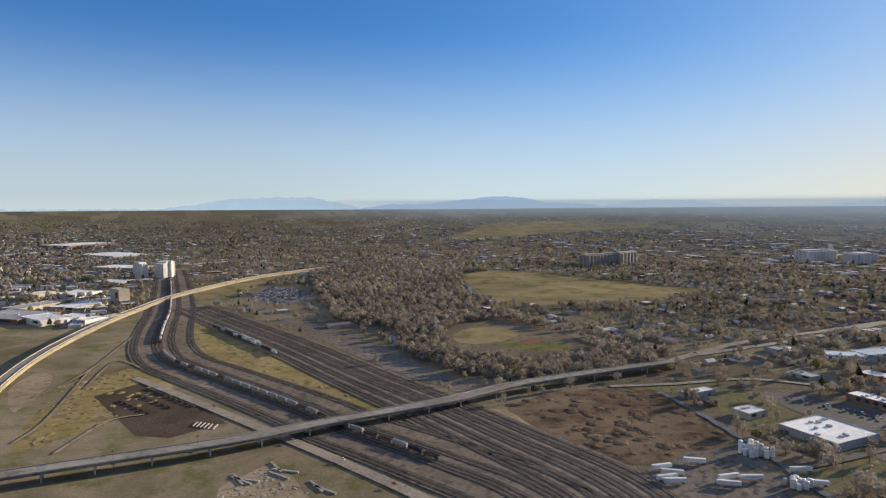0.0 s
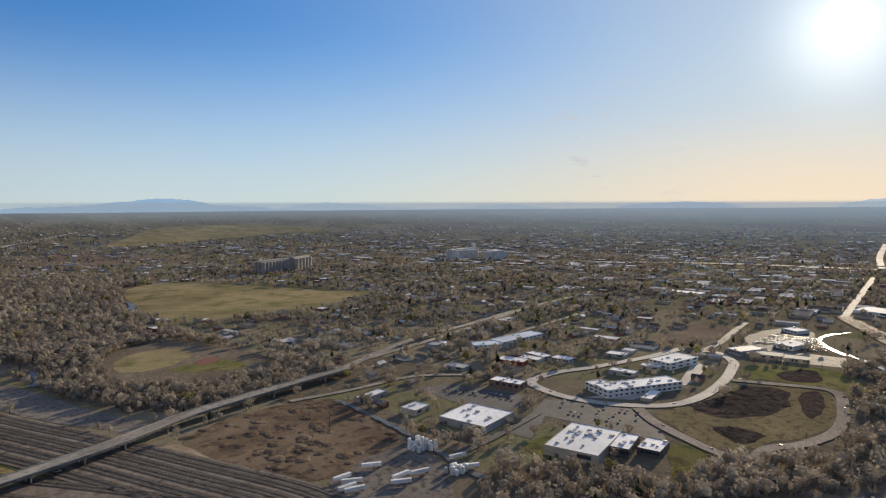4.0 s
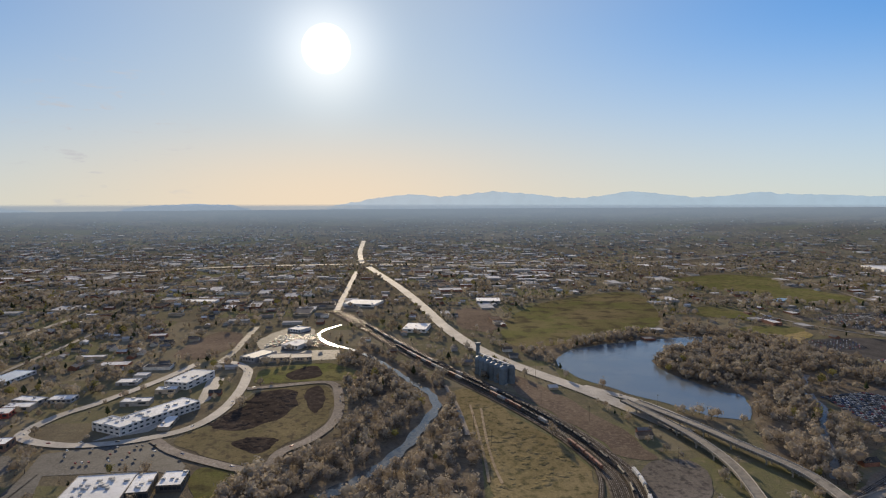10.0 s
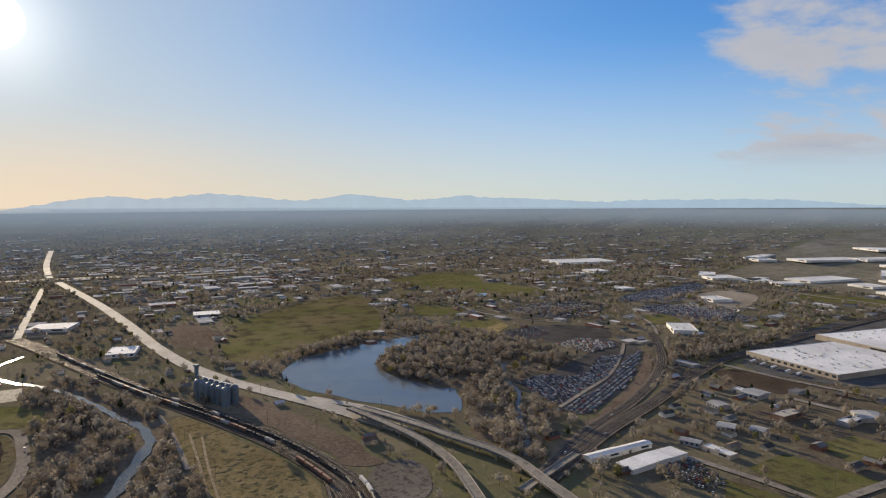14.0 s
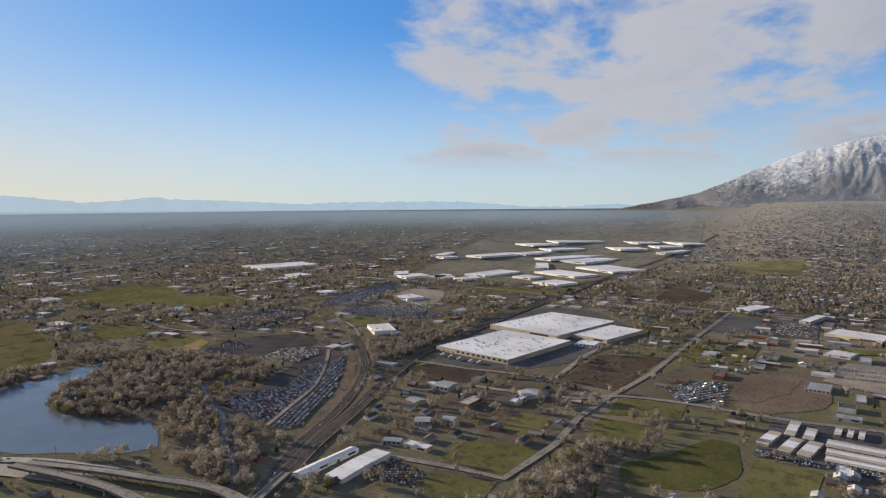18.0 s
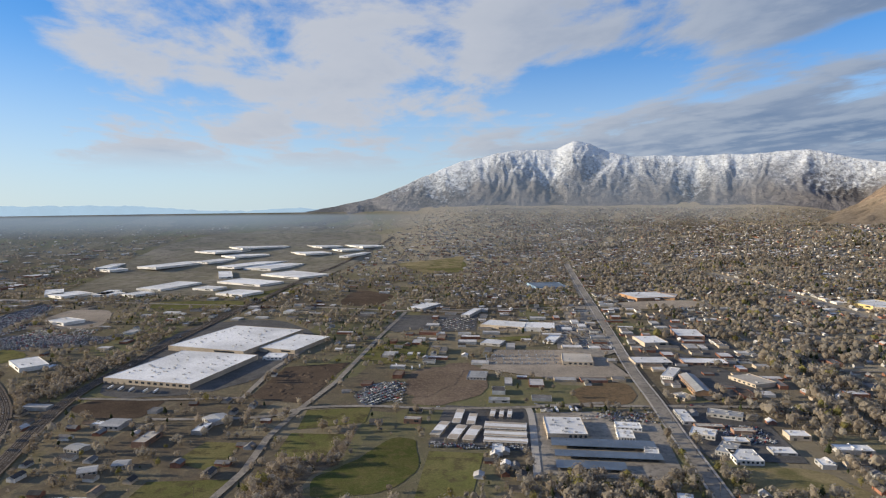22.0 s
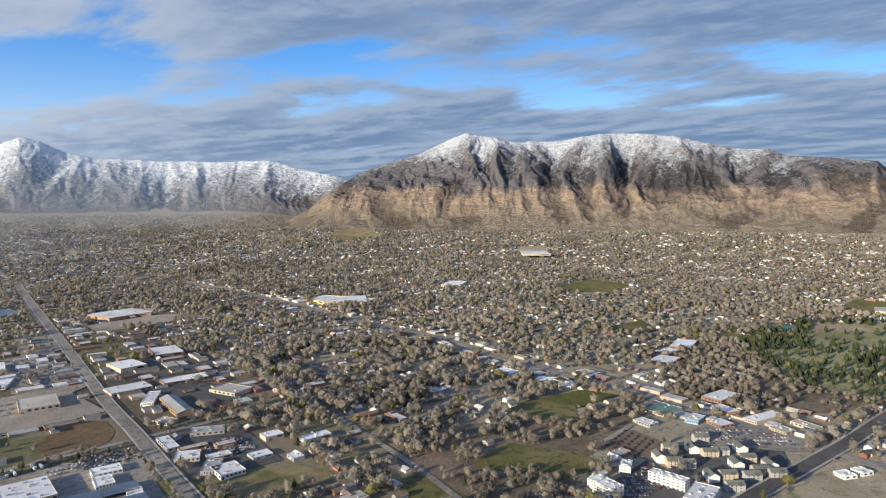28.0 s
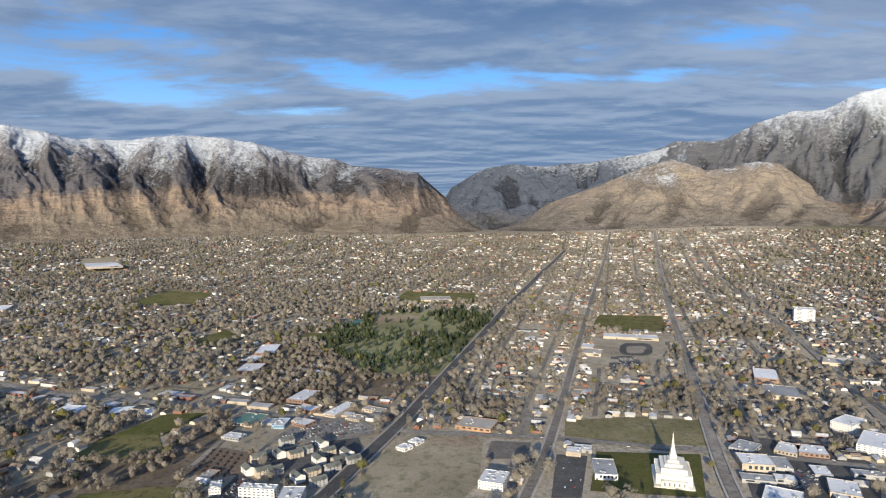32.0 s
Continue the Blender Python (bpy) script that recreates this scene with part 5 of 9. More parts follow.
def box_bm(x0, x1, y0, y1, z0, z1, bm=None, bevel=0.0):
    bm = bm or bmesh.new()
    v = [bm.verts.new(p) for p in ((x0, y0, z0), (x1, y0, z0), (x1, y1, z0), (x0, y1, z0), (x0, y0, z1), (x1, y0, z1), (x1, y1, z1), (x0, y1, z1))]
    for f in ((3, 2, 1, 0), (4, 5, 6, 7), (0, 1, 5, 4), (1, 2, 6, 5), (2, 3, 7, 6), (3, 0, 4, 7)):
        bm.faces.new([v[i] for i in f])
    return bm


def ring_bm(w, d, t, z0, z1):
    """Four walls with thickness, open above: a parapeted shell."""
    bm = bmesh.new()
    lo, li, uo, ui = [], [], [], []
    for sx, sy in ((-1, -1), (1, -1), (1, 1), (-1, 1)):
        lo.append(bm.verts.new((sx * w / 2, sy * d / 2, z0)))
        li.append(bm.verts.new((sx * (w / 2 - t), sy * (d / 2 - t), z0)))
        uo.append(bm.verts.new((sx * w / 2, sy * d / 2, z1)))
        ui.append(bm.verts.new((sx * (w / 2 - t), sy * (d / 2 - t), z1)))
    for i in range(4):
        j = (i + 1) % 4
        bm.faces.new((lo[i], lo[j], uo[j], uo[i]))
        bm.faces.new((uo[i], uo[j], ui[j], ui[i]))
        bm.faces.new((ui[i], ui[j], li[j], li[i]))
    return bm


def prism_bm(w, d, z0, rise, over=0.5, thick=0.25):
    """A gable roof with some thickness, ridge along x."""
    bm = bmesh.new()
    rows = []
    for x in (-w / 2 - over, w / 2 + over):
        rows.append([bm.verts.new(p) for p in ((x, -d / 2 - over, z0 - 0.15), (x, 0, z0 + rise), (x, d / 2 + over, z0 - 0.15), (x, d / 2 + over, z0 - 0.15 - thick), (x, 0, z0 + rise - thick), (x, -d / 2 - over, z0 - 0.15 - thick))])
    a, b = rows
    for i in range(6):
        j = (i + 1) % 6
        bm.faces.new((a[i], b[i], b[j], a[j]))
    bm.faces.new(a[::-1])
    bm.faces.new(b)
    bmesh.ops.recalc_face_normals(bm, faces=bm.faces)
    return bm


def house_walls_bm(w, d, h, rise):
    bm = bmesh.new()
    f = [bm.verts.new(p) for p in ((-w / 2, -d / 2, -1), (-w / 2, d / 2, -1), (-w / 2, d / 2, h), (-w / 2, 0, h + rise - 0.1), (-w / 2, -d / 2, h))]
    g = [bm.verts.new((w / 2, v.co.y, v.co.z)) for v in f]
    bm.faces.new(f[::-1])
    bm.faces.new(g)
    for i in range(5):
        bm.faces.new((f[i], f[(i + 1) % 5], g[(i + 1) % 5], g[i]))
    bmesh.ops.recalc_face_normals(bm, faces=bm.faces)
    return bm


def cyl_bm(r, z0, z1, n=14, r1=None, dome=0.0, x=0.0, y=0.0, bm=None):
    bm = bm or bmesh.new()
    rings = [(r, z0), (r if r1 is None else r1, z1)]
    if dome:
        rings += [(r * 0.7, z1 + dome * 0.7), (r * 0.15, z1 + dome)]
    loops = [[bm.verts.new((x + q * math.cos(math.tau * i / n), y + q * math.sin(math.tau * i / n), z)) for i in range(n)] for q, z in rings]
    for a, b in zip(loops, loops[1:]):
        for i in range(n):
            bm.faces.new((a[i], a[(i + 1) % n], b[(i + 1) % n], b[i]))
    bm.faces.new(loops[-1])
    bm.faces.new(loops[0][::-1])
    return bm


GLASS = material("window_glass", (0.035, 0.042, 0.05), (0.05, 0.06, 0.07), 0.2, 0.08)
STEEL = material("galvanised_steel", (0.42, 0.43, 0.44), (0.50, 0.50, 0.50), 0.2, 0.45, metal=0.6)
GREY_UNIT = material("unit_grey", (0.38, 0.38, 0.37), (0.46, 0.45, 0.44), 0.4, 0.6, spread=0.2)
WALL_WHITE = material("painted_white_wall", (0.70, 0.68, 0.64), (0.76, 0.74, 0.71), 0.1, 0.7, (0.64, 0.62, 0.58), 0.4)
WALL_TAN = material("tan_block_wall", (0.44, 0.37, 0.29), (0.50, 0.43, 0.34), 0.1, 0.85, (0.40, 0.34, 0.27), 0.5)
WALL_GREY = material("grey_panel_wall", (0.34, 0.335, 0.325), (0.40, 0.39, 0.38), 0.1, 0.8, (0.30, 0.29, 0.28), 0.5)
WALL_DARK = material("dark_panel_wall", (0.10, 0.092, 0.085), (0.13, 0.12, 0.11), 0.1, 0.7)
WALL_BRICK = material("brown_brick_wall", (0.24, 0.15, 0.11), (0.29, 0.185, 0.135), 0.15, 0.9, (0.20, 0.13, 0.10), 0.6)
WALL_BLUE = material("blue_panel_wall", (0.22, 0.33, 0.45), (0.26, 0.37, 0.48), 0.1, 0.7)
WALL_ORANGE = material("orange_wall", (0.40, 0.245, 0.14), (0.34, 0.21, 0.125), 0.1, 0.8)
WALL_YELLOW = material("yellow_wall", (0.62, 0.48, 0.20), (0.56, 0.44, 0.20), 0.1, 0.8)
ROOF_GREY = material("grey_membrane_roof", (0.33, 0.33, 0.325), (0.40, 0.40, 0.39), 0.05, 0.75, (0.28, 0.28, 0.27), 0.3)
ROOF_TAN = material("tan_gravel_roof", (0.48, 0.43, 0.36), (0.54, 0.49, 0.42), 0.05, 0.85, (0.42, 0.38, 0.32), 0.4)
ROOF_SLATE = material("slate_blue_roof", (0.12, 0.16, 0.21), (0.15, 0.19, 0.24), 0.1, 0.5)
ROOF_GREEN = material("green_metal_roof", (0.10, 0.20, 0.15), (0.13, 0.24, 0.18), 0.1, 0.5)
ROOF_DARK = material("dark_shingle_roof", (0.085, 0.085, 0.088), (0.12, 0.118, 0.115), 0.3, 0.9, (0.075, 0.074, 0.074), 1.0)


def building(place, h, label, wall=None, roof=None, floors=1, units=3, bays=5, gable=0.0, doors=1, name="building", category="building", band=False):
    """A flat- or gable-roofed building: walls, roof, rooftop units, windows and doors."""
    x, y, w, d, angle = place
    PARCELS.append([(x + math.cos(a) * k - math.sin(a) * l, y + math.sin(a) * k + math.cos(a) * l) for a in (radians(angle),) for k, l in ((-w / 2 - 5, -d / 2 - 5), (w / 2 + 5, -d / 2 - 5), (w / 2 + 5, d / 2 + 5), (-w / 2 - 5, d / 2 + 5))])
    r0 = math.hypot(x, y)
    if r0 > R_FLAT:
        h *= max(0.3, 1 - (r0 - R_FLAT) / (R_END - R_FLAT)) * r0 / R_FLAT
    if len(label.split()) < 4:
        label += " with a low parapet"
    base = thing(name, x, y, angle, label, category)
    wall, roof = wall or WALL_GREY, roof or WHITE_ROOF
    if gable:
        part("shell", house_walls_bm(w, d, h, gable), wall, base)
        part("roof", prism_bm(w, d, h, gable), roof, base)
    else:
        part("shell", ring_bm(w, d, 0.35, -1.5, h), wall, base)
        part("roof", box_bm(-w / 2 + 0.35, w / 2 - 0.35, -d / 2 + 0.35, d / 2 - 0.35, h - 0.9, h - 0.55), roof, base)
        r = random.Random(int(x * 7 + y * 13))
        for _ in range(units if r0 < 1000 or name == "factory" else min(units, 2)):
            s = r.uniform(1.0, 2.2)
            ux, uy = r.uniform(-0.42, 0.42) * w, r.uniform(-0.4, 0.4) * d
            part("roof_unit", box_bm(ux - s, ux + s, uy - s * 0.7, uy + s * 0.7, h - 0.6, h + r.uniform(0.5, 1.2)), GREY_UNIT, base, "grey rooftop air unit")
    fh = h / floors
    if r0 > 1250:
        bays, doors = min(bays, 2), min(doors, 1)
    c, sn = math.cos(radians(angle)), math.sin(radians(angle))
    # openings only on the two fronts that face the camera
    fy = -1 if (-sn) * x + c * y > 0 else 1
    fx = -1 if c * x + sn * y > 0 else 1
    for fl in range(floors):
        z0, z1 = fl * fh + fh * 0.38, fl * fh + fh * 0.78
        for b in range(bays):
            cx = (b + 0.5) / bays * w - w / 2
            half = w / bays * (0.44 if band else 0.26)
            y0, y1 = sorted((fy * (d / 2 - 0.05), fy * (d / 2 + 0.07)))
            if fl == 0 and b < doors:
                part("door", box_bm(cx - min(1.8, half), cx + min(1.8, half), y0, y1, 0.0, min(3.2, fh * 0.75)), WALL_DARK, base, "dark loading door")
            else:
                part("window", box_bm(cx - half, cx + half, y0, y1, z0, z1), GLASS, base)
        if r0 < 1000 and bays > 4:
            nb = max(2, min(4, int(d / 8)))
            for b in range(nb):
                cy = (b + 0.5) / nb * d - d / 2
                x0, x1 = sorted((fx * (w / 2 - 0.05), fx * (w / 2 + 0.07)))
                part("window", box_bm(x0, x1, cy - d / nb * 0.22, cy + d / nb * 0.22, z0, z1), GLASS, base)
    return base


# -- offices and plants in the west --
building((-520, -354, 54, 54, 91), 7, "long white-roofed factory hall with grey walls", WALL_GREY, units=9, bays=3, doors=2)
building((-519, -238, 48, 68, 95), 9, "large white-roofed hall with many rooftop units", WALL_TAN, units=22, bays=2)
building((-535, -207, 17, 39, 97), 8.6, "white-roofed annex of the large hall", WALL_DARK, units=5, bays=5, band=True)
building((-547, -186, 20, 30, 93), 6.5, "lower office wing with dark glazed front", WALL_DARK, units=5, bays=6, band=True)
building((-642, -392, 41, 20, 93), 8, "small brown brick building with white roof", WALL_BRICK, units=5, bays=5)
building((-718, -263, 102, 28, 147), 9.5, "two-storey white office building with dark window bands", WALL_WHITE, floors=2, units=14, bays=14, doors=2, name="office_building")
building((-688, -291, 43, 24, 60), 9.0, "angled two-storey white office wing", WALL_WHITE, floors=2, units=4, bays=5, name="office_building")
building((-865, -269, 33, 63, 73), 9.5, "two-storey white office building", WALL_WHITE, floors=2, units=6, bays=5, name="office_building")
building((-881, -520, 99, 30, 171), 5, "long low building with pale blue roof", WALL_WHITE, material("pale_blue_roof", (0.42, 0.50, 0.58), (0.48, 0.55, 0.62), 0.05, 0.6), units=2, bays=10)
building((-809, -534, 42, 28, 137), 5, "low wing with pale blue roof", WALL_WHITE, MATS["pale_blue_roof"], units=1, bays=6)
building((-743, -446, 39, 24, 98), 6, "small shop with white roof and red walls", material("red_wall", (0.36, 0.08, 0.06), (0.32, 0.075, 0.06), 0.1, 0.8), units=3)
building((-772, -583, 31, 18, 71), 5, "small white-roofed shop", WALL_TAN, units=2, bays=3)
building((-793, -434, 36, 17, 75), 5, "low warehouse row with white roofs", WALL_GREY, units=1)
building((-795, -397, 28, 20, 89), 5, "low warehouse row with white roofs", WALL_GREY, units=1)
building((-985, -180, 45, 28, 97), 6, "long open lumber shed with pale roof", WALL_TAN, ROOF_TAN, units=0, bays=9)
building((-985, -140, 31, 27, 96), 6, "long open lumber shed with pale roof", WALL_TAN, ROOF_TAN, units=0, bays=7)
building((-997, -207, 28, 51, 59), 7, "grey warehouse beside a yard", WALL_GREY, ROOF_GREY, units=2)
building((-1074, -160, 31, 45, 67), 7, "white-roofed workshop", WALL_WHITE, units=2)
building((-1205, -175, 30, 30, 59), 6, "white-roofed workshop", WALL_WHITE, units=1)
building((-1524, 227, 57, 54, 84), 7, "long white-roofed shed", WALL_GREY, units=2)
building((-1201, 44, 44, 60, 78), 7, "white-roofed depot", WALL_WHITE, units=2)
building((-1509, -70, 77, 69, 73), 7, "white-roofed warehouse", WALL_WHITE, units=2)
building((-1567, -462, 83, 37, 86), 6, "long white shed", WALL_WHITE, units=0, bays=8)
# -- city to the south --
for place, h, label in (
    ((225, -1331, 116, 84, 138), 9, "white-roofed factory hall"),
    ((170, -1270, 75, 48, 120), 10, "white factory building"),
    ((132, -1431, 61, 90, 142), 7, "brick warehouse with grey roof"),
    ((154, -1618, 63, 72, 138), 8, "grey-roofed warehouse"),
    ((134, -1282, 50, 57, 136), 6, "low white-roofed workshop"),
    ((98, -1228, 25, 41, 129), 9, "white block building"),
    ((72, -1253, 19, 46, 137), 7, "small white building"),
    ((224, -1615, 27, 53, 135), 12, "tan mill building"),
    ((212, -1445, 43, 100, 137), 9, "grey-roofed hall"),
    ((139, -2832, 230, 146, 124), 8, "long white-roofed warehouse"),
    ((305, -3315, 169, 253, 139), 8, "tan store with pale front"),
    ((92, -1825, 51, 75, -137), 8, "grey warehouse by the tracks"),
    ((80, -2244, 93, 160, -130), 8, "white-roofed mill hall"),
):
    building(place, h, label, (WALL_TAN, WALL_BRICK, WALL_WHITE, WALL_GREY)[place[0] % 4], (WHITE_ROOF, ROOF_GREY, WHITE_ROOF)[place[1] % 3], units=4, bays=6)
# -- plant and warehouses in the north --
building((-590, 1038, 162, 201, -7), 9, "huge white-roofed plant hall", WALL_TAN, units=46, bays=14, doors=4, name="factory")
building((-601, 1272, 173, 222, -10), 10, "huge white-roofed plant hall", WALL_TAN, units=46, bays=12, doors=3, name="factory")
building((-470, 1252, 79, 140, -11), 8, "white-roofed plant wing", WALL_TAN, units=8, bays=8, name="factory")
building((-470, 1143, 37, 36, 4), 6, "low office with white roof", WALL_WHITE, units=4)
building((-885, 1030, 80, 46, -38), 8, "white-walled warehouse with pale roof", WALL_WHITE, units=5)
def warehouse(place):
    place = (place[0], place[1], place[2] * 0.84, place[3] * 0.80, place[4])
    building(place, 8, "long white-roofed distribution warehouse with pale walls", WALL_WHITE, units=7, bays=10, doors=3, name="warehouse", category="warehouse")


for place in ((-1235, 2084, 119, 258, -10), (-1002, 2219, 254, 149, -22), (-927, 2475, 268, 204, -29), (-1209, 2444, 62, 276, 27), (-1438, 1850, 110, 126, -24), (-1319, 1875, 88, 80, -23), (-1228, 1886, 68, 100, -19), (-1548, 2755, 134, 554, -17), (-1559, 3135, 195, 279, -26), (-1761, 2516, 163, 99, -27), (-1246, 2810, 123, 443, -20), (-1129, 2761, 170, 319, -14), (-1455, 2859, 104, 268, -16), (-1394, 3041, 147, 244, -34), (-1436, 3305, 193, 338, -40)):
    warehouse(place)
for place in ((-1107, 3412, 192, 159, -43), (-897, 3455, 245, 167, -45), (-959, 3333, 157, 166, -45), (-844, 3219, 54, 517, -12), (-1066, 2041, 104, 85, -15), (-1111, 3197, 196, 186, -43), (-2138, 1838, 197, 339, -12), (-1118, 1422, 84, 68, -20), (-1386, 1362, 53, 64, 3), (-915, 1946, 127, 128, -17), (-1801, 1631, 91, 85, -6), (-1517, 1884, 64, 172, 38), (-1808, 2591, 67, 261, 15), (-1338, 1893, 49, 141, 10)):
    warehouse(place)
for place, h, label, wall in (
    ((-51, 1497, 102, 66, -16), 9, "big white-roofed store", WALL_TAN),
    ((27, 1484, 67, 66, -2), 9, "white-roofed store", WALL_WHITE),
    ((-285, 1752, 48, 102, -22), 7, "white-roofed store", WALL_GREY),
    ((-145, 1661, 23, 109, -13), 8, "small white-roofed store", WALL_GREY),
    ((65, 2202, 112, 121, 14), 8, "store with slate blue roof", WALL_BLUE),
    ((348, 1954, 127, 115, 20), 9, "store with orange front", WALL_ORANGE),
    ((902, 1788, 57, 101, -70), 9, "store with yellow walls", WALL_YELLOW),
    ((944, 1756, 126, 116, -29), 9, "long white-roofed store", WALL_TAN),
):
    building(place, h, label, wall, ROOF_SLATE if "slate" in label else WHITE_ROOF, units=8, bays=8, name="store", category="store")
for place in ((-475, 443, 41, 12, 91), (-475, 485, 41, 11, 90), (-442, 477, 21, 78, 3)):
    building(place, 5, "long storage shed with pale ribbed roof", WALL_WHITE, units=0, bays=2, gable=1.2, name="storage_shed", category="shed")
for place, h in (((-456, 548, 21, 11, 23), 5), ((-469, 621, 19, 18, 30), 5), ((-525, 679, 21, 19, -13), 5), ((-532, 760, 27, 30, 2), 6), ((-444, 642, 16, 16, 14), 5), ((-410, 797, 29, 29, -38), 5)):
    building(place, h, "small metal workshop with grey roof", WALL_GREY, ROOF_GREY, units=0, bays=4, gable=1.5, name="workshop", category="shed")
# -- storage units and fleet yard --
for place in ((-110, 799, 12, 49, -9), (-87, 788, 12, 50, -9), (-68, 787, 13, 51, -9), (-92, 848, 10, 56, -1), (-73, 838, 10, 42, -1), (-28, 817, 53, 25, -1), (-27, 789, 52, 20, -1), (-26, 767, 52, 17, -1), (-47, 866, 6, 28, -1), (-35, 866, 5, 28, -1), (-24, 867, 5, 31, -1)):
    building(place, 4, "white-roofed row of storage units", WALL_TAN, units=0, bays=8, doors=8, gable=0.5, name="storage_units", category="shed")
building((47, 817, 49, 64, 4), 8, "fleet garage with white roof", WALL_TAN, units=14, bays=8, doors=4)
for place, h, label, wall, roof in (
    ((128, 836, 32, 22, -1), 5, "low white-roofed dealership", WALL_WHITE, WHITE_ROOF),
    ((120, 804, 20, 29, -1), 5, "low white-roofed workshop", WALL_WHITE, WHITE_ROOF),
    ((208, 881, 51, 16, -88), 6, "white-roofed shop by the avenue", WALL_GREY, WHITE_ROOF),
    ((265, 899, 45, 24, -20), 6, "long shed with pale grey roof", WALL_GREY, ROOF_GREY),
    ((357, 1074, 57, 42, -63), 7, "workshop with white roof", WALL_TAN, ROOF_TAN),
    ((220, 1189, 66, 44, 7), 6, "long white-roofed shop", WALL_TAN, WHITE_ROOF),
    ((313, 1193, 77, 36, 2), 6, "white-roofed shop with red front", WALL_BRICK, WHITE_ROOF),
    ((248, 1347, 49, 66, 12), 10, "pale office building", WALL_TAN, WHITE_ROOF),
    ((339, 1426, 55, 78, -1), 9, "white-roofed church hall", WALL_BRICK, WHITE_ROOF),
    ((217, 821, 30, 27, -21), 6, "white-roofed workshop", WALL_GREY, WHITE_ROOF),
):
    building(place, h, label, wall, roof, units=5, bays=6)
for place, h, label, wall, roof in (
    ((243, 749, 30, 34, 3), 6, "white-roofed workshop", WALL_WHITE, WHITE_ROOF),
    ((231, 770, 20, 37, -28), 6, "grey-roofed workshop", WALL_GREY, ROOF_GREY),
    ((89, 1182, 54, 66, -1), 8, "substation control building with pale walls", WALL_TAN, ROOF_TAN),
    ((-83, 1058, 32, 42, -1), 5, "low shed with grey roof", WALL_GREY, ROOF_GREY),
    ((238, 1107, 19, 65, -23), 6, "small white-roofed shop", WALL_WHITE, WHITE_ROOF),
    ((-71, 1315, 42, 42, -15), 5, "low white-roofed shop", WALL_GREY, WHITE_ROOF),
    ((50, 1359, 24, 67, -14), 5, "low white-roofed shop", WALL_WHITE, WHITE_ROOF),
    ((229, 979, 28, 22, -59), 5, "low tan shop", WALL_TAN, ROOF_TAN),
    ((142, 752, 16, 18, -7), 5, "low white shop", WALL_WHITE, WHITE_ROOF),
    ((151, 628, 16, 25, -9), 6, "flat-roofed brick building", WALL_BRICK, WHITE_ROOF),
):
    building(place, h, label, wall, roof, units=5, bays=6)
building((260, 1039, 99, 26, -89), 7, "long orange-sided shed with grey gable roof", WALL_ORANGE, ROOF_GREY, gable=3.5, bays=9, units=0, name="shed", category="shed")


def carport(place):
    x, y, w, d, angle = place
    base = thing("solar_carport", x, y, angle, "long carport roofed with dark solar panels on steel posts", "carport", "solar carports over the fleet yard")
    panel = material("solar_panel", (0.085, 0.11, 0.145), (0.11, 0.14, 0.18), 0.1, 0.3)
    n = max(4, int(w / 9))
    for i in range(n):
        x0, x1 = -w / 2 + w * i / n, -w / 2 + w * (i + 1) / n
        part("solar_panel", box_bm(x0 + 0.12, x1 - 0.12, -d / 2, d / 2, 4.6, 4.75), panel, base)
        post = part("post", box_bm((x0 + x1) / 2 - 0.2, (x0 + x1) / 2 + 0.2, -0.2, 0.2, -0.5, 4.4), STEEL, base)
        part("base_plate", box_bm((x0 + x1) / 2 - 0.5, (x0 + x1) / 2 + 0.5, -0.5, 0.5, 0.0, 0.9), CONCRETE, post)
        part("beam", box_bm((x0 + x1) / 2 - 0.15, (x0 + x1) / 2 + 0.15, -d / 2 + 0.3, d / 2 - 0.3, 4.3, 4.59), STEEL, base)


for place in ((89, 768, 122, 26, 1), (91, 733, 120, 19, 1), (69, 701, 76, 22, 1)):
    carport(place)

# -- buildings in the east --
for place, fl in (((554, 444, 35, 19, -92), 4), ((625, 413, 43, 13, -81), 4), ((614, 366, 26, 46, -73), 4), ((620, 467, 13, 22, -59), 3), ((734, 162, 30, 35, -92), 3), ((986, -317, 52, 67, -113), 5), ((1068, -299, 30, 48, -127), 4)):
    building(place, 13 if fl > 3 else 10, "cream apartment block with white roof", WALL_WHITE, floors=fl, units=9, bays=8, name="apartment_block", category="apartment block")
building((1939, -428, 50, 42, -97), 32, "tall pale apartment tower", WALL_WHITE, floors=9, units=3, bays=6, name="apartment_tower", category="apartment block")
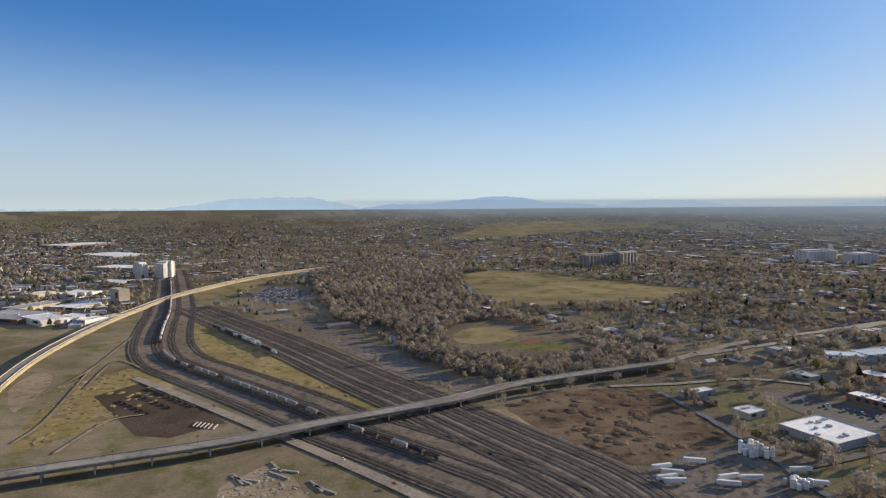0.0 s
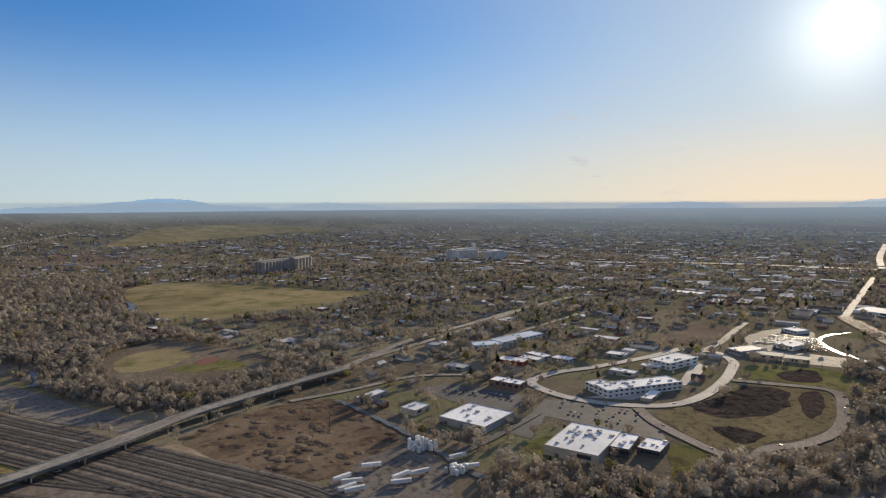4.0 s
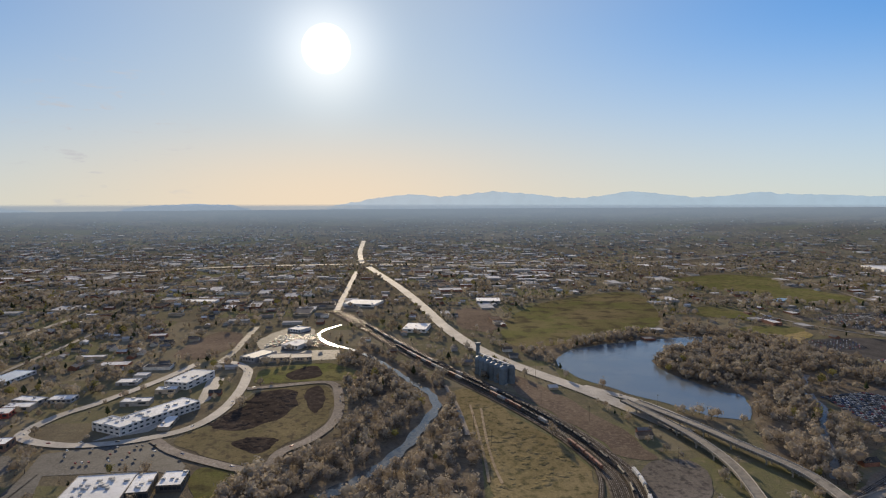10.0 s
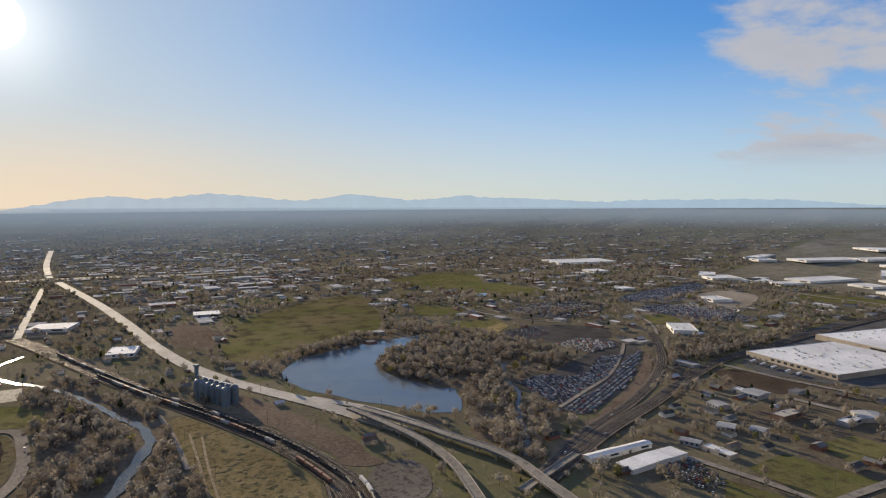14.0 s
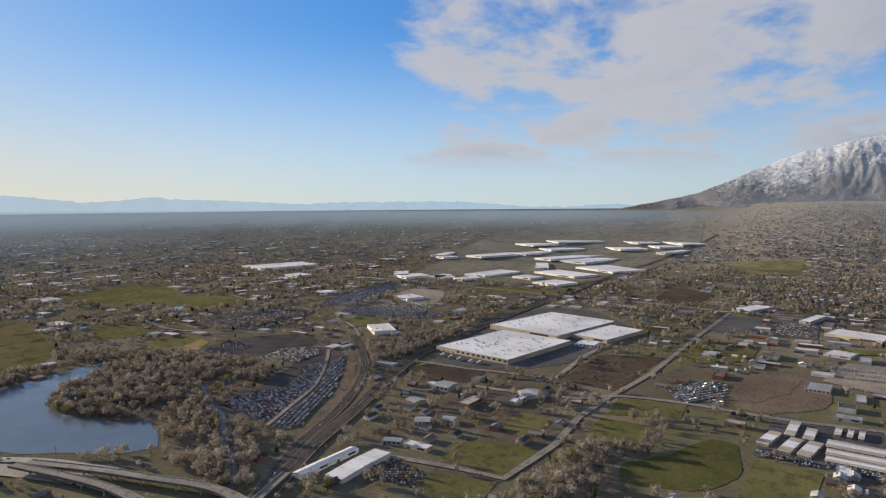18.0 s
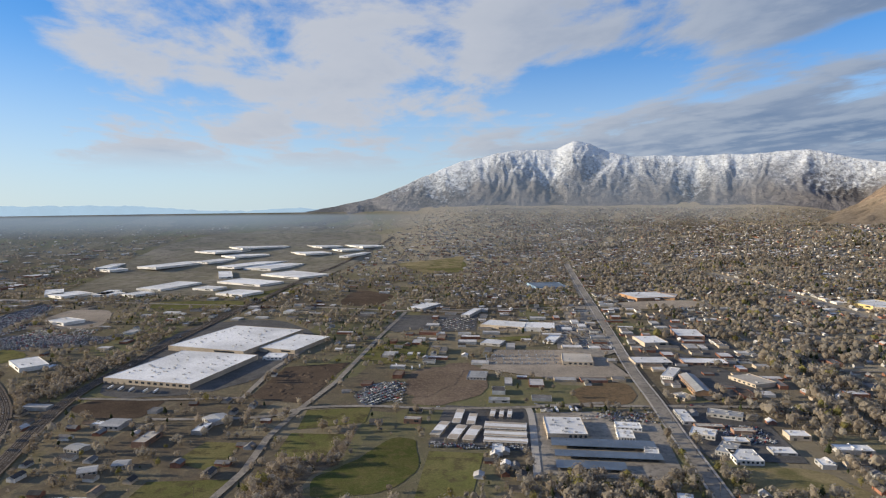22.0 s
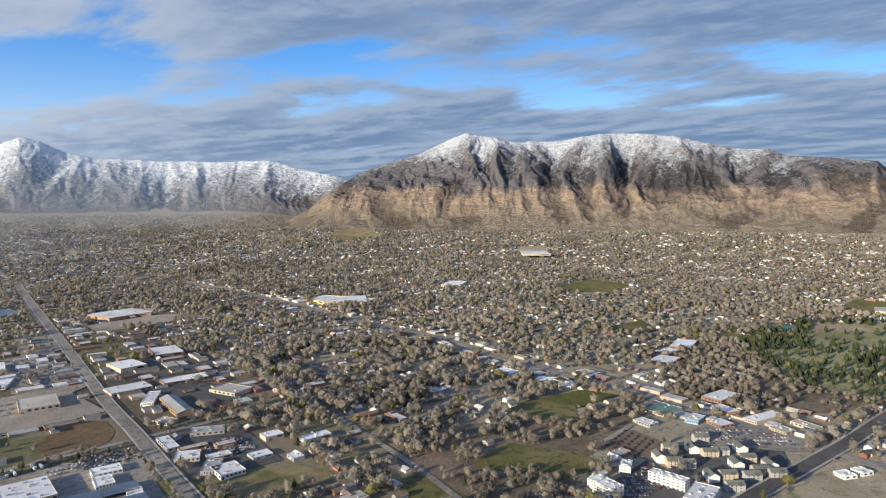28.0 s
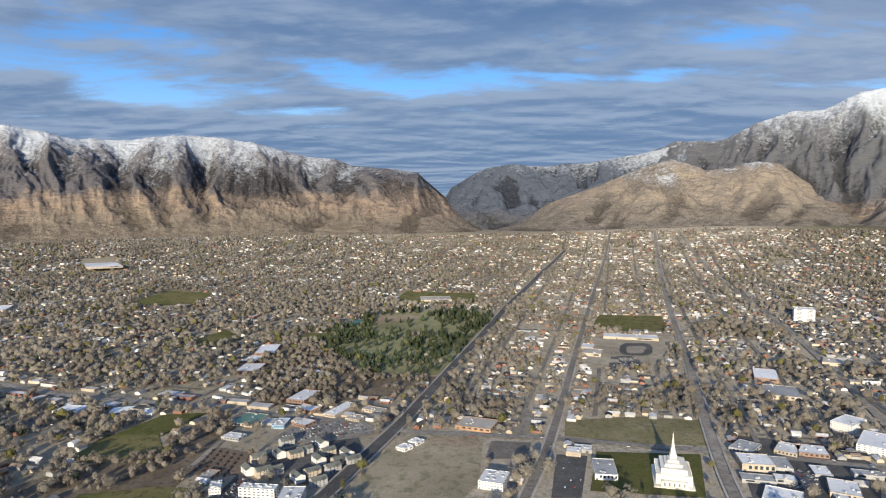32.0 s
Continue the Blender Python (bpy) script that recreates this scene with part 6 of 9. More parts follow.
for place, h, label, wall, roof in (
    ((845, 516, 19, 33, -77), 6, "blue-walled shop with white roof", WALL_BLUE, WHITE_ROOF),
    ((855, 483, 26, 26, -102), 6, "brick shop with white roof", WALL_BRICK, WHITE_ROOF),
    ((929, 458, 22, 67, -97), 6, "long white-roofed shop", WALL_TAN, WHITE_ROOF),
    ((847, 572, 37, 49, -89), 5, "shop with green metal roof", WALL_TAN, ROOF_GREEN),
    ((975, 550, 34, 61, -90), 7, "red-fronted hall with white roof", WALL_BRICK, WHITE_ROOF),
    ((921, 514, 36, 25, -103), 5, "red-fronted shop", WALL_ORANGE, WHITE_ROOF),
    ((1112, 747, 44, 62, -75), 6, "low school wing with white roof", WALL_BRICK, WHITE_ROOF),
    ((1261, 801, 44, 87, -68), 6, "low school wing with white roof", WALL_BRICK, WHITE_ROOF),
    ((1176, 783, 30, 52, -80), 6, "low school wing with white roof", WALL_BRICK, WHITE_ROOF),
    ((945, 406, 37, 18, -100), 5, "long tan motel wing", WALL_TAN, ROOF_TAN),
    ((900, 418, 25, 22, -99), 5, "tan motel wing", WALL_TAN, ROOF_TAN),
    ((777, 552, 29, 20, -92), 5, "white shop roofs by the car park", WALL_GREY, WHITE_ROOF),
):
    building(place, h, label, wall, roof, units=4, bays=6)
for place, h, label, wall, roof in (
    ((806, 880, 41, 33, -82), 5, "white-roofed shop", WALL_WHITE, WHITE_ROOF),
    ((825, 794, 36, 31, -62), 5, "blue-edged shop", WALL_BLUE, WHITE_ROOF),
    ((831, 749, 23, 25, -74), 5, "small white shop", WALL_WHITE, WHITE_ROOF),
    ((806, 38, 27, 49, -81), 8, "white chapel building with pale roof", WALL_WHITE, ROOF_GREY),
    ((876, -143, 39, 36, -84), 11, "pale three-storey office building", WALL_TAN, WHITE_ROOF),
    ((934, -140, 29, 39, -117), 7, "grey-roofed shop row", WALL_GREY, ROOF_GREY),
    ((945, -194, 27, 38, -110), 6, "white-roofed shop row", WALL_TAN, WHITE_ROOF),
    ((947, -223, 36, 34, -92), 6, "brick shop row", WALL_BRICK, WHITE_ROOF),
    ((826, -229, 32, 43, -99), 7, "white-roofed shop", WALL_TAN, WHITE_ROOF),
    ((786, -158, 39, 39, -105), 6, "white-roofed shop", WALL_WHITE, WHITE_ROOF),
    ((924, 230, 55, 44, -94), 6, "brick shops with orange front", WALL_ORANGE, ROOF_TAN),
    ((1614, 18, 128, 42, -88), 7, "long school building with pale tan roof", WALL_TAN, WHITE_ROOF),
):
    building(place, h, label, wall, roof, units=4, bays=6)
for place, h, label, wall, roof in (
    ((1432, 96, 42, 46, -92), 8, "tan brick school hall with flat roof", WALL_TAN, ROOF_TAN),
    ((1490, 110, 28, 44, -92), 6, "low tan school wing with pale roof", WALL_TAN, WHITE_ROOF),
    ((1339, -233, 42, 79, -96), 7, "white-roofed church", WALL_BRICK, WHITE_ROOF),
    ((1226, -239, 55, 68, -94), 7, "grey-roofed school", WALL_TAN, ROOF_GREY),
    ((1481, -387, 44, 50, -106), 6, "tan apartment block", WALL_TAN, ROOF_TAN),
    ((1996, 636, 100, 78, -68), 7, "long pale school hall", WALL_TAN, ROOF_TAN),
    ((2158, 2163, 126, 309, -39), 7, "large white school roof", WALL_TAN, WHITE_ROOF),
    ((1403, 1800, 71, 112, -51), 7, "white-roofed school", WALL_TAN, WHITE_ROOF),
    ((942, 1775, 193, 77, -63), 7, "store with yellow walls", WALL_YELLOW, WHITE_ROOF),
    ((379, 1957, 109, 99, -19), 8, "store with orange front", WALL_ORANGE, ROOF_GREY),
    ((807, 303, 16, 18, -113), 5, "small white garage", WALL_WHITE, WHITE_ROOF),
    ((832, 295, 16, 17, -107), 5, "small white garage", WALL_WHITE, WHITE_ROOF),
):
    building(place, h, label, wall, roof, units=4, bays=6)


ROOF_TOWN = material("grey_green_shingle", (0.13, 0.135, 0.12), (0.165, 0.17, 0.15), 0.3, 0.85)


def townhouse(x, y, angle, k):
    base = thing("townhouse", x, y, angle, "cream three-storey townhouse with grey-green gable roof", "townhouse", "townhouses beside the wide street")
    wall = (WALL_WHITE, WALL_TAN, WALL_GREY)[k % 3]
    part("shell", house_walls_bm(19, 12, 8.5, 3.2), wall, base)
    part("roof", prism_bm(19, 12, 8.5, 3.2), ROOF_TOWN, base)
    part("porch_roof", prism_bm(5, 5, 8.3, 2.2, 0.3), ROOF_DARK, base).location = (4, -4, 0)
    for side in (-1, 1):
        for fl in range(3):
            for b in range(3):
                cx = -5.6 + 5.0 * b
                y0, y1 = sorted((side * 5.95, side * 6.06))
                part("window", box_bm(cx - 0.7, cx + 0.7, y0, y1, 1.0 + 2.7 * fl, 2.5 + 2.7 * fl), GLASS, base)
    part("door", box_bm(5.8, 7.0, -6.1, -5.95, 0, 2.2), WALL_DARK, base)


for k, (x, y) in enumerate([(678, 462), (678, 441), (685, 429), (735, 453), (739, 431), (755, 426), (676, 392), (694, 382), (672, 362), (732, 393), (759, 394), (713, 364), (761, 367), (736, 366), (776, 466), (784, 416), (713, 470), (743, 350)]):
    PARCELS.append([(x - 12, y - 12), (x + 12, y - 12), (x + 12, y + 12), (x - 12, y + 12)])
    townhouse(x, y, 2 + (90 if k % 3 == 0 else 0) - 38, k)
area("car_park", [(590, 458), (674, 472), (646, 415), (635, 366), (510, 388)], ASPHALT, "dark asphalt car park of the apartments", smooth_edge=False)
area("car_park", [(738, 475), (843, 394), (781, 351), (678, 346), (662, 403)], ASPHALT, "asphalt lanes between townhouses", smooth_edge=False)
area("car_park", [(775, 498), (896, 493), (897, 405), (858, 359), (824, 385), (791, 434)], OLD_ROAD, "worn car park of the shops", smooth_edge=False)


# -- the white church with a spire --
def spire_church(x, y, angle):
    base = thing("church", x, y, angle, "large white stepped church with tall pointed spire", "church")
    PARCELS.append([(x - 40, y - 40), (x + 40, y - 40), (x + 40, y + 40), (x - 40, y + 40)])
    stone = material("white_stone", (0.80, 0.745, 0.625), (0.84, 0.785, 0.665), 0.1, 0.6, (0.73, 0.68, 0.57), 0.5)
    for name, w, d, z0, z1 in (("plinth", 68, 46, -1, 1.5), ("wing", 64, 30, 1.5, 8), ("lower_storey", 50, 40, 1.5, 13), ("upper_storey", 42, 30, 13, 18.8), ("attic", 28, 20, 18.8, 22), ("parapet", 17, 13, 22, 25), ("tower_base", 8, 8, 25, 31), ("tower", 5.2, 5.2, 31, 36.5)):
        bm = box_bm(-w / 2, w / 2, -d / 2, d / 2, z0, z1)
        bmesh.ops.bevel(bm, geom=bm.edges[:], offset=0.25, segments=1, affect="EDGES")
        part(name, bm, stone, base)
    part("spire", cyl_bm(2.1, 36.5, 56, 8, 0.10), stone, base)
    part("finial", cyl_bm(0.22, 56, 58.2, 6, 0.1), STEEL, base)
    for side in (-1, 1):
        for i in range(9):
            cx = -22 + 5.5 * i
            y0, y1 = sorted((side * 20, side * 20.3))
            q0, q1 = sorted((side * 20, side * 20.6))
            part("pilaster", box_bm(cx - 2.0, cx - 1.3, q0, q1, 1.6, 13.4), stone, base)
            part("window", box_bm(cx - 0.7, cx + 0.7, y0, y1, 4, 9), GLASS, base)
        for i in range(6):
            cx = -16 + 6.4 * i
            y0, y1 = sorted((side * 15, side * 15.25))
            part("window", box_bm(cx - 0.7, cx + 0.7, y0, y1, 14.0, 17.6), GLASS, base)
        for i in range(5):
            cy = -11 + 5.5 * i
            x0, x1 = sorted((side * 32, side * 32.25))
            part("window", box_bm(x0, x1, cy - 0.7, cy + 0.7, 2.6, 6.6), GLASS, base)


spire_church(813, -42, 2)


# -- grain elevators, silos, tanks --
def elevator(place, h, label, n, wall, head=0.0):
    x, y, w, d, angle = place
    base = thing("grain_elevator", x, y, angle, label, "grain elevator")
    r = w / n / 2
    rows = max(1, round(d / (2 * r)))
    for i in range(n):
        for j in range(rows):
            part("silo", cyl_bm(r * 1.02, -1, h, 14, x=-w / 2 + r * (2 * i + 1), y=-d / 2 + d * (j + 0.5) / rows), wall, base)
    part("gallery", box_bm(-w / 2, w / 2, -d / 4, d / 4, h, h + 4), wall, base)
    if head:
        part("headhouse", box_bm(w / 2 - 4, w / 2 + 8, -6, 6, -1, h + head), wall, base)
        part("headhouse_roof", box_bm(w / 2 - 4.5, w / 2 + 8.5, -6.5, 6.5, h + head, h + head + 0.6), ROOF_GREY, base)
    return base


OLD_CONCRETE = material("weathered_concrete", (0.30, 0.27, 0.24), (0.36, 0.33, 0.29), 0.05, 0.9, (0.24, 0.22, 0.20), 0.3)
PALE_CONCRETE = material("pale_concrete", (0.56, 0.54, 0.51), (0.62, 0.60, 0.57), 0.05, 0.85, (0.50, 0.48, 0.46), 0.3)
elevator((-1314, -1677, 155, 45, -170), 35, "dark weathered grain elevator with rows of silos", 10, OLD_CONCRETE, 8)
elevator((-1420, -1679, 102, 33, -161), 38, "dark weathered grain elevator block", 5, OLD_CONCRETE)
elevator((-2069, -1475, 138, 59, 176), 36, "pale grain elevator with tall headhouse", 9, PALE_CONCRETE, 20)
elevator((-2119, -1353, 52, 94, 80), 32, "pale grain elevator block", 4, PALE_CONCRETE)
elevator((32, -1935, 20, 48, -152), 40, "pale flour mill silos beside tracks", 3, PALE_CONCRETE)
elevator((-30, -1930, 25, 70, 153), 41, "tall pale flour mill silos beside tracks", 4, PALE_CONCRETE, 4)
building((64, -1467, 41, 22, 115), 29, "tan windowless mill tower", WALL_TAN, ROOF_TAN, floors=1, units=2, bays=2, name="mill_tower", category="mill")


def metal_bins(pts):
    steel = material("blue_grey_bin", (0.13, 0.17, 0.20), (0.16, 0.20, 0.23), 0.2, 0.6, metal=0.2)
    (x0, y0), (x1, y1) = pts
    a = math.degrees(math.atan2(y1 - y0, x1 - x0))
    base = thing("grain_bins", (x0 + x1) / 2, (y0 + y1) / 2, a, "row of dark blue-grey metal grain bins with a tall leg tower", "grain bins")
    ln = math.hypot(x1 - x0, y1 - y0)
    for i in range(6):
        bx = -ln / 2 + ln * (i + 0.5) / 6
        for sy in (-1, 1):
            b = part("bin", cyl_bm(ln / 12.5, -1, 21, 16, dome=4, x=bx, y=sy * ln / 12), steel, base)
    part("catwalk", box_bm(-ln / 2 - 5, ln / 2, -1, 1, 26, 27.2), STEEL, base)
    part("leg_tower", box_bm(-ln / 2 - 8, -ln / 2 - 4.5, -2, 2, -1, 38), steel, base)
    part("head_box", box_bm(-ln / 2 - 9, -ln / 2 - 3, -3, 3, 38, 41), steel, base)


metal_bins([(-889, 122), (-823, 152)])


def tank(x, y, r, h, upright=True):
    base = thing("storage_tank", x, y, 0, "white cylindrical storage tank in a yard", "tank", "white tanks in the truck yard")
    white = material("tank_white", (0.68, 0.67, 0.64), (0.74, 0.73, 0.70), 0.2, 0.5, spread=0.15)
    part("shell", cyl_bm(r, 0.8, h, 14, dome=r * 0.35), white, base)
    for k in range(4):
        a = k * math.pi / 2 + 0.4
        part("leg", box_bm(r * 0.8 * math.cos(a) - 0.12, r * 0.8 * math.cos(a) + 0.12, r * 0.8 * math.sin(a) - 0.12, r * 0.8 * math.sin(a) + 0.12, -0.3, 0.9), STEEL, base)


rt = random.Random(4)
(tx, ty), (sx, sy) = [(-428, -349), (-407, -297)]
for i in range(14):
    tank(tx + (i % 4 - 1.5) * 5.2 + rt.uniform(-1, 1), ty + (i // 4 - 1.5) * 5.2 + rt.uniform(-1, 1), rt.uniform(1.5, 2.1), rt.uniform(5, 11))
for i in range(9):
    tank(sx + (i % 3 - 1) * 5 + rt.uniform(-1, 1), sy + (i // 3 - 1) * 5 + rt.uniform(-1, 1), rt.uniform(1.6, 2.2), rt.uniform(4, 7))


# -- bridges --
def viaduct(pts, width, z, label, pier_gap=34, wall=0.9, deck_mat=None, curved=True, solid=False):
    line = dense(curve_through(pts, False, 6) if curved else pts, 20)
    LINES.append((line, width / 2 + 2))
    mx, my = line[len(line) // 2]
    base = new("bridge")
    tagged(base, label, "bridge")
    v, f = [], []
    for side_l, side_r in zip(offset_line(line, width / 2), offset_line(line, -width / 2)):
        v += [(*side_l, z), (*side_r, z), (*side_r, z - 1.8), (*side_l, z - 1.8)]
    for i in range(len(line) - 1):
        o = 4 * i
        f += [(o, o + 1, o + 5, o + 4), (o + 1, o + 2, o + 6, o + 5), (o + 2, o + 3, o + 7, o + 6), (o + 3, o, o + 4, o + 7)]
    n = len(v)
    f += [(0, 3, 2, 1), (n - 4, n - 3, n - 2, n - 1)]
    mesh_object("deck", v, f, deck_mat or OLD_ROAD, base)
    for side in (1, -1):
        a, b = offset_line(line, side * width / 2), offset_line(line, side * (width / 2 - 0.4))
        v, f = [], []
        for p, q in zip(a, b):
            v += [(*p, z - 1.9), (*p, z + wall), (*q, z + wall), (*q, z + 0.01)]
        for i in range(len(line) - 1):
            o = 4 * i
            f += [(o, o + 1, o + 5, o + 4), (o + 1, o + 2, o + 6, o + 5), (o + 2, o + 3, o + 7, o + 6)]
        mesh_object("parapet", v, f, CONCRETE, base)
    if solid:
        for side in (1, -1):
            a = offset_line(line, side * (width / 2 - 0.3))
            v, f = [], []
            for p in a:
                v += [(*p, -0.5), (*p, z - 1.7)]
            f = [(2 * i, 2 * i + 2, 2 * i + 3, 2 * i + 1) for i in range(len(a) - 1)]
            mesh_object("retaining_wall", v, f, material("tan_retaining_wall", (0.36, 0.305, 0.205), (0.32, 0.27, 0.19), 0.08, 0.85, (0.28, 0.235, 0.165), 0.4), base)
        return base
    run = 0.0
    for i in range(1, len(line)):
        run += math.dist(line[i - 1], line[i])
        if run > pier_gap:
            run = 0.0
            (x0, y0), (x1, y1) = line[i - 1], line[i]
            ang = math.atan2(y1 - y0, x1 - x0) + math.pi / 2
            for k in (-0.3, 0.3):
                ob = part("pier", cyl_bm(0.75, ground_z(x1, y1) - 1, z - 2.9, 10), CONCRETE, base)
                ob.location = (x1 + math.cos(ang) * width * k, y1 + math.sin(ang) * width * k, 0)
            cap = part("pier_cap", box_bm(-width * 0.45, width * 0.45, -0.8, 0.8, z - 3.0, z - 1.75), CONCRETE, base)
            cap.matrix_basis = pose(x1, y1, 0, 0, 0, math.degrees(ang))
    return base


viaduct([(194, -529), (103, -532), (32, -533), (-50, -534), (-133, -545), (-252, -557), (-348, -578), (-467, -583), (-568, -583)], 15, 9, "long concrete road bridge on piers over the rail yard")
viaduct([(158, -738), (157, -833), (137, -982), (86, -1175), (28, -1332), (-56, -1514), (-247, -1777), (-421, -1909), (-546, -1986)], 12, 6, "curving road on tan retaining walls", deck_mat=OLD_ROAD, solid=True)
viaduct([(-28, -2231), (-98, -2218), (-226, -2291), (-320, -2293)], 11, 7, "far road bridge over the tracks")
viaduct([(-723, 269), (-658, 285), (-593, 297), (-532, 298), (-478, 288), (-421, 272)], 10, 8, "curving concrete ramp bridge over the railway", deck_mat=OLD_ROAD, pier_gap=26)
viaduct([(-718, 281), (-640, 312), (-587, 329), (-509, 352), (-438, 348), (-391, 344)], 11, 8, "concrete highway bridge over the railway", deck_mat=OLD_ROAD, pier_gap=28)
viaduct([(-446, 325), (-465, 369), (-486, 419)], 9, 5, "short railway bridge over a channel", pier_gap=15)


# -- trains --
def railcar_kinds():
    kinds = []
    tones = {"hopper": ((0.34, 0.33, 0.31), (0.42, 0.41, 0.39)), "boxcar": ((0.22, 0.10, 0.07), (0.27, 0.13, 0.09)), "tank_car": ((0.035, 0.035, 0.036), (0.05, 0.05, 0.05)), "white_hopper": ((0.58, 0.57, 0.54), (0.66, 0.65, 0.62)), "gondola": ((0.11, 0.09, 0.08), (0.14, 0.115, 0.10))}
    for kind, (a, b) in tones.items():
        m = material("railcar_" + kind, a, b, 0.3, 0.7, tuple(v * 0.7 for v in a), 1.0)
        base = thing("railcar", 0, 0, 0, {"hopper": "grey covered hopper railcar on the track", "boxcar": "rust-red boxcar on the track", "tank_car": "black tank car on the track", "white_hopper": "white covered hopper railcar on the track", "gondola": "dark open gondola railcar on the track"}[kind], "railcar", "railcars of the parked trains", z=0)
        if kind == "tank_car":
            bm = cyl_bm(1.5, -7.6, 7.6, 14)
            bmesh.ops.rotate(bm, verts=bm.verts, matrix=Matrix.Rotation(math.pi / 2, 3, "Y"))
            bmesh.ops.translate(bm, verts=bm.verts, vec=(0, 0, 2.9))
            part("tank", bm, m, base)
            part("dome", cyl_bm(0.6, 4.2, 5.0, 10), m, base)
        elif kind == "gondola":
            bm = ring_bm(16, 3, 0.15, 1.2, 3.2)
            part("body", bm, m, base)
            part("load", box_bm(-7.8, 7.8, -1.35, 1.35, 1.2, 2.7), BALLAST, base)
        else:
            bm = box_bm(-8, 8, -1.5, 1.5, 1.3, 4.5)
            bmesh.ops.bevel(bm, geom=bm.edges[:], offset=0.3, segments=2, affect="EDGES")
            part("body", bm, m, base)
            if "hopper" in kind:
                part("hatch_cover", box_bm(-6.4, 6.4, -0.4, 0.4, 4.45, 4.75), m, base)
            else:
                part("sliding_door", box_bm(-1.6, 1.6, -1.58, 1.58, 1.5, 4.2), WALL_DARK, base)
        part("underframe", box_bm(-8.3, 8.3, -0.9, 0.9, 0.9, 1.35), WALL_DARK, base)
        for tx in (-6, 6):
            part("bogie", box_bm(tx - 1.3, tx + 1.3, -1.2, 1.2, 0.05, 0.95), WALL_DARK, base)
        kinds.append(base)
    return kinds


RAILCARS = railcar_kinds()
rcar = random.Random(8)
FIRST = [True] * len(RAILCARS)


def train(line, s0, s1, mix):
    """Railcars coupled along a line from s0 to s1 of its length."""
    seg = [math.dist(a, b) for a, b in zip(line, line[1:])]
    total = sum(seg)
    s = s0 * total
    while s < s1 * total:
        run = 0.0
        for (a, b), d in zip(zip(line, line[1:]), seg):
            if run + d >= s:
                k = (s - run) / d
                x, y = a[0] + (b[0] - a[0]) * k, a[1] + (b[1] - a[1]) * k
                ang = math.degrees(math.atan2(b[1] - a[1], b[0] - a[0]))
                i = rcar.choice(mix)
                z = ground_z(x, y) + 1.38
                if FIRST[i]:
                    FIRST[i] = False
                    RAILCARS[i].matrix_basis = pose(x, y, z, 0, 0, ang)
                else:
                    copy_thing(RAILCARS[i], pose(x, y, z, 0, 0, ang))
                break
            run += d
        s += 17.6


train(main, 0.08, 0.36, [0, 4, 2, 0, 0])
train(main, 0.40, 0.86, [3, 0, 3, 0, 3, 1])
train(offset_line(yard, 40), 0.55, 0.78, [0, 3, 2])
train(offset_line(yard, 34), 0.62, 0.74, [3, 0])
train(offset_line(west_line, 2), 0.02, 0.80, [2, 2, 2, 4, 0])
train(offset_line(west_line, 12), 0.22, 0.62, [0, 2, 1])
train(offset_line(west_line, 17), 0.10, 0.16, [1, 3])
train(offset_line(west_line, -9), 0.0, 0.10, [3, 2])
for i, unused in enumerate(FIRST):
    if unused:
        RAILCARS[i].matrix_basis = pose(*TRACKS[0][4], 1.38)


# -- road vehicles --
def vehicle_kinds():
    out = []
    for tone, rgb in (("white", (0.66, 0.66, 0.65)), ("silver", (0.38, 0.39, 0.40)), ("black", (0.03, 0.03, 0.032)), ("blue", (0.06, 0.10, 0.22)), ("red", (0.30, 0.04, 0.035)), ("grey", (0.16, 0.165, 0.17))):
        paint = material("car_paint_" + tone, rgb, tuple(v * 1.08 for v in rgb), 1.0, 0.5)
        base = thing("car", 0, 0, 0, tone + " parked car with dark windows", "car", "parked cars", z=0)
        bm = box_bm(-2.25, 2.25, -0.9, 0.9, 0.35, 0.95)
        bmesh.ops.bevel(bm, geom=bm.edges[:], offset=0.15, segments=1, affect="EDGES")
        part("body", bm, paint, base)
        bm = bmesh.new()
        lo = [bm.verts.new(p) for p in ((-1.7, -0.8, 0.95), (1.1, -0.8, 0.95), (1.1, 0.8, 0.95), (-1.7, 0.8, 0.95))]
        hi = [bm.verts.new(p) for p in ((-1.2, -0.65, 1.45), (0.5, -0.65, 1.45), (0.5, 0.65, 1.45), (-1.2, 0.65, 1.45))]
        for i in range(4):
            bm.faces.new((lo[i], lo[(i + 1) % 4], hi[(i + 1) % 4], hi[i]))
        bm.faces.new(hi)
        part("glazed_cabin", bm, GLASS, base)
        part("roof", box_bm(-1.2, 0.5, -0.66, 0.66, 1.45, 1.5), paint, base)
        out.append(base)
    return out


CARS = vehicle_kinds()
CAR_USED = [False] * len(CARS)
car_count = [0]


def put_car(x, y, angle, z=None):
    i = rcar.choice((0, 0, 1, 1, 2, 3, 4, 5))
    m = pose(x, y, (ground_z(x, y) + 1.0 if z is None else z), 0, 0, angle)
    car_count[0] += 1
    if not CAR_USED[i]:
        CAR_USED[i] = True
        CARS[i].matrix_basis = m
    else:
        copy_thing(CARS[i], m)


def car_rows(corners, n, m, share):
    """Parked cars in rows over a lot, given by three corners."""
    (x0, y0), (x1, y1), (x2, y2) = corners
    ang = math.degrees(math.atan2(y2 - y1, x2 - x1))
    for i in range(n):
        for j in range(m):
            if rcar.random() < share:
                u, v = (i + 0.5) / n, (j + 0.5) / m
                put_car(x0 + (x1 - x0) * u + (x2 - x1) * v, y0 + (y1 - y0) * u + (y2 - y1) * v, ang + rcar.uniform(-4, 4))


car_rows([(-588, -292), (-597, -202), (-645, -236)], 16, 3, 0.5)
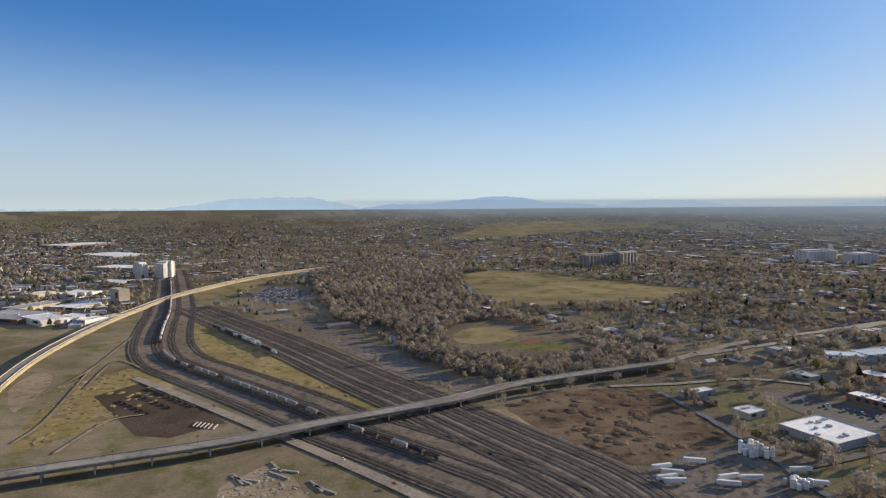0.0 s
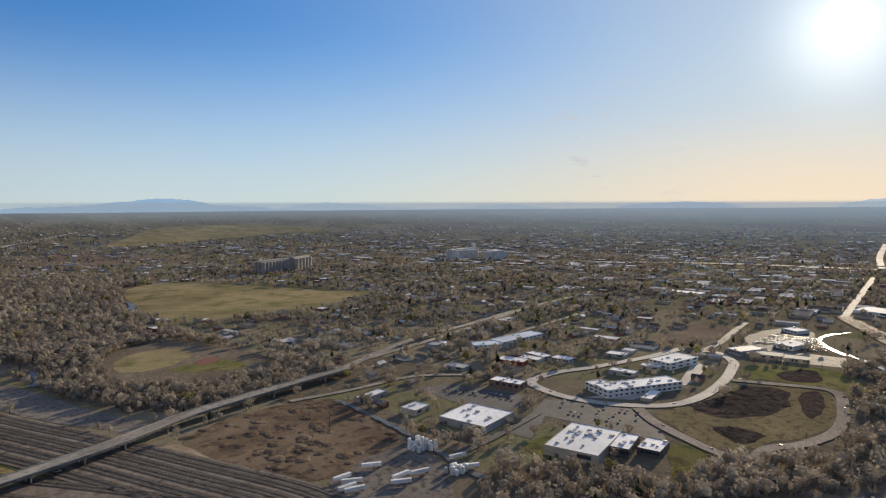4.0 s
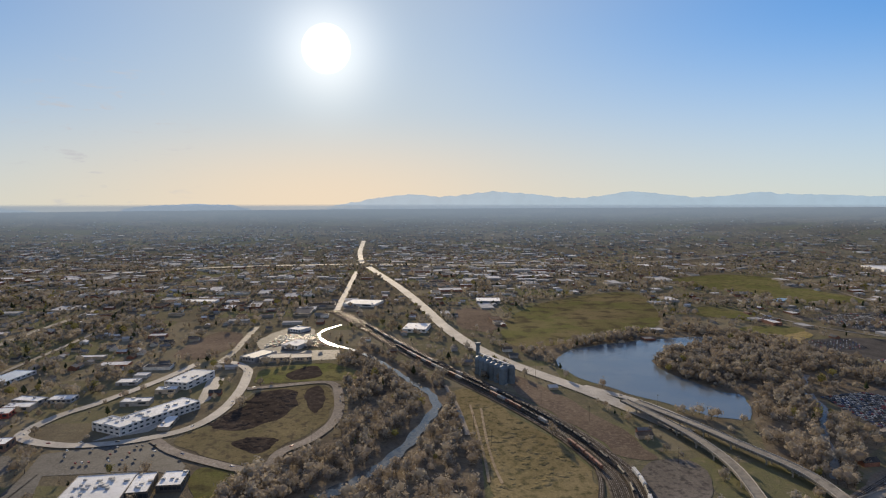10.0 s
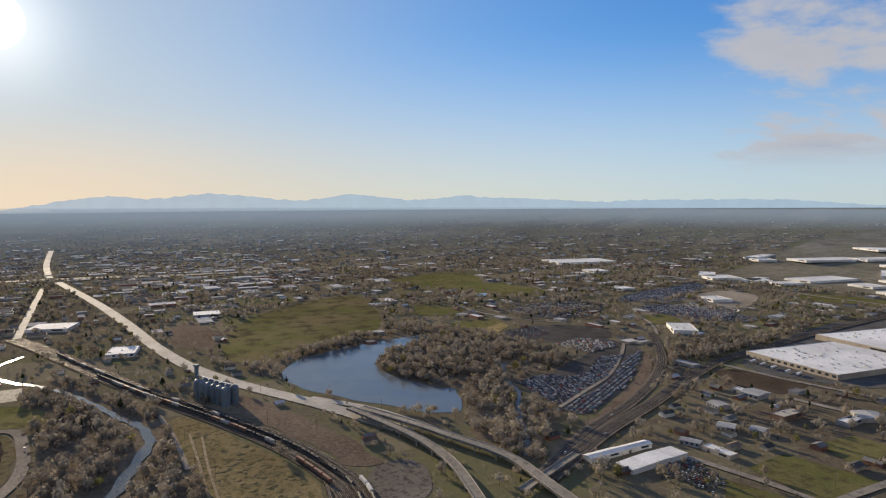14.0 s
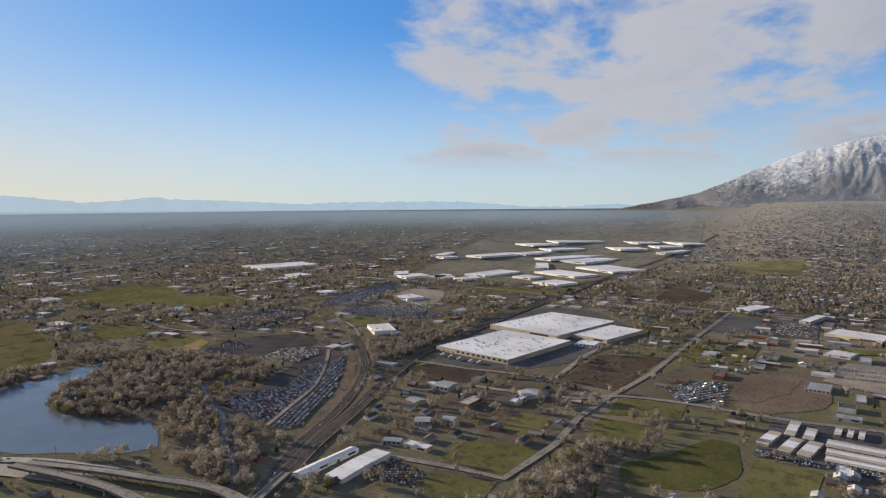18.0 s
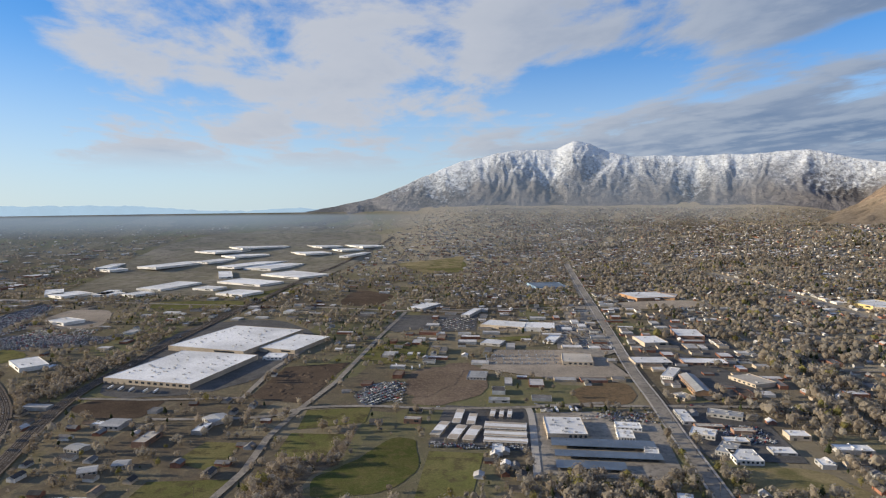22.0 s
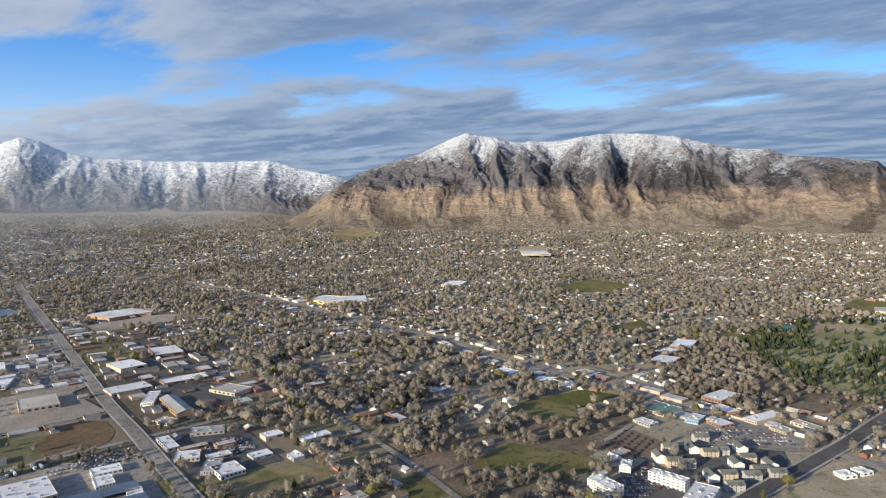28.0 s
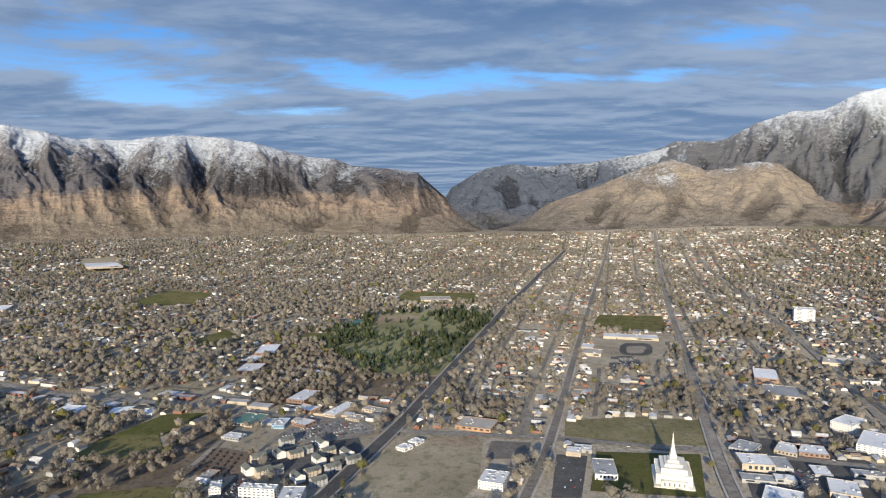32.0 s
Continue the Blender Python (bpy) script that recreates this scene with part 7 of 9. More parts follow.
car_rows([(-582, -438), (-600, -354), (-610, -366)], 14, 2, 0.5)
car_rows([(601, 413), (630, 370), (665, 466)], 9, 4, 0.5)
car_rows([(756, 474), (851, 468), (834, 427)], 8, 3, 0.5)
car_rows([(735, 88), (744, 60), (838, 64)], 5, 5, 0.25)
car_rows([(73, 858), (165, 857), (161, 881)], 18, 2, 0.6)
for line, half in LINES[:]:
    if half > 5 and len(line) > 3:
        for k in range(0, len(line) - 1, 4):
            (x0, y0), (x1, y1) = line[k], line[k + 1]
            if math.hypot(x0, y0) < 1500 and rcar.random() < 0.45 and car_count[0] < 330 and half < 13:
                side = rcar.choice((-0.4, 0.4)) * (half - 2)
                a = math.atan2(y1 - y0, x1 - x0)
                put_car(x0 - math.sin(a) * side, y0 + math.cos(a) * side, math.degrees(a), ground_z(x0, y0) + 2.2)


def trailer_kind():
    base = thing("semi_trailer", 0, 0, 0, "white box semi-trailer parked in the gravel yard", "trailer", "parked semi-trailers", z=0)
    white = material("trailer_white", (0.66, 0.65, 0.63), (0.72, 0.71, 0.69), 0.2, 0.5, (0.6, 0.59, 0.56), 0.8)
    part("box", box_bm(-8, 8, -1.3, 1.3, 1.2, 4.0), white, base)
    part("frame", box_bm(-7.5, 7.5, -0.6, 0.6, 0.95, 1.2), WALL_DARK, base)
    for tx in (-6.4, -5.2):
        axle = part("axle", box_bm(tx - 0.12, tx + 0.12, -1.0, 1.0, 0.35, 0.6), WALL_DARK, base)
        for sy in (-1.1, 1.1):
            bm = cyl_bm(0.5, -0.2, 0.2, 10)
            bmesh.ops.rotate(bm, verts=bm.verts, matrix=Matrix.Rotation(math.pi / 2, 3, "X"))
            bmesh.ops.translate(bm, verts=bm.verts, vec=(tx, sy, 0.5))
            part("wheel", bm, WALL_DARK, axle)
    part("landing_gear", box_bm(4.5, 4.8, -0.9, 0.9, 0.0, 1.0), STEEL, base)
    return base


TRAILER = trailer_kind()
spots = [(-341, -348), (-332, -336), (-372, -325), (-363, -317), (-430, -312), (-341, -359), (-372, -357), (-386, -317), (-331, -343), (-419, -292)]
for k, (x, y) in enumerate(spots):
    m = pose(x, y, 0.9, 0, 0, -38 + 14 * (k % 3))
    if k == 0:
        TRAILER.matrix_basis = m
    else:
        copy_thing(TRAILER, m)
for k, (x, y) in enumerate([(-247, 1146), (-231, 1105), (-200, 1091), (-189, 1105), (-648, 917), (-628, 913), (-608, 910), (-583, 907), (-566, 907)] + [(24, 894), (32, 894), (40, 894), (60, 899), (67, 899)]):
    copy_thing(TRAILER, pose(x, y, 0.9, 0, 0, 100))


# -- power poles --
def pole_kind():
    base = thing("power_pole", 0, 0, 0, "wooden power pole with a crossarm", "power pole", "power poles along tracks and streets", z=0)
    dark_tone = material("pole_wood", (0.13, 0.10, 0.075), (0.16, 0.125, 0.095), 1.0, 0.9)
    part("pole", cyl_bm(0.22, -1, 17, 6, 0.14), dark_tone, base)
    arm = part("crossarm", box_bm(-1.6, 1.6, -0.1, 0.1, 15.2, 15.5), dark_tone, base)
    for x in (-1.4, 0, 1.4):
        part("insulator", cyl_bm(0.1, 15.5, 15.9, 6, x=x), GREY_UNIT, arm)
    return base


POLE = pole_kind()
for k, (x, y) in enumerate([(-713, 82), (-659, 84), (-612, 96), (-678, 214), (-713, 306), (-555, 259), (-737, 174), (-857, 194), (-627, -80), (-536, 83)] + [(-446, -291), (-452, -276), (-416, -454), (32, -529), (-28, -536)] + [(-555, 495), (-562, 540), (-570, 586), (-319, 569), (-370, 511), (-178, 932), (-147, 930)] + [(191, 748), (189, 864), (183, 1003), (187, 643)]):
    m = pose(x, y, ground_z(x, y), 0, 0, 25 * k)
    if k == 0:
        POLE.matrix_basis = m
    else:
        copy_thing(POLE, m)


# -- substation gantries --
def gantry_kind():
    base = thing("gantry", 0, 0, 0, "steel switchyard gantry with transformer", "gantry", "switchyard gantries", z=0)
    for x in (-5, 5):
        part("leg", box_bm(x - 0.25, x + 0.25, -0.25, 0.25, -0.5, 10), STEEL, base)
    beam = part("beam", box_bm(-5.5, 5.5, -0.3, 0.3, 10, 10.6), STEEL, base)
    for x in (-3, 3):
        part("insulator", cyl_bm(0.2, 8.4, 10, 6, x=x), GREY_UNIT, beam)
    part("transformer", box_bm(-2, 2, -4, -1.5, 0.4, 4), GREY_UNIT, base)
    return base


GANTRY = gantry_kind()
(gx0, gy0), (gx1, gy1), (gx2, gy2) = [(-80, 1128), (57, 1145), (50, 1231)]
for i in range(9):
    for j in range(3):
        u, v = (i + 0.5) / 9, (j + 0.5) / 3
        x, y = gx0 + (gx1 - gx0) * u + (gx2 - gx1) * v, gy0 + (gy1 - gy0) * u + (gy2 - gy1) * v
        m = pose(x, y, 0.6, 0, 0, rcar.choice((0, 90)))
        if i == j == 0:
            GANTRY.matrix_basis = m
        else:
            copy_thing(GANTRY, m)


# -- wrecked and parked cars past counting --
def cars_mesh(name, x, y, ang, label, prng):
    local = np.array([(-2.2, -.9, .3), (2.2, -.9, .3), (2.2, .9, .3), (-2.2, .9, .3), (-2.2, -.9, .95), (2.2, -.9, .95), (2.2, .9, .95), (-2.2, .9, .95), (-1.3, -.7, 1.5), (.6, -.7, 1.5), (.6, .7, 1.5), (-1.3, .7, 1.5)])
    faces = [(0, 1, 5, 4), (1, 2, 6, 5), (2, 3, 7, 6), (3, 0, 4, 7), (4, 5, 9, 8), (5, 6, 10, 9), (6, 7, 11, 10), (7, 4, 8, 11), (8, 9, 10, 11)]
    v = np.repeat(local[None], len(x), 0)
    cs, sn = np.cos(ang)[:, None], np.sin(ang)[:, None]
    vx, vy = v[..., 0] * cs - v[..., 1] * sn + x[:, None], v[..., 0] * sn + v[..., 1] * cs + y[:, None]
    verts = np.stack([vx, vy, v[..., 2] + np.array([ground_z(a, b) for a, b in zip(x, y)])[:, None] + 0.7], -1).reshape(-1, 3)
    one = np.array(faces)
    fs = (np.arange(len(x))[:, None, None] * 12 + one[None]).reshape(-1, 4)
    tone = prng.choice(6, len(x), p=(0.22, 0.24, 0.18, 0.12, 0.08, 0.16))
    idx = np.where(np.array([0, 0, 0, 0, 1, 1, 1, 1, 0], bool)[None], 6, tone[:, None]).ravel()
    mats = [MATS["car_paint_" + t] for t in ("white", "silver", "black", "blue", "red", "grey")] + [GLASS]
    ob = mesh_object(name, verts.tolist(), fs.tolist(), mats, None, idx)
    return tagged(ob, label, "cars", kind="stuff")


def car_field(name, poly, spacing, label, lanes=True):
    prng = np.random.default_rng(3)
    p = np.array(poly, float)
    c = p.mean(0)
    a = math.atan2(*(p[len(p) // 2] - p[0])[::-1])
    half = np.abs(p - c).max() * 1.5
    n = int(half / spacing[0])
    m = int(half / spacing[1])
    gx, gy = np.meshgrid(np.arange(-n, n) * spacing[0], np.arange(-m, m) * spacing[1])
    gx, gy = gx.ravel(), gy.ravel()
    keep = prng.random(len(gx)) < 0.88
    gx, gy = gx[keep] + prng.normal(0, 0.25, keep.sum()), gy[keep] + prng.normal(0, 0.25, keep.sum())
    x, y = gx * math.cos(a) - gy * math.sin(a) + c[0], gx * math.sin(a) + gy * math.cos(a) + c[1]
    hit = np.zeros(len(x), bool)
    for i in range(len(poly)):
        (x0, y0), (x1, y1) = poly[i], poly[(i + 1) % len(poly)]
        if y0 != y1:
            hit ^= ((y0 > y) != (y1 > y)) & (x < (x1 - x0) * (y - y0) / (y1 - y0) + x0)
    x, y = x[hit], y[hit]
    ang = a + math.pi / 2 + prng.normal(0, 0.05, len(x))
    return cars_mesh(name, x, y, ang, label, prng)


car_field("parked_cars", [(-117, 756), (-61, 757), (-60, 745), (-115, 743)], (3.0, 6.0), "cars and boats stored behind the units")
car_field("parked_cars", [(-51, 755), (3, 756), (3, 744), (-50, 743)], (3.0, 6.0), "cars and boats stored behind the units")
car_field("parked_cars", [(92, 898), (172, 898), (172, 857), (93, 865)], (4.0, 11.0), "cars on a dealer lot")
car_field("parked_cars", [(-1130, -195), (-1168, -139), (-1068, -113), (-1048, -172)], (5.0, 12.0), "crowded yard of parked vehicles")
car_field("parked_cars", [(1413, 45), (1426, -1), (1342, -4), (1327, 51)], (4.0, 12.0), "cars on the school car park")
car_field("parked_cars", [(592, 456), (665, 466), (644, 417), (543, 407)], (3.2, 9.0), "cars on the apartment car park")
car_field("parked_cars", [(784, 491), (873, 480), (883, 402), (856, 372), (806, 435)], (4.5, 13.0), "cars outside the shops")
car_field("parked_cars", [(968, 263), (1008, 227), (961, 190), (908, 196)], (4.0, 11.0), "cars outside the shops")
car_field("parked_cars", [(879, -172), (881, -211), (821, -203), (812, -171)], (3.5, 9.0), "cars on a city car park")
car_field("parked_cars", [(-1268, 1223), (-1338, 1416), (-1386, 1682), (-1315, 1623), (-1199, 1311), (-1213, 1202)], (3.2, 7.0), "vehicles packed on an asphalt lot")
car_field("parked_cars", [(-1141, 1183), (-1118, 1261), (-989, 1280), (-896, 1275), (-877, 1225), (-960, 1158), (-1068, 1125)], (3.6, 9.0), "vehicles on an asphalt lot")
car_field("salvaged_cars", [(-1246, 856), (-1300, 965), (-1297, 1092), (-1207, 1121), (-1105, 1006), (-1114, 880)], (5.0, 12.0), "machines and cars scattered over a yard")
car_field("parked_cars", [(-257, 922), (-254, 978), (-207, 1017), (-197, 928), (-228, 879)], (3.2, 8.0), "cars packed in a yard")
car_field("parked_cars", [(-215, 1587), (-133, 1628), (-124, 1469), (-190, 1449)], (3.6, 14.0), "cars outside the store")
car_field("parked_cars", [(74, 1554), (146, 1588), (167, 1279), (67, 1292)], (4.5, 14.0), "cars on a worn yard")
car_field("parked_cars", [(97, 907), (180, 902), (177, 852), (108, 855)], (4.0, 11.0), "cars on a dealer lot")
car_field("salvaged_cars", [(-735, 522), (-750, 589), (-723, 609), (-742, 666), (-795, 726), (-785, 771), (-698, 657), (-662, 579), (-624, 507), (-682, 518)], (2.9, 6.6), "rows of salvaged cars in a dirt yard")
car_field("salvaged_cars", [(-613, 503), (-641, 565), (-691, 661), (-776, 775), (-797, 829), (-720, 740), (-645, 641), (-583, 515)], (2.9, 6.6), "rows of salvaged cars in a dirt yard")
car_field("salvaged_cars", [(-908, 727), (-924, 800), (-876, 835), (-836, 809), (-821, 732)], (3.2, 8.0), "salvaged cars in a dirt yard")
car_field("salvaged_cars", [(-1042, 700), (-1052, 793), (-985, 777), (-968, 695)], (4.5, 11.0), "scattered salvaged cars")
car_field("salvaged_cars", [(-431, 464), (-432, 517), (-374, 501), (-366, 468)], (3.2, 8.0), "cars stored behind sheds")
car_field("parked_cars", [(-1269, 1233), (-1360, 1484), (-1159, 1399), (-1144, 1247)], (3.2, 9.0), "cars parked on a large lot")
car_field("parked_cars", [(-1096, 1136), (-1126, 1360), (-974, 1356), (-940, 1217)], (3.6, 10.0), "cars parked on a large lot")
car_field("parked_cars", [(241, 856), (293, 863), (298, 803), (245, 793)], (3.0, 6.0), "dark cars packed on a dealer lot")
car_field("parked_cars", [(-247, 910), (-237, 1008), (-192, 1007), (-181, 901)], (3.6, 9.0), "cars parked on a lot")
car_field("parked_cars", [(-117, 740), (-98, 754), (-57, 750), (-56, 740)], (3.4, 7.0), "vehicles parked beside storage units")
car_field("parked_cars", [(-1068, -214), (-1165, -201), (-1168, -149), (-1094, -140)], (3.6, 9.0), "vehicles in a crowded yard")
car_field("parked_cars", [(-2126, 160), (-2258, 327), (-2141, 533), (-1976, 355)], (4.5, 14.0), "cars on a distant lot")
car_field("parked_cars", [(-2220, 322), (-2437, 731), (-2202, 755), (-2024, 434)], (4.5, 14.0), "cars on a distant lot")
car_field("scrap_heaps", [(-189, -1410), (-259, -1585), (-318, -1477), (-298, -1358), (-232, -1287)], (4.0, 7.0), "scrap vehicles in a yard")


# -- heaps, slabs and stacks on the cleared land --
def heaps(name, poly, n, lo, hi, mat, label, seed):
    """Low uneven mounds of loose soil or rubble over a lot."""
    r = random.Random(seed)
    xs, ys = [p[0] for p in poly], [p[1] for p in poly]
    verts, faces = [], []
    tries = 0
    while n and tries < 5000:
        tries += 1
        x, y = r.uniform(min(xs), max(xs)), r.uniform(min(ys), max(ys))
        hit = False
        for (x0, y0), (x1, y1) in zip(poly, poly[1:] + poly[:1]):
            if (y0 > y) != (y1 > y) and x < (x1 - x0) * (y - y0) / (y1 - y0) + x0:
                hit = not hit
        if not hit:
            continue
        n -= 1
        w, k = r.uniform(lo, hi), r.uniform(0.6, 1.8)
        a = r.uniform(0, 3.14)
        o = len(verts)
        m = 9
        for q, z in ((1.0, -0.05), (0.62, 0.07), (0.25, 0.12)):
            for i in range(m):
                t = math.tau * i / m
                j = r.uniform(0.75, 1.25)
                px, py = w * q * j * math.cos(t) * k, w * q * j * math.sin(t)
                verts.append((x + px * math.cos(a) - py * math.sin(a), y + px * math.sin(a) + py * math.cos(a), ground_z(x, y) + 0.3 + w * z * r.uniform(0.7, 1.2)))
        for c in range(2):
            for i in range(m):
                faces.append((o + c * m + i, o + c * m + (i + 1) % m, o + (c + 1) * m + (i + 1) % m, o + (c + 1) * m + i))
        faces.append(tuple(o + 2 * m + i for i in range(m)))
    return tagged(mesh_object(name, verts, faces, mat), label, "heaps", kind="stuff")


heaps("soil_heaps", [(-316, -541), (-365, -556), (-451, -545), (-488, -516), (-447, -398), (-400, -378), (-327, -368), (-316, -430), (-303, -489)], 60, 2, 9, MATS["dark_rubble_soil"], "low heaps of dark churned soil", 1)
heaps("soil_heaps", [(-321, -489), (-394, -501), (-416, -454), (-358, -404), (-328, -439)], 30, 2, 6, PLOUGHED, "dark soil clods and ridges", 2)
heaps("rubble", [(-33, -452), (-78, -493), (-91, -453), (-92, -407), (-46, -404)], 150, 0.5, 1.8, GRAVEL, "broken pale concrete rubble", 3)
heaps("brush", [(109, -607), (118, -781), (49, -879), (-28, -736), (59, -626)], 120, 1, 4, MATS["thin_grass"], "low tussocks of yellow grass", 4)
heaps("brush", [(-57, -1166), (-124, -1028), (-206, -599), (-143, -622), (-50, -897)], 90, 1, 4, MATS["thin_grass"], "low tussocks of yellow grass", 5)
heaps("brush", [(-777, 88), (-678, 137), (-540, 171), (-485, 82), (-598, 89)], 160, 1, 5, MATS["dry_pasture"], "low brown scrub in the pasture", 6)
heaps("soil_heaps", [(-685, -200), (-802, -168), (-822, -127), (-763, -115), (-680, -155)], 60, 2, 7, MATS["black_soil"], "low ridges of black mulch", 7)
heaps("soil_heaps", [(-638, -164), (-654, -143), (-647, -115), (-608, -128)], 30, 2, 5, MATS["black_soil"], "low ridges of black mulch", 8)
heaps("soil_heaps", [(-412, 910), (-419, 1065), (-324, 1115), (-322, 894)], 60, 3, 8, PLOUGHED, "low ridges of ploughed soil", 9)
heaps("rubble", [(435, 682), (517, 683), (463, 510), (424, 604)], 50, 1, 4, BARE_SOIL, "loose earth by the creek", 10)


def stack_kind():
    base = thing("timber_stack", 0, 0, 0, "low dark stack of old railway timber", "timber stack", "timber stacks on the cleared site", z=0)
    dark_tone = material("old_timber", (0.075, 0.055, 0.042), (0.10, 0.075, 0.058), 0.5, 0.9)
    for k in range(3):
        part("beam", box_bm(-4, 4, -1.5 + k, -0.6 + k, 0.3, 1.1 + 0.2 * (k % 2)), dark_tone, base)
    return base


STACK = stack_kind()
first = True
for row in ([(34, -716), (9, -666)], [(16, -729), (-10, -676)], [(-6, -723), (-31, -670)], [(9, -753), (-6, -723)]):
    (x0, y0), (x1, y1) = row
    for i in range(6):
        k = i / 5
        m = pose(x0 + (x1 - x0) * k, y0 + (y1 - y0) * k, 0.4, 0, 0, math.degrees(math.atan2(y1 - y0, x1 - x0)))
        if first:
            STACK.matrix_basis, first = m, False
        else:
            copy_thing(STACK, m)


# -- stacked timber in the town's timber yard --
for i in range(6):
    for j in range(5):
        u, v = (i + 0.5) / 6, (j + 0.5) / 5
        copy_thing(STACK, pose(660 + 72 * u + 6 * v - 4, 478 + 22 * u + 58 * v, 0.3, 0, 0, 25 + 4 * ((i + j) % 3)))


# -- a court of white mobile homes --
def mobile_home():
    base = thing("mobile_home", 0, 0, 0, "long white mobile home with a pale low roof", "mobile home", "mobile homes by the wooded creek", z=0)
    part("shell", house_walls_bm(18, 6.5, 2.9, 0.8), WALL_WHITE, base)
    part("roof", prism_bm(18, 6.5, 2.9, 0.8, 0.25, 0.15), WHITE_ROOF, base)
    part("door", box_bm(1.0, 2.0, -3.31, -3.2, 0.4, 2.4), WALL_DARK, base)
    part("step", box_bm(0.8, 2.2, -4.4, -3.3, 0.0, 0.4), CONCRETE, base)
    for cx in (-6.0, -2.5, 5.5):
        part("window", box_bm(cx - 0.8, cx + 0.8, -3.31, -3.2, 1.1, 2.1), GLASS, base)
    return base


HOME = mobile_home()
spots = [(956 + 250 * u - 52 * v, 655 - 30 * u + 60 * v) for u in (0.06, 0.2, 0.34, 0.48, 0.62, 0.76, 0.9) for v in (-0.5, 0.1, 0.7)]
for k, (x, y) in enumerate(spots):
    m = pose(x, y, ground_z(x, y), 0, 0, 62 + 8 * (k % 3))
    PARCELS.append([(x - 10, y - 10), (x + 10, y - 10), (x + 10, y + 10), (x - 10, y + 10)])
    if k == 0:
        HOME.matrix_basis = m
    else:
        copy_thing(HOME, m)


def slab(x, y, angle, w, d):
    base = thing("concrete_slab", x, y, angle, "long pale concrete beam lying on dirt", "concrete beam", "concrete beams on the dirt lot")
    part("beam", box_bm(-w / 2, w / 2, -d / 2, d / 2, 0.0, 1.1), OLD_CONCRETE, base)


for k, (x, y) in enumerate([(-30, -613), (-33, -610), (-36, -607), (-39, -604), (-42, -601), (-46, -598), (-51, -474), (-53, -471), (-56, -471), (-80, -485), (-79, -469), (-85, -475), (-100, -439), (-104, -431)]):
    slab(x, y, 65 if k < 6 else 100 + 20 * (k % 3), 12 if k < 6 else 22, 1.2 if k < 6 else 2.0)

# ---- trees and houses in bulk ----
rng = np.random.default_rng(11)


def inside(px, py, poly):
    hit = np.zeros(len(px), bool)
    n = len(poly)
    for i in range(n):
        (x0, y0), (x1, y1) = poly[i], poly[(i + 1) % n]
        if y0 == y1:
            continue
        c = ((y0 > py) != (y1 > py)) & (px < (x1 - x0) * (py - y0) / (y1 - y0) + x0)
        hit ^= c
    return hit


def near_lines(px, py, extra):
    bad = np.zeros(len(px), bool)
    for line, half in LINES:
        pts = np.array(line)
        lo, hi = pts.min(0) - half - extra, pts.max(0) + half + extra
        idx = np.nonzero((px > lo[0]) & (px < hi[0]) & (py > lo[1]) & (py < hi[1]) & ~bad)[0]
        if not len(idx):
            continue
        x, y = px[idx], py[idx]
        d2 = np.full(len(idx), 1e18)
        for a, b in zip(pts, pts[1:]):
            ab = b - a
            s = np.clip(((x - a[0]) * ab[0] + (y - a[1]) * ab[1]) / max(1e-6, ab @ ab), 0, 1)
            d2 = np.minimum(d2, (x - a[0] - s * ab[0]) ** 2 + (y - a[1] - s * ab[1]) ** 2)
        bad[idx] |= d2 < (half + extra) ** 2
    return bad


# zones: outline, trees per hectare, houses per hectare, sheds per hectare, share of [brown, tan, grey, green, evergreen] trees
MIXED = (0.34, 0.24, 0.29, 0.05, 0.08)
TOWN = (0.22, 0.40, 0.30, 0.05, 0.03)
RIVERINE = (0.58, 0.26, 0.13, 0.02, 0.01)
WOOD_FLOOR = material("woodland_floor", (0.165, 0.132, 0.096), (0.205, 0.168, 0.120), 0.03, 0.95, (0.125, 0.102, 0.076), 0.12)
ZONES = []


def zone(outline, trees, houses, sheds, mixture):
    ZONES.append((outline, trees, houses, sheds, mixture))
    if mixture == RIVERINE and outline[0] != (-905, 984):
        area("woodland_floor", outline, WOOD_FLOOR, "brown leaf litter and brush under bare trees", "woodland floor", smooth_edge=False, clear=False, lift=0.02 + 0.005 * sum(z[4] == RIVERINE for z in ZONES))


zone([(199, -542), (1570, -4510), (-217, -4685), (-49, -2303), (24, -1371), (160, -848), (160, -630)], 40, 3.0, 3.0, MIXED)
zone([(-195, -4258), (-992, -4217), (-1591, -3722), (-999, -2728), (-571, -2043), (-279, -2430), (-183, -3055)], 38, 2, 0.3, MIXED)
zone([(-408, -1854), (-577, -1998), (-791, -2048), (-1001, -1829), (-796, -1567), (-650, -1317), (-565, -1089), (-577, -992), (-581, -888), (-564, -731), (-599, -606), (-556, -580), (-450, -583), (-376, -607), (-321, -654), (-302, -745), (-303, -854), (-283, -1088), (-331, -1419)], 92, 0, 0, RIVERINE)
zone([(-648, -1049), (-1075, -1011), (-1668, -999), (-834, -495), (-714, -621), (-599, -606), (-587, -762)], 36, 6, 0.4, MIXED)
zone([(-1586, -1662), (-1835, -1395), (-1630, -605), (-1084, -365), (-781, -357), (-673, -403), (-706, -543), (-568, -604)], 36, 6, 0.4, MIXED)
zone([(-2542, -2652), (-2774, -2103), (-3275, -975), (-3355, -221), (-1464, -148), (-1309, -320), (-1630, -591), (-1835, -1395)], 24, 1.8, 2.4, MIXED)
zone([(-3568, -298), (-3118, 720), (-2067, 727), (-1665, 242), (-1561, 91), (-2405, -73)], 16, 1.5, 3.0, MIXED)
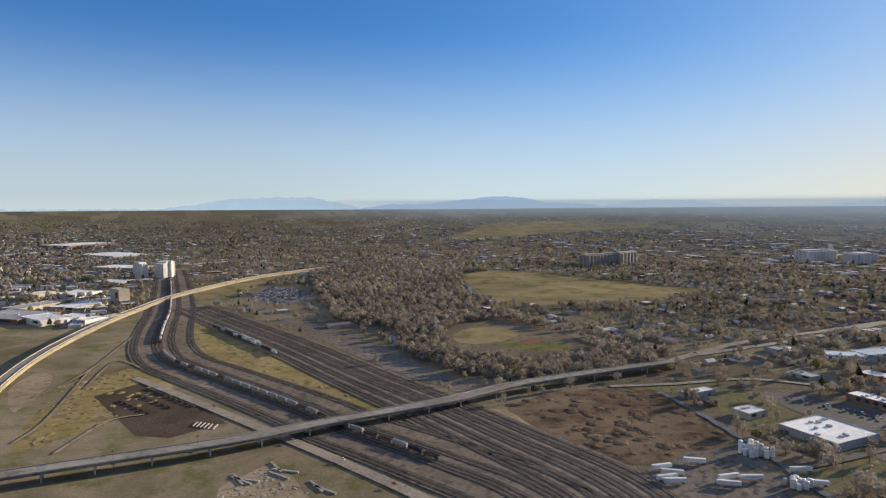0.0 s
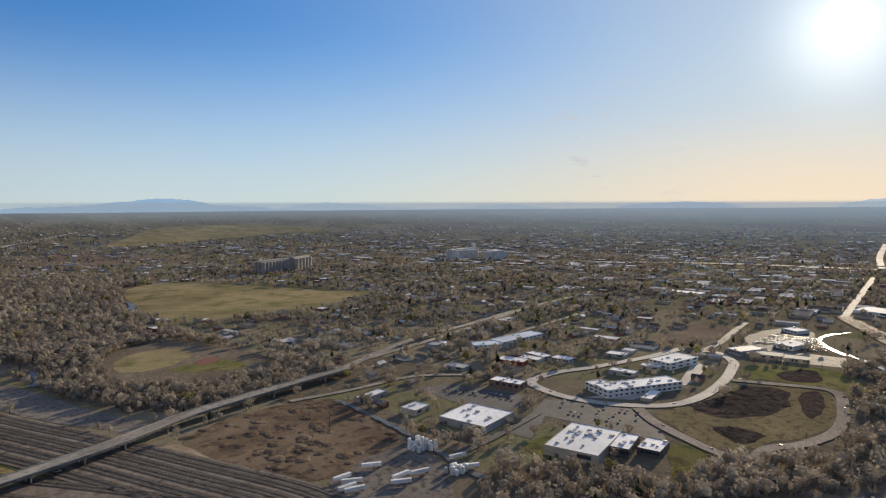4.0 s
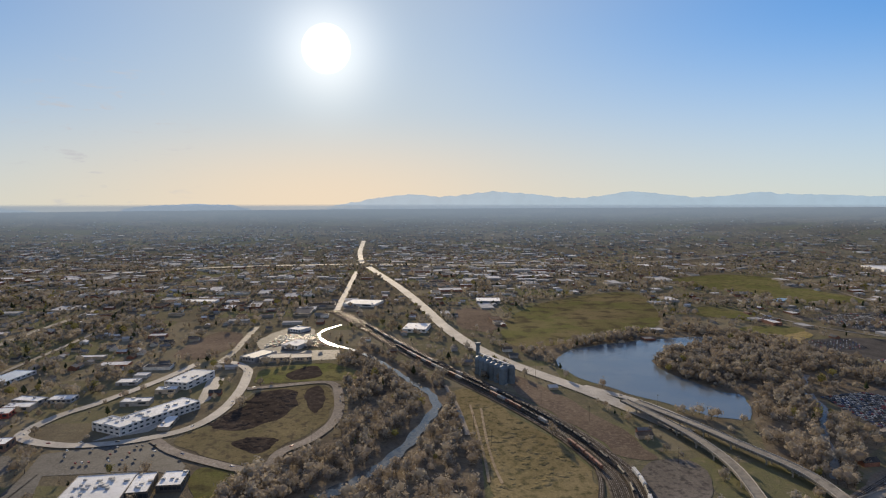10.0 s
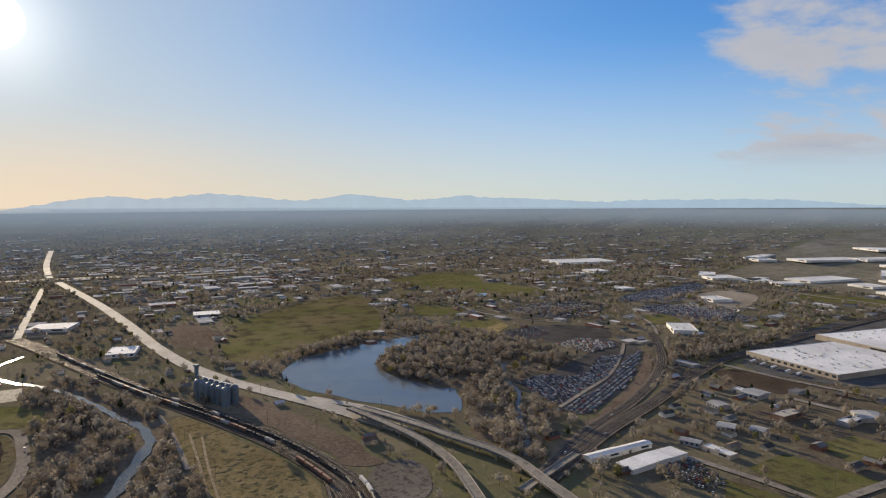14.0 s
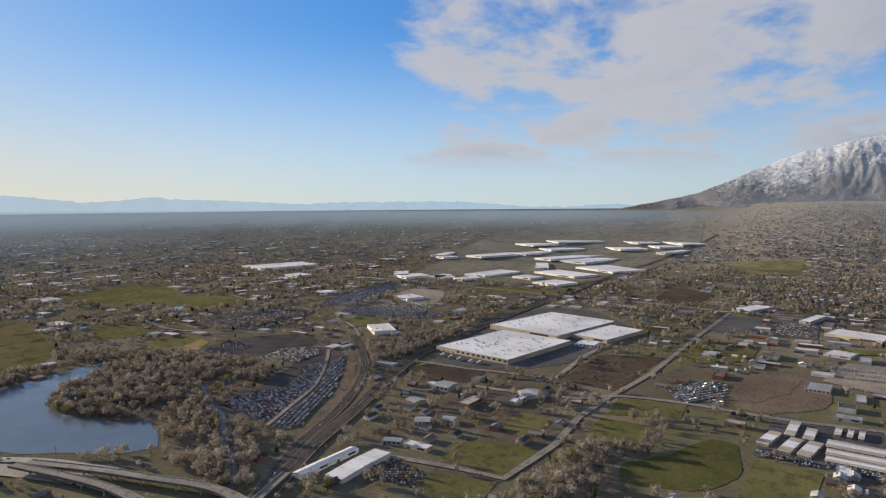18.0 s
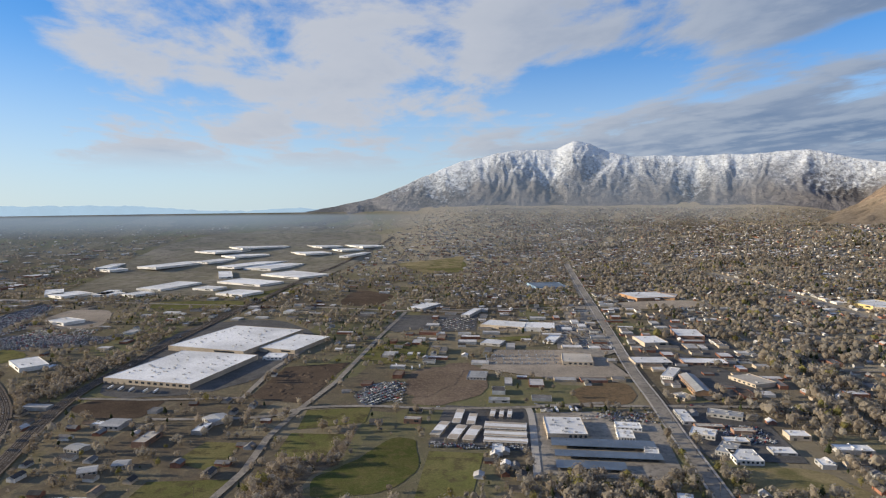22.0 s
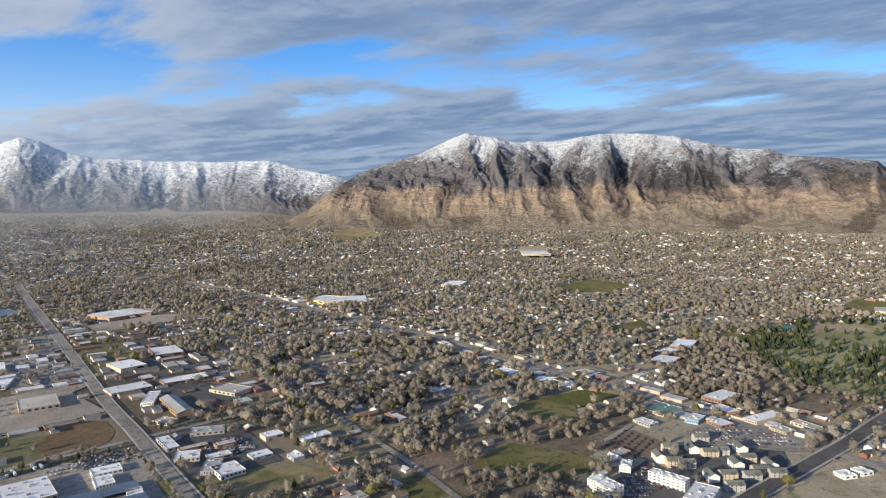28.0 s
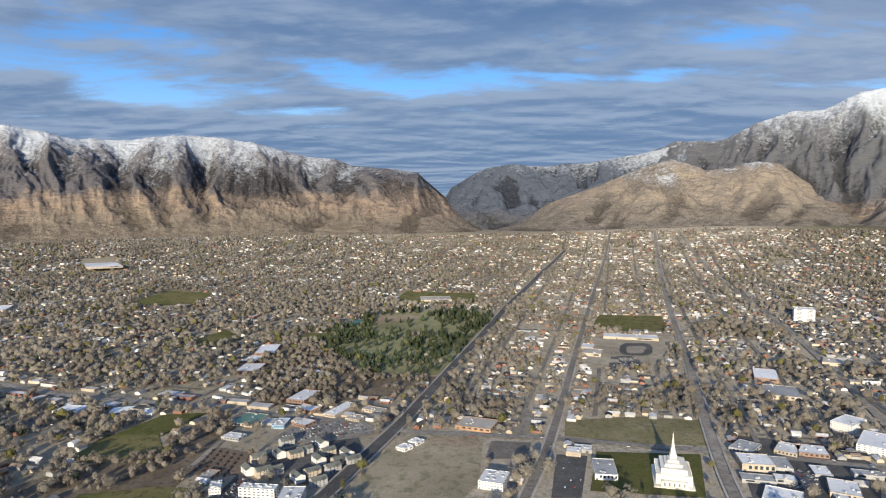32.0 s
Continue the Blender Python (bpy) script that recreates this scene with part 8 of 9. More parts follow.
zone([(-1098, -52), (-942, 14), (-825, 71), (-598, 84), (-458, 69), (-427, -106), (-494, -150), (-569, -109), (-652, -54), (-794, -52), (-937, -86)], 92, 0, 0, RIVERINE)
zone([(-925, 385), (-977, 431), (-1071, 572), (-1180, 746), (-969, 640), (-626, 418), (-656, 392), (-744, 435), (-779, 412), (-849, 383)], 92, 0, 0, RIVERINE)
zone([(-1015, 202), (-1113, 308), (-1174, 616), (-1098, 595), (-1099, 522), (-1068, 388), (-1019, 283), (-934, 236), (-950, 215)], 92, 0, 0, RIVERINE)
zone([(-1175, 507), (-1121, 615), (-1002, 678), (-894, 693), (-792, 673), (-759, 625), (-737, 527), (-676, 490), (-593, 494), (-551, 430), (-489, 380), (-553, 346), (-708, 414), (-785, 454), (-984, 538)], 92, 0, 0, RIVERINE)
zone([(-905, 984), (-706, 792), (-687, 887), (-768, 1350), (-857, 1447), (-762, 1059)], 92, 0, 0, RIVERINE)
zone([(-4183, 2143), (-1547, 4232), (-1942, 3037), (-1450, 1753), (-1235, 1107), (-1419, 715)], 20, 1.2, 0.9, MIXED)
zone([(-1562, 1889), (-1992, 3116), (-1838, 3760), (-1064, 4041), (-814, 3706), (-772, 1858), (-1162, 1814)], 2, 0, 0, MIXED)
zone([(-1247, 1101), (-1379, 1789), (-784, 1715), (-541, 1707), (-688, 1504), (-813, 1372), (-775, 841), (-976, 946)], 16, 1, 1.8, MIXED)
zone([(-594, 712), (-608, 844), (-417, 889), (-314, 860), (-319, 748), (-311, 542), (-437, 522), (-514, 555)], 26, 5, 0.8, MIXED)
zone([(-217, 802), (-208, 679), (-241, 626), (-207, 583), (-241, 512), (-281, 491), (-282, 678), (-242, 765)], 90, 0, 0, RIVERINE)
zone([(-322, 1193), (-333, 1679), (25, 1797), (336, 1761), (372, 1372), (388, 956), (176, 918), (-180, 896), (-304, 886)], 13, 1.5, 3.0, MIXED)
zone([(176, 918), (387, 953), (323, 729), (217, 722)], 8, 1, 2.6, MIXED)
zone([(220, 952), (174, 1475), (330, 1613), (422, 1228), (408, 935), (295, 866)], 9, 0.6, 4.0, MIXED)
zone([(318, 925), (420, 935), (475, 860), (452, 745), (395, 690), (352, 745)], 66, 8, 0.3, MIXED)
zone([(812, 878), (859, 704), (870, 580), (1062, 546), (1158, 606), (1133, 731)], 30, 6, 2.0, MIXED)
zone([(392, 538), (435, 682), (577, 708), (705, 640), (885, 643), (826, 580), (616, 521), (492, 446)], 70, 0.5, 0, RIVERINE)
zone([(-431, -283), (-451, -269), (-455, -239), (-473, -212), (-480, -174), (-477, -149), (-549, -141), (-570, -125), (-540, -71), (-504, -24), (-432, -20), (-339, -236)], 96, 0, 0, RIVERINE)
zone([(-490, -513), (-499, -478), (-479, -399), (-463, -353), (-512, -351), (-464, -301), (-445, -316), (-439, -346), (-458, -416), (-463, -494)], 92, 0, 0, RIVERINE)
zone([(1089, 749), (1326, 803), (1403, 755), (1149, 520), (1169, 363), (1036, 405), (955, 515), (917, 589)], 85, 0.5, 0, RIVERINE)
zone([(1401, 761), (1677, 757), (1860, 613), (1877, 422), (1726, 364), (1248, 363), (1159, 371), (1138, 515)], 30, 0, 0, (0.02, 0.03, 0.02, 0.03, 0.90))
zone([(896, 279), (913, 138), (735, 145), (668, 169), (567, 259), (795, 311)], 2, 0.3, 0, MIXED)
zone([(915, -97), (923, -380), (717, -385), (633, -103)], 8, 0.5, 3.2, MIXED)
zone([(806, 586), (853, 343), (681, 325), (620, 330), (610, 461)], 7, 0, 0, MIXED)
zone([(880, 94), (915, -97), (748, -103), (608, 120)], 10, 0, 0, MIXED)


PARCELS.append([(-398, -888), (-470, -958), (-546, -957), (-577, -776), (-535, -676), (-417, -675), (-359, -766)])   # open ground round the sports fields


def zone_values(px, py):
    r = np.hypot(px, py)
    az = np.degrees(np.arctan2(px, py))
    soft = az + rng.normal(0, 5.0, len(az))
    east = (soft > -4) & (az < 150)
    trees = np.where(east, np.where(az < 45, np.where(r < 1700, 92.0, 74.0), np.where(py > 350, 60.0, 38.0)), np.where(r > 2600, 9.0, 17.0))
    houses = np.where(east, np.where(py > 350, 14.0, 21.0), 1.8)
    sheds = np.where(east, 0.35, 0.8)
    pal = np.where(east & (az > 34), 1, 0)
    pals = [MIXED, TOWN]
    for poly, t, h, s, mixture in ZONES:
        m = inside(px, py, poly)
        trees[m], houses[m], sheds[m] = t, h, s
        if mixture not in pals:
            pals.append(mixture)
        pal[m] = pals.index(mixture)
    trees = np.where(~east & (r > 2900) & (py > -2000), trees * 0.4, trees)
    return trees, houses, sheds, pal, pals


def free(px, py, gap):
    ok = ~near_lines(px, py, gap)
    for poly in PARCELS:
        p = np.array(poly)
        lo, hi = p.min(0), p.max(0)
        idx = np.nonzero((px > lo[0]) & (px < hi[0]) & (py > lo[1]) & (py < hi[1]) & ok)[0]
        if len(idx):
            ok[idx] &= ~inside(px[idx], py[idx], poly)
    return ok


GRID = 2.0   # the town's streets lean this many degrees


def seen_sector(px, py):
    az = np.degrees(np.arctan2(px, py))
    return ((az < 113) | (az > 165)) & ~((az > 27) & (az < 113) & (np.hypot(px, py) > 3610))


def lattice(r0, r1, dx, dy, jitter):
    n = int(r1 / dx) + 1
    m = int(r1 / dy) + 1
    gx, gy = np.meshgrid(np.arange(-n, n + 1) * dx, np.arange(-m, m + 1) * dy)
    gx, gy = gx.ravel(), gy.ravel()
    gx = gx + rng.uniform(-jitter, jitter, len(gx)) * dx
    gy = gy + rng.uniform(-jitter, jitter, len(gy)) * dy
    c, s = math.cos(radians(GRID)), math.sin(radians(GRID))
    px, py = gx * c - gy * s, gx * s + gy * c
    r = np.hypot(px, py)
    k = (r > r0) & (r < r1) & seen_sector(px, py)
    return px[k], py[k]



def shrink(px, py):
    """Things on the lifted rim stand for ones farther off, and are smaller."""
    r = np.hypot(px, py)
    far = R_FLAT / np.maximum(0.05, 1 - np.maximum(0, r - R_FLAT) / (R_END - R_FLAT))
    return np.where(r > R_FLAT, r / far, 1.0)




def place_houses():
    out = []
    for r0, r1, dx, dy in ((330, 2900, 15.0, 28.0), (2900, 4350, 15.0, 22.0)):
        px, py = lattice(r0, r1, dx, dy, 0.26)
        t, h, s, _, _ = zone_values(px, py)
        k = rng.random(len(px)) < h * dx * dy / 10000.0 * np.where(np.hypot(px, py) > 2900, np.where(px < 1200, 1.6, 0.8), 1.0)
        k &= ~((np.hypot(px, py) < 600) & (px < 150) & (h < 4))
        crowd = np.array([noise.noise((x * 0.0045, y * 0.0045, 17.0)) + 0.7 * noise.noise((x * 0.015, y * 0.015, 23.0)) for x, y in zip(px, py)])
        k &= rng.random(len(px)) < np.clip(0.92 + 1.15 * crowd, 0.15, 1.0)
        px, py = px[k], py[k]
        k = free(px, py, 7)
        out.append(np.stack([px[k], py[k]], 1))
    return np.concatenate(out)


def place_sheds(house_pts):
    px, py = lattice(350, 3900, 44.0, 52.0, 0.32)
    t, h, s, _, _ = zone_values(px, py)
    k = (rng.random(len(px)) < s * 44 * 52 / 10000.0) & free(px, py, 14) & ~((np.hypot(px, py) < 620) & (px < 100))
    return np.stack([px[k], py[k]], 1)


def avenue_shops():
    """Spots of low shops and offices set back on both sides of the broad avenues."""
    r = np.random.default_rng(21)
    out = []
    for pts, set_back, share in (([(660, 2447), (773, 1926), (834, 1467), (883, 1186), (869, 940), (886, 726)], 34, 0.8), ([(879, 749), (887, 539), (870, 350), (901, 129), (914, -87), (913, -317)], 32, 0.6), ([(170, 2600), (178, 1539), (184, 959), (186, 814)], 34, 0.5), ([(-362, 1679), (25, 1769), (468, 1789), (779, 1707)], 32, 0.5), ([(620, 119), (907, 117), (1521, 126)], 30, 0.3), ([(-645, -621), (-949, -637), (-1485, -661)], 28, 0.35)):
        line = dense(pts, 46)
        for side in (1, -1):
            for row, (x, y) in enumerate(offset_line(line, side * set_back)):
                if r.random() < share:
                    out.append((x + r.uniform(-9, 9), y + r.uniform(-9, 9)))
    px, py = np.array(out).T
    k = free(px, py, 13)
    return np.stack([px[k], py[k]], 1)


SIDE = []


def side_streets():
    """Residential streets of the town's grid, between the main ones."""
    c, s = math.cos(radians(GRID)), math.sin(radians(GRID))
    for k in range(-8, 34):
        for along in (0, 1):
            seg = []
            off = k * (111 if along else 222) + 40
            for i in range(-4, 66):
                u = i * 60.0
                gx, gy = (u, off - 900) if along else (off - 600, u - 600)
                x, y = gx * c - gy * s, gx * s + gy * c
                r, az = math.hypot(x, y), math.degrees(math.atan2(x, y))
                px, py = np.array([x]), np.array([y])
                ok = 950 < r < 3500 and 8 < az < 112 and x > 480 and free(px, py, 0)[0] and zone_values(px, py)[1][0] > 4
                if ok:
                    seg.append((x, y))
                if (not ok or i == 65) and len(seg) > 2:
                    SIDE.append(seg)
                if not ok:
                    seg = []


side_streets()
for seg in SIDE:
    road(seg, 8, STREET, name="street", label="narrow residential street lined with houses", curved=False, clear=-2.6)

house_pts = place_houses()
shed_pts = np.concatenate([place_sheds(house_pts), avenue_shops()])


def to_mesh(name, verts, loops, sizes, index, mats):
    me = bpy.data.meshes.new(name)
    me.vertices.add(len(verts))
    me.vertices.foreach_set("co", np.asarray(verts, np.float32).ravel())
    me.loops.add(len(loops))
    me.loops.foreach_set("vertex_index", np.asarray(loops, np.int32))
    me.polygons.add(len(sizes))
    starts = np.concatenate([[0], np.cumsum(sizes)[:-1]])
    me.polygons.foreach_set("loop_start", starts.astype(np.int32))
    me.polygons.foreach_set("loop_total", np.asarray(sizes, np.int32))
    for m in mats:
        me.materials.append(m)
    me.polygons.foreach_set("material_index", np.asarray(index, np.int32))
    me.update(calc_edges=True)
    me.shade_flat()
    return new(name, me)


BARK = material("bark", (0.10, 0.08, 0.065), (0.14, 0.115, 0.09), 0.5)
TWIGS = [
    material("brown_twigs", (0.245, 0.208, 0.166), (0.312, 0.268, 0.216), 0.02, 0.95, island=0.17, porous=0.42, airy=0.30),
    material("tan_twigs", (0.378, 0.334, 0.270), (0.320, 0.281, 0.226), 0.02, 0.95, island=0.17, porous=0.42, airy=0.30),
    material("grey_twigs", (0.268, 0.244, 0.208), (0.336, 0.308, 0.262), 0.02, 0.95, island=0.17, porous=0.42, airy=0.30),
    material("budding_leaves", (0.185, 0.178, 0.068), (0.225, 0.198, 0.08), 0.02, 0.95, island=0.25, porous=0.35, airy=0.25),
    material("evergreen_needles", (0.042, 0.053, 0.027), (0.058, 0.068, 0.036), 0.02, 0.95, island=0.25, porous=0.2),
]


def crown_points(kind, n, k):
    """Where the twig clumps of n crowns sit, in crown radii round the middle; conifers taper."""
    v = rng.normal(size=(n, k, 3))
    v /= np.linalg.norm(v, axis=2, keepdims=True)
    v *= (0.35 + 0.65 * rng.random((n, k, 1)) ** 0.4) * (1 + 0.22 * np.sin(5 * v[..., :1] + 3 * rng.random((n, 1, 1)) * 6) * np.sin(4 * v[..., 1:2] + 6 * rng.random((n, 1, 1))))
    v[..., 2] = np.where(v[..., 2] < -0.85, -v[..., 2], v[..., 2])
    cone = (kind == 4)[:, None]
    taper = np.where(cone, np.clip(0.75 - 0.55 * v[..., 2], 0.15, 1.2), 1.0)
    v[..., 0] *= taper
    v[..., 1] *= taper
    return v


def clump_triangles(dirs, size):
    """Triangles lying roughly in the crown's surface, so that a crown has a lit and a shaded side."""
    shape = dirs.shape[:-1]
    n = dirs / np.maximum(1e-6, np.linalg.norm(dirs, axis=-1, keepdims=True)) + 0.42 * rng.normal(size=dirs.shape)
    n /= np.linalg.norm(n, axis=-1, keepdims=True)
    a = np.cross(n, rng.normal(size=dirs.shape))
    a /= np.linalg.norm(a, axis=-1, keepdims=True)
    b = np.cross(n, a)
    ang = rng.uniform(0, 6.28, shape)[..., None]
    out = []
    for k in (0.0, 2.1, 4.2):
        r = size[..., None] * rng.uniform(0.7, 1.3, shape)[..., None]
        out.append(r * (np.cos(ang + k) * a + np.sin(ang + k) * b))
    return np.stack(out, -2)


def solid_shape(fine):
    """The corners and faces of a crown's inner mass: twelve corners, or six where it stays far off."""
    if not fine:
        v = [(1, 0, 0), (0, 1, 0), (-1, 0, 0), (0, -1, 0), (0, 0, 1), (0, 0, -1)]
        return np.array(v, float), np.array([(0, 1, 4), (1, 2, 4), (2, 3, 4), (3, 0, 4), (1, 0, 5), (2, 1, 5), (3, 2, 5), (0, 3, 5)])
    bm = bmesh.new()
    bmesh.ops.create_icosphere(bm, subdivisions=1, radius=1.0)
    v, f = np.array([q.co[:] for q in bm.verts]), np.array([[q.index for q in t.verts] for t in bm.faces])
    bm.free()
    return v, f


def trees_mesh(name, xy, kind, height, k, clump, inner, fine, trunk=True):
    """Crowns of twig clumps round an uneven inner mass, on tapered trunks."""
    n = len(xy)
    z = ground_v(xy[:, 0], xy[:, 1])
    rad = height * np.where(kind == 4, 0.30, rng.uniform(0.36, 0.52, n))
    half = height * np.where(kind == 4, 0.48, 0.43)
    mid = z + height - half
    lean = 1 + 0.17 * rng.normal(size=(n, 1, 3))
    shape, tris = solid_shape(fine)
    m = len(shape)
    turn = rng.uniform(0, math.tau, n)[:, None]
    swell = rng.uniform(0.72, 1.28, (n, m))
    sx = (shape[None, :, 0] * np.cos(turn) - shape[None, :, 1] * np.sin(turn)) * swell
    sy = (shape[None, :, 0] * np.sin(turn) + shape[None, :, 1] * np.cos(turn)) * swell
    sz = shape[None, :, 2] * swell
    taper = np.where((kind == 4)[:, None], np.clip(0.8 - 0.6 * sz, 0.12, 1.3), 1.0)
    core = np.stack([xy[:, 0, None] + sx * taper * rad[:, None] * inner * lean[..., 0], xy[:, 1, None] + sy * taper * rad[:, None] * inner * lean[..., 1], mid[:, None] + sz * half[:, None] * inner], -1)
    verts = core.reshape(-1, 3)
    loops = (np.arange(n)[:, None, None] * m + tris[None]).ravel()
    sizes = np.full(n * len(tris), 3)
    index = np.repeat(kind, len(tris))
    if k:
        c = crown_points(kind, n, k) * lean
        ctr = np.stack([xy[:, 0, None] + c[..., 0] * rad[:, None], xy[:, 1, None] + c[..., 1] * rad[:, None], mid[:, None] + c[..., 2] * half[:, None]], -1)[:, :, None, :]
        tri = clump_triangles(c, rad[:, None] * clump * rng.uniform(0.6, 1.4, (n, k)))
        tv = (ctr + tri).reshape(-1, 3)
        tv[:, 2] = np.maximum(tv[:, 2], np.repeat(z, k * 3) + 0.3)
        loops = np.concatenate([loops, len(verts) + np.arange(n * k * 3)])
        verts = np.concatenate([verts, tv])
        sizes = np.concatenate([sizes, np.full(n * k, 3)])
        index = np.concatenate([index, np.repeat(kind, k)])
    if trunk:
        w = height * 0.03
        base = np.zeros((n, 4, 3))
        for j in range(3):
            base[:, j, 0] = xy[:, 0] + w * math.cos(j * 2.1)
            base[:, j, 1] = xy[:, 1] + w * math.sin(j * 2.1)
            base[:, j, 2] = z - 0.3
        base[:, 3, 0], base[:, 3, 1], base[:, 3, 2] = xy[:, 0], xy[:, 1], z + height * 0.75
        o = len(verts)
        verts = np.concatenate([verts, base.reshape(-1, 3)])
        q = o + 4 * np.arange(n)[:, None, None] + np.array([[0, 1, 3], [1, 2, 3], [2, 0, 3]])[None]
        loops = np.concatenate([loops, q.ravel()])
        sizes = np.concatenate([sizes, np.full(3 * n, 3)])
        index = np.concatenate([index, np.full(3 * n, 5)])
    return to_mesh(name, verts, loops, sizes, index, TWIGS + [BARK])


TREE_NAMES = ("brown bare-branched tree in early spring", "tan bare-branched tree with fine twigs", "grey bare-branched tree in early spring", "budding yellow-green spring tree", "dark green conical evergreen tree")


def tree_kinds():
    """Five kinds in three shapes each: a forked trunk and a crown of twig clumps with gaps."""
    out = {}
    for kind in range(5):
        for shape in range(3):
            base = thing("tree", 0, 0, 0, TREE_NAMES[kind], "tree", z=0)
            trunk = cyl_bm(0.032, -0.03, 0.55, 6, 0.016)
            for j in range(4 if kind < 4 else 0):
                a = j * 1.6 + shape
                tip = Vector((0.26 * math.cos(a), 0.26 * math.sin(a), 0.72 + 0.05 * j))
                root = Vector((0, 0, 0.25 + 0.06 * j))
                side = Vector((-math.sin(a), math.cos(a), 0)) * 0.012
                q = [trunk.verts.new(root + side), trunk.verts.new(root - side), trunk.verts.new(root + Vector((0, 0, 0.03))), trunk.verts.new(tip)]
                for f in ((0, 1, 3), (1, 2, 3), (2, 0, 3)):
                    trunk.faces.new([q[i] for i in f])
            part("trunk", trunk, BARK, base)
            k = 380
            c = crown_points(np.array([kind]), 1, k)[0]
            wide = 0.26 if kind == 4 else 0.40 + 0.05 * shape
            half = 0.48 if kind == 4 else 0.44
            ctr = c * np.array([wide, wide, half]) + np.array([0, 0, 1 - half])
            tri = clump_triangles(c, rng.uniform(0.025, 0.065, k))
            v = (ctr[:, None, :] + tri).reshape(-1, 3)
            me = bpy.data.meshes.new("crown")
            me.from_pydata(v.tolist(), [], [(3 * i, 3 * i + 1, 3 * i + 2) for i in range(k)])
            me.materials.append(TWIGS[kind])
            crown = new("crown", me)
            crown.parent = base
            out[kind, shape] = base
    return out


def near_trees(px, py, kind, height, count=230):
    order = np.argsort(np.hypot(px, py))
    pick, rest = order[:count], order[count:]
    kinds, used = tree_kinds(), set()
    for i in pick:
        key = (int(kind[i]), int(i) % 3)
        x, y = float(px[i]), float(py[i])
        ob = kinds[key]
        s = float(height[i]) * 1.1
        if key in used:
            ob = copy_thing(ob, pose(x, y, ground_z(x, y), 0, 0, (i * 77) % 360))
        else:
            used.add(key)
            ob.matrix_basis = pose(x, y, ground_z(x, y), 0, 0, (i * 77) % 360)
        ob.scale = (s, s, s)
    for key, ob in kinds.items():
        if key not in used:
            for o in list(ob.children):
                bpy.data.objects.remove(o)
            bpy.data.objects.remove(ob)
    return px[rest], py[rest], kind[rest], height[rest]


def clear_of(px, py, spots, gap=15.0):
    """True where no building spot lies within the gap, by cells."""
    taken = set()
    for x, y in spots:
        i, j = int(x // gap), int(y // gap)
        taken.update((i + a, j + b) for a in (-1, 0, 1) for b in (-1, 0, 1))
    return np.array([(int(x // gap), int(y // gap)) not in taken for x, y in zip(px, py)], bool)


def hedgerows():
    """Lines of trees along field edges out on the western and northern plain."""
    r = np.random.default_rng(31)
    out = []
    for _ in range(420):
        d, a = r.uniform(1500, 4200), radians(r.uniform(-150, -8))
        x, y = d * math.sin(a), d * math.cos(a)
        t = radians(GRID) + r.choice((0.0, math.pi / 2)) + r.normal(0, 0.06)
        n = int(r.uniform(14, 52))
        k = (np.arange(n) - n / 2) * 8.5
        out.append(np.stack([x + k * math.cos(t) + r.normal(0, 1.5, n), y + k * math.sin(t) + r.normal(0, 1.5, n)], 1))
    pts = np.concatenate(out)
    pts = pts[free(pts[:, 0], pts[:, 1], 2)]
    height = r.uniform(6, 12, len(pts)) * shrink(pts[:, 0], pts[:, 1])
    kind = r.choice(5, len(pts), p=(0.4, 0.1, 0.38, 0.04, 0.08))
    tagged(trees_mesh("hedgerows", pts, kind, height, 0, 0.0, 0.95, False, False), "dark lines of bare trees along field edges", "trees", kind="stuff")


def place_trees():
    bands = [(300, 800, 8.0, 62, 0.19, 0.66, True), (800, 1350, 9.0, 28, 0.26, 0.74, True), (1350, 2200, 11.0, 3, 0.42, 0.86, True), (2200, 3200, 13.0, 2, 0.5, 0.92, False), (3200, 4350, 12.5, 0, 0.0, 0.95, False)]
    for b, (r0, r1, cell, k, clump, inner, fine_core) in enumerate(bands):
        px, py = lattice(r0, r1, cell, cell, 0.5)
        t, h, s, pal, pals = zone_values(px, py)
        patch = np.array([noise.noise((x * 0.006, y * 0.006, 4.0)) for x, y in zip(px, py)])
        fine = np.array([noise.noise((x * 0.021, y * 0.021, 9.0)) for x, y in zip(px, py)])
        t = t * np.where(px > 250, np.clip(0.92 + 1.5 * patch + 1.5 * fine, 0.06, 3.0), np.clip(1.06 + 1.2 * patch + 0.8 * fine, 0.1, 2.6))
        grove = patch + fine
        keep = rng.random(len(px)) < t * cell * cell / 10000.0
        px, py, pal, grove = px[keep], py[keep], pal[keep], grove[keep]
        f = free(px, py, 1.5) & clear_of(px, py, shed_pts)
        px, py, pal, grove = px[f], py[f], pal[f], grove[f]
        kind = np.zeros(len(px), int)
        for i, p in enumerate(pals):
            m = pal == i
            kind[m] = rng.choice(5, size=m.sum(), p=p)
        height = np.where(pal < 2, (5.0 + 11.5 * rng.random(len(px)) ** 1.25) * np.clip(1 + 0.35 * grove, 0.7, 1.3) * np.where(px > 250, 1.2 if r1 < 1400 else 1.08, 0.92), rng.uniform(7.0, 17.0, len(px))) * shrink(px, py) * (1.0 if r1 < 3300 else 1.15)
        height = np.where((kind == 4) & (pal > 2), height * 1.45, height)
        if b == 0:
            px, py, kind, height = near_trees(px, py, kind, height)
        ob = trees_mesh("trees", np.stack([px, py], 1), kind, height, k, clump, inner, fine_core, r1 < 1400)
        tagged(ob, "bare brown early-spring trees with a few evergreens", "trees", kind="stuff")


place_trees()
hedgerows()

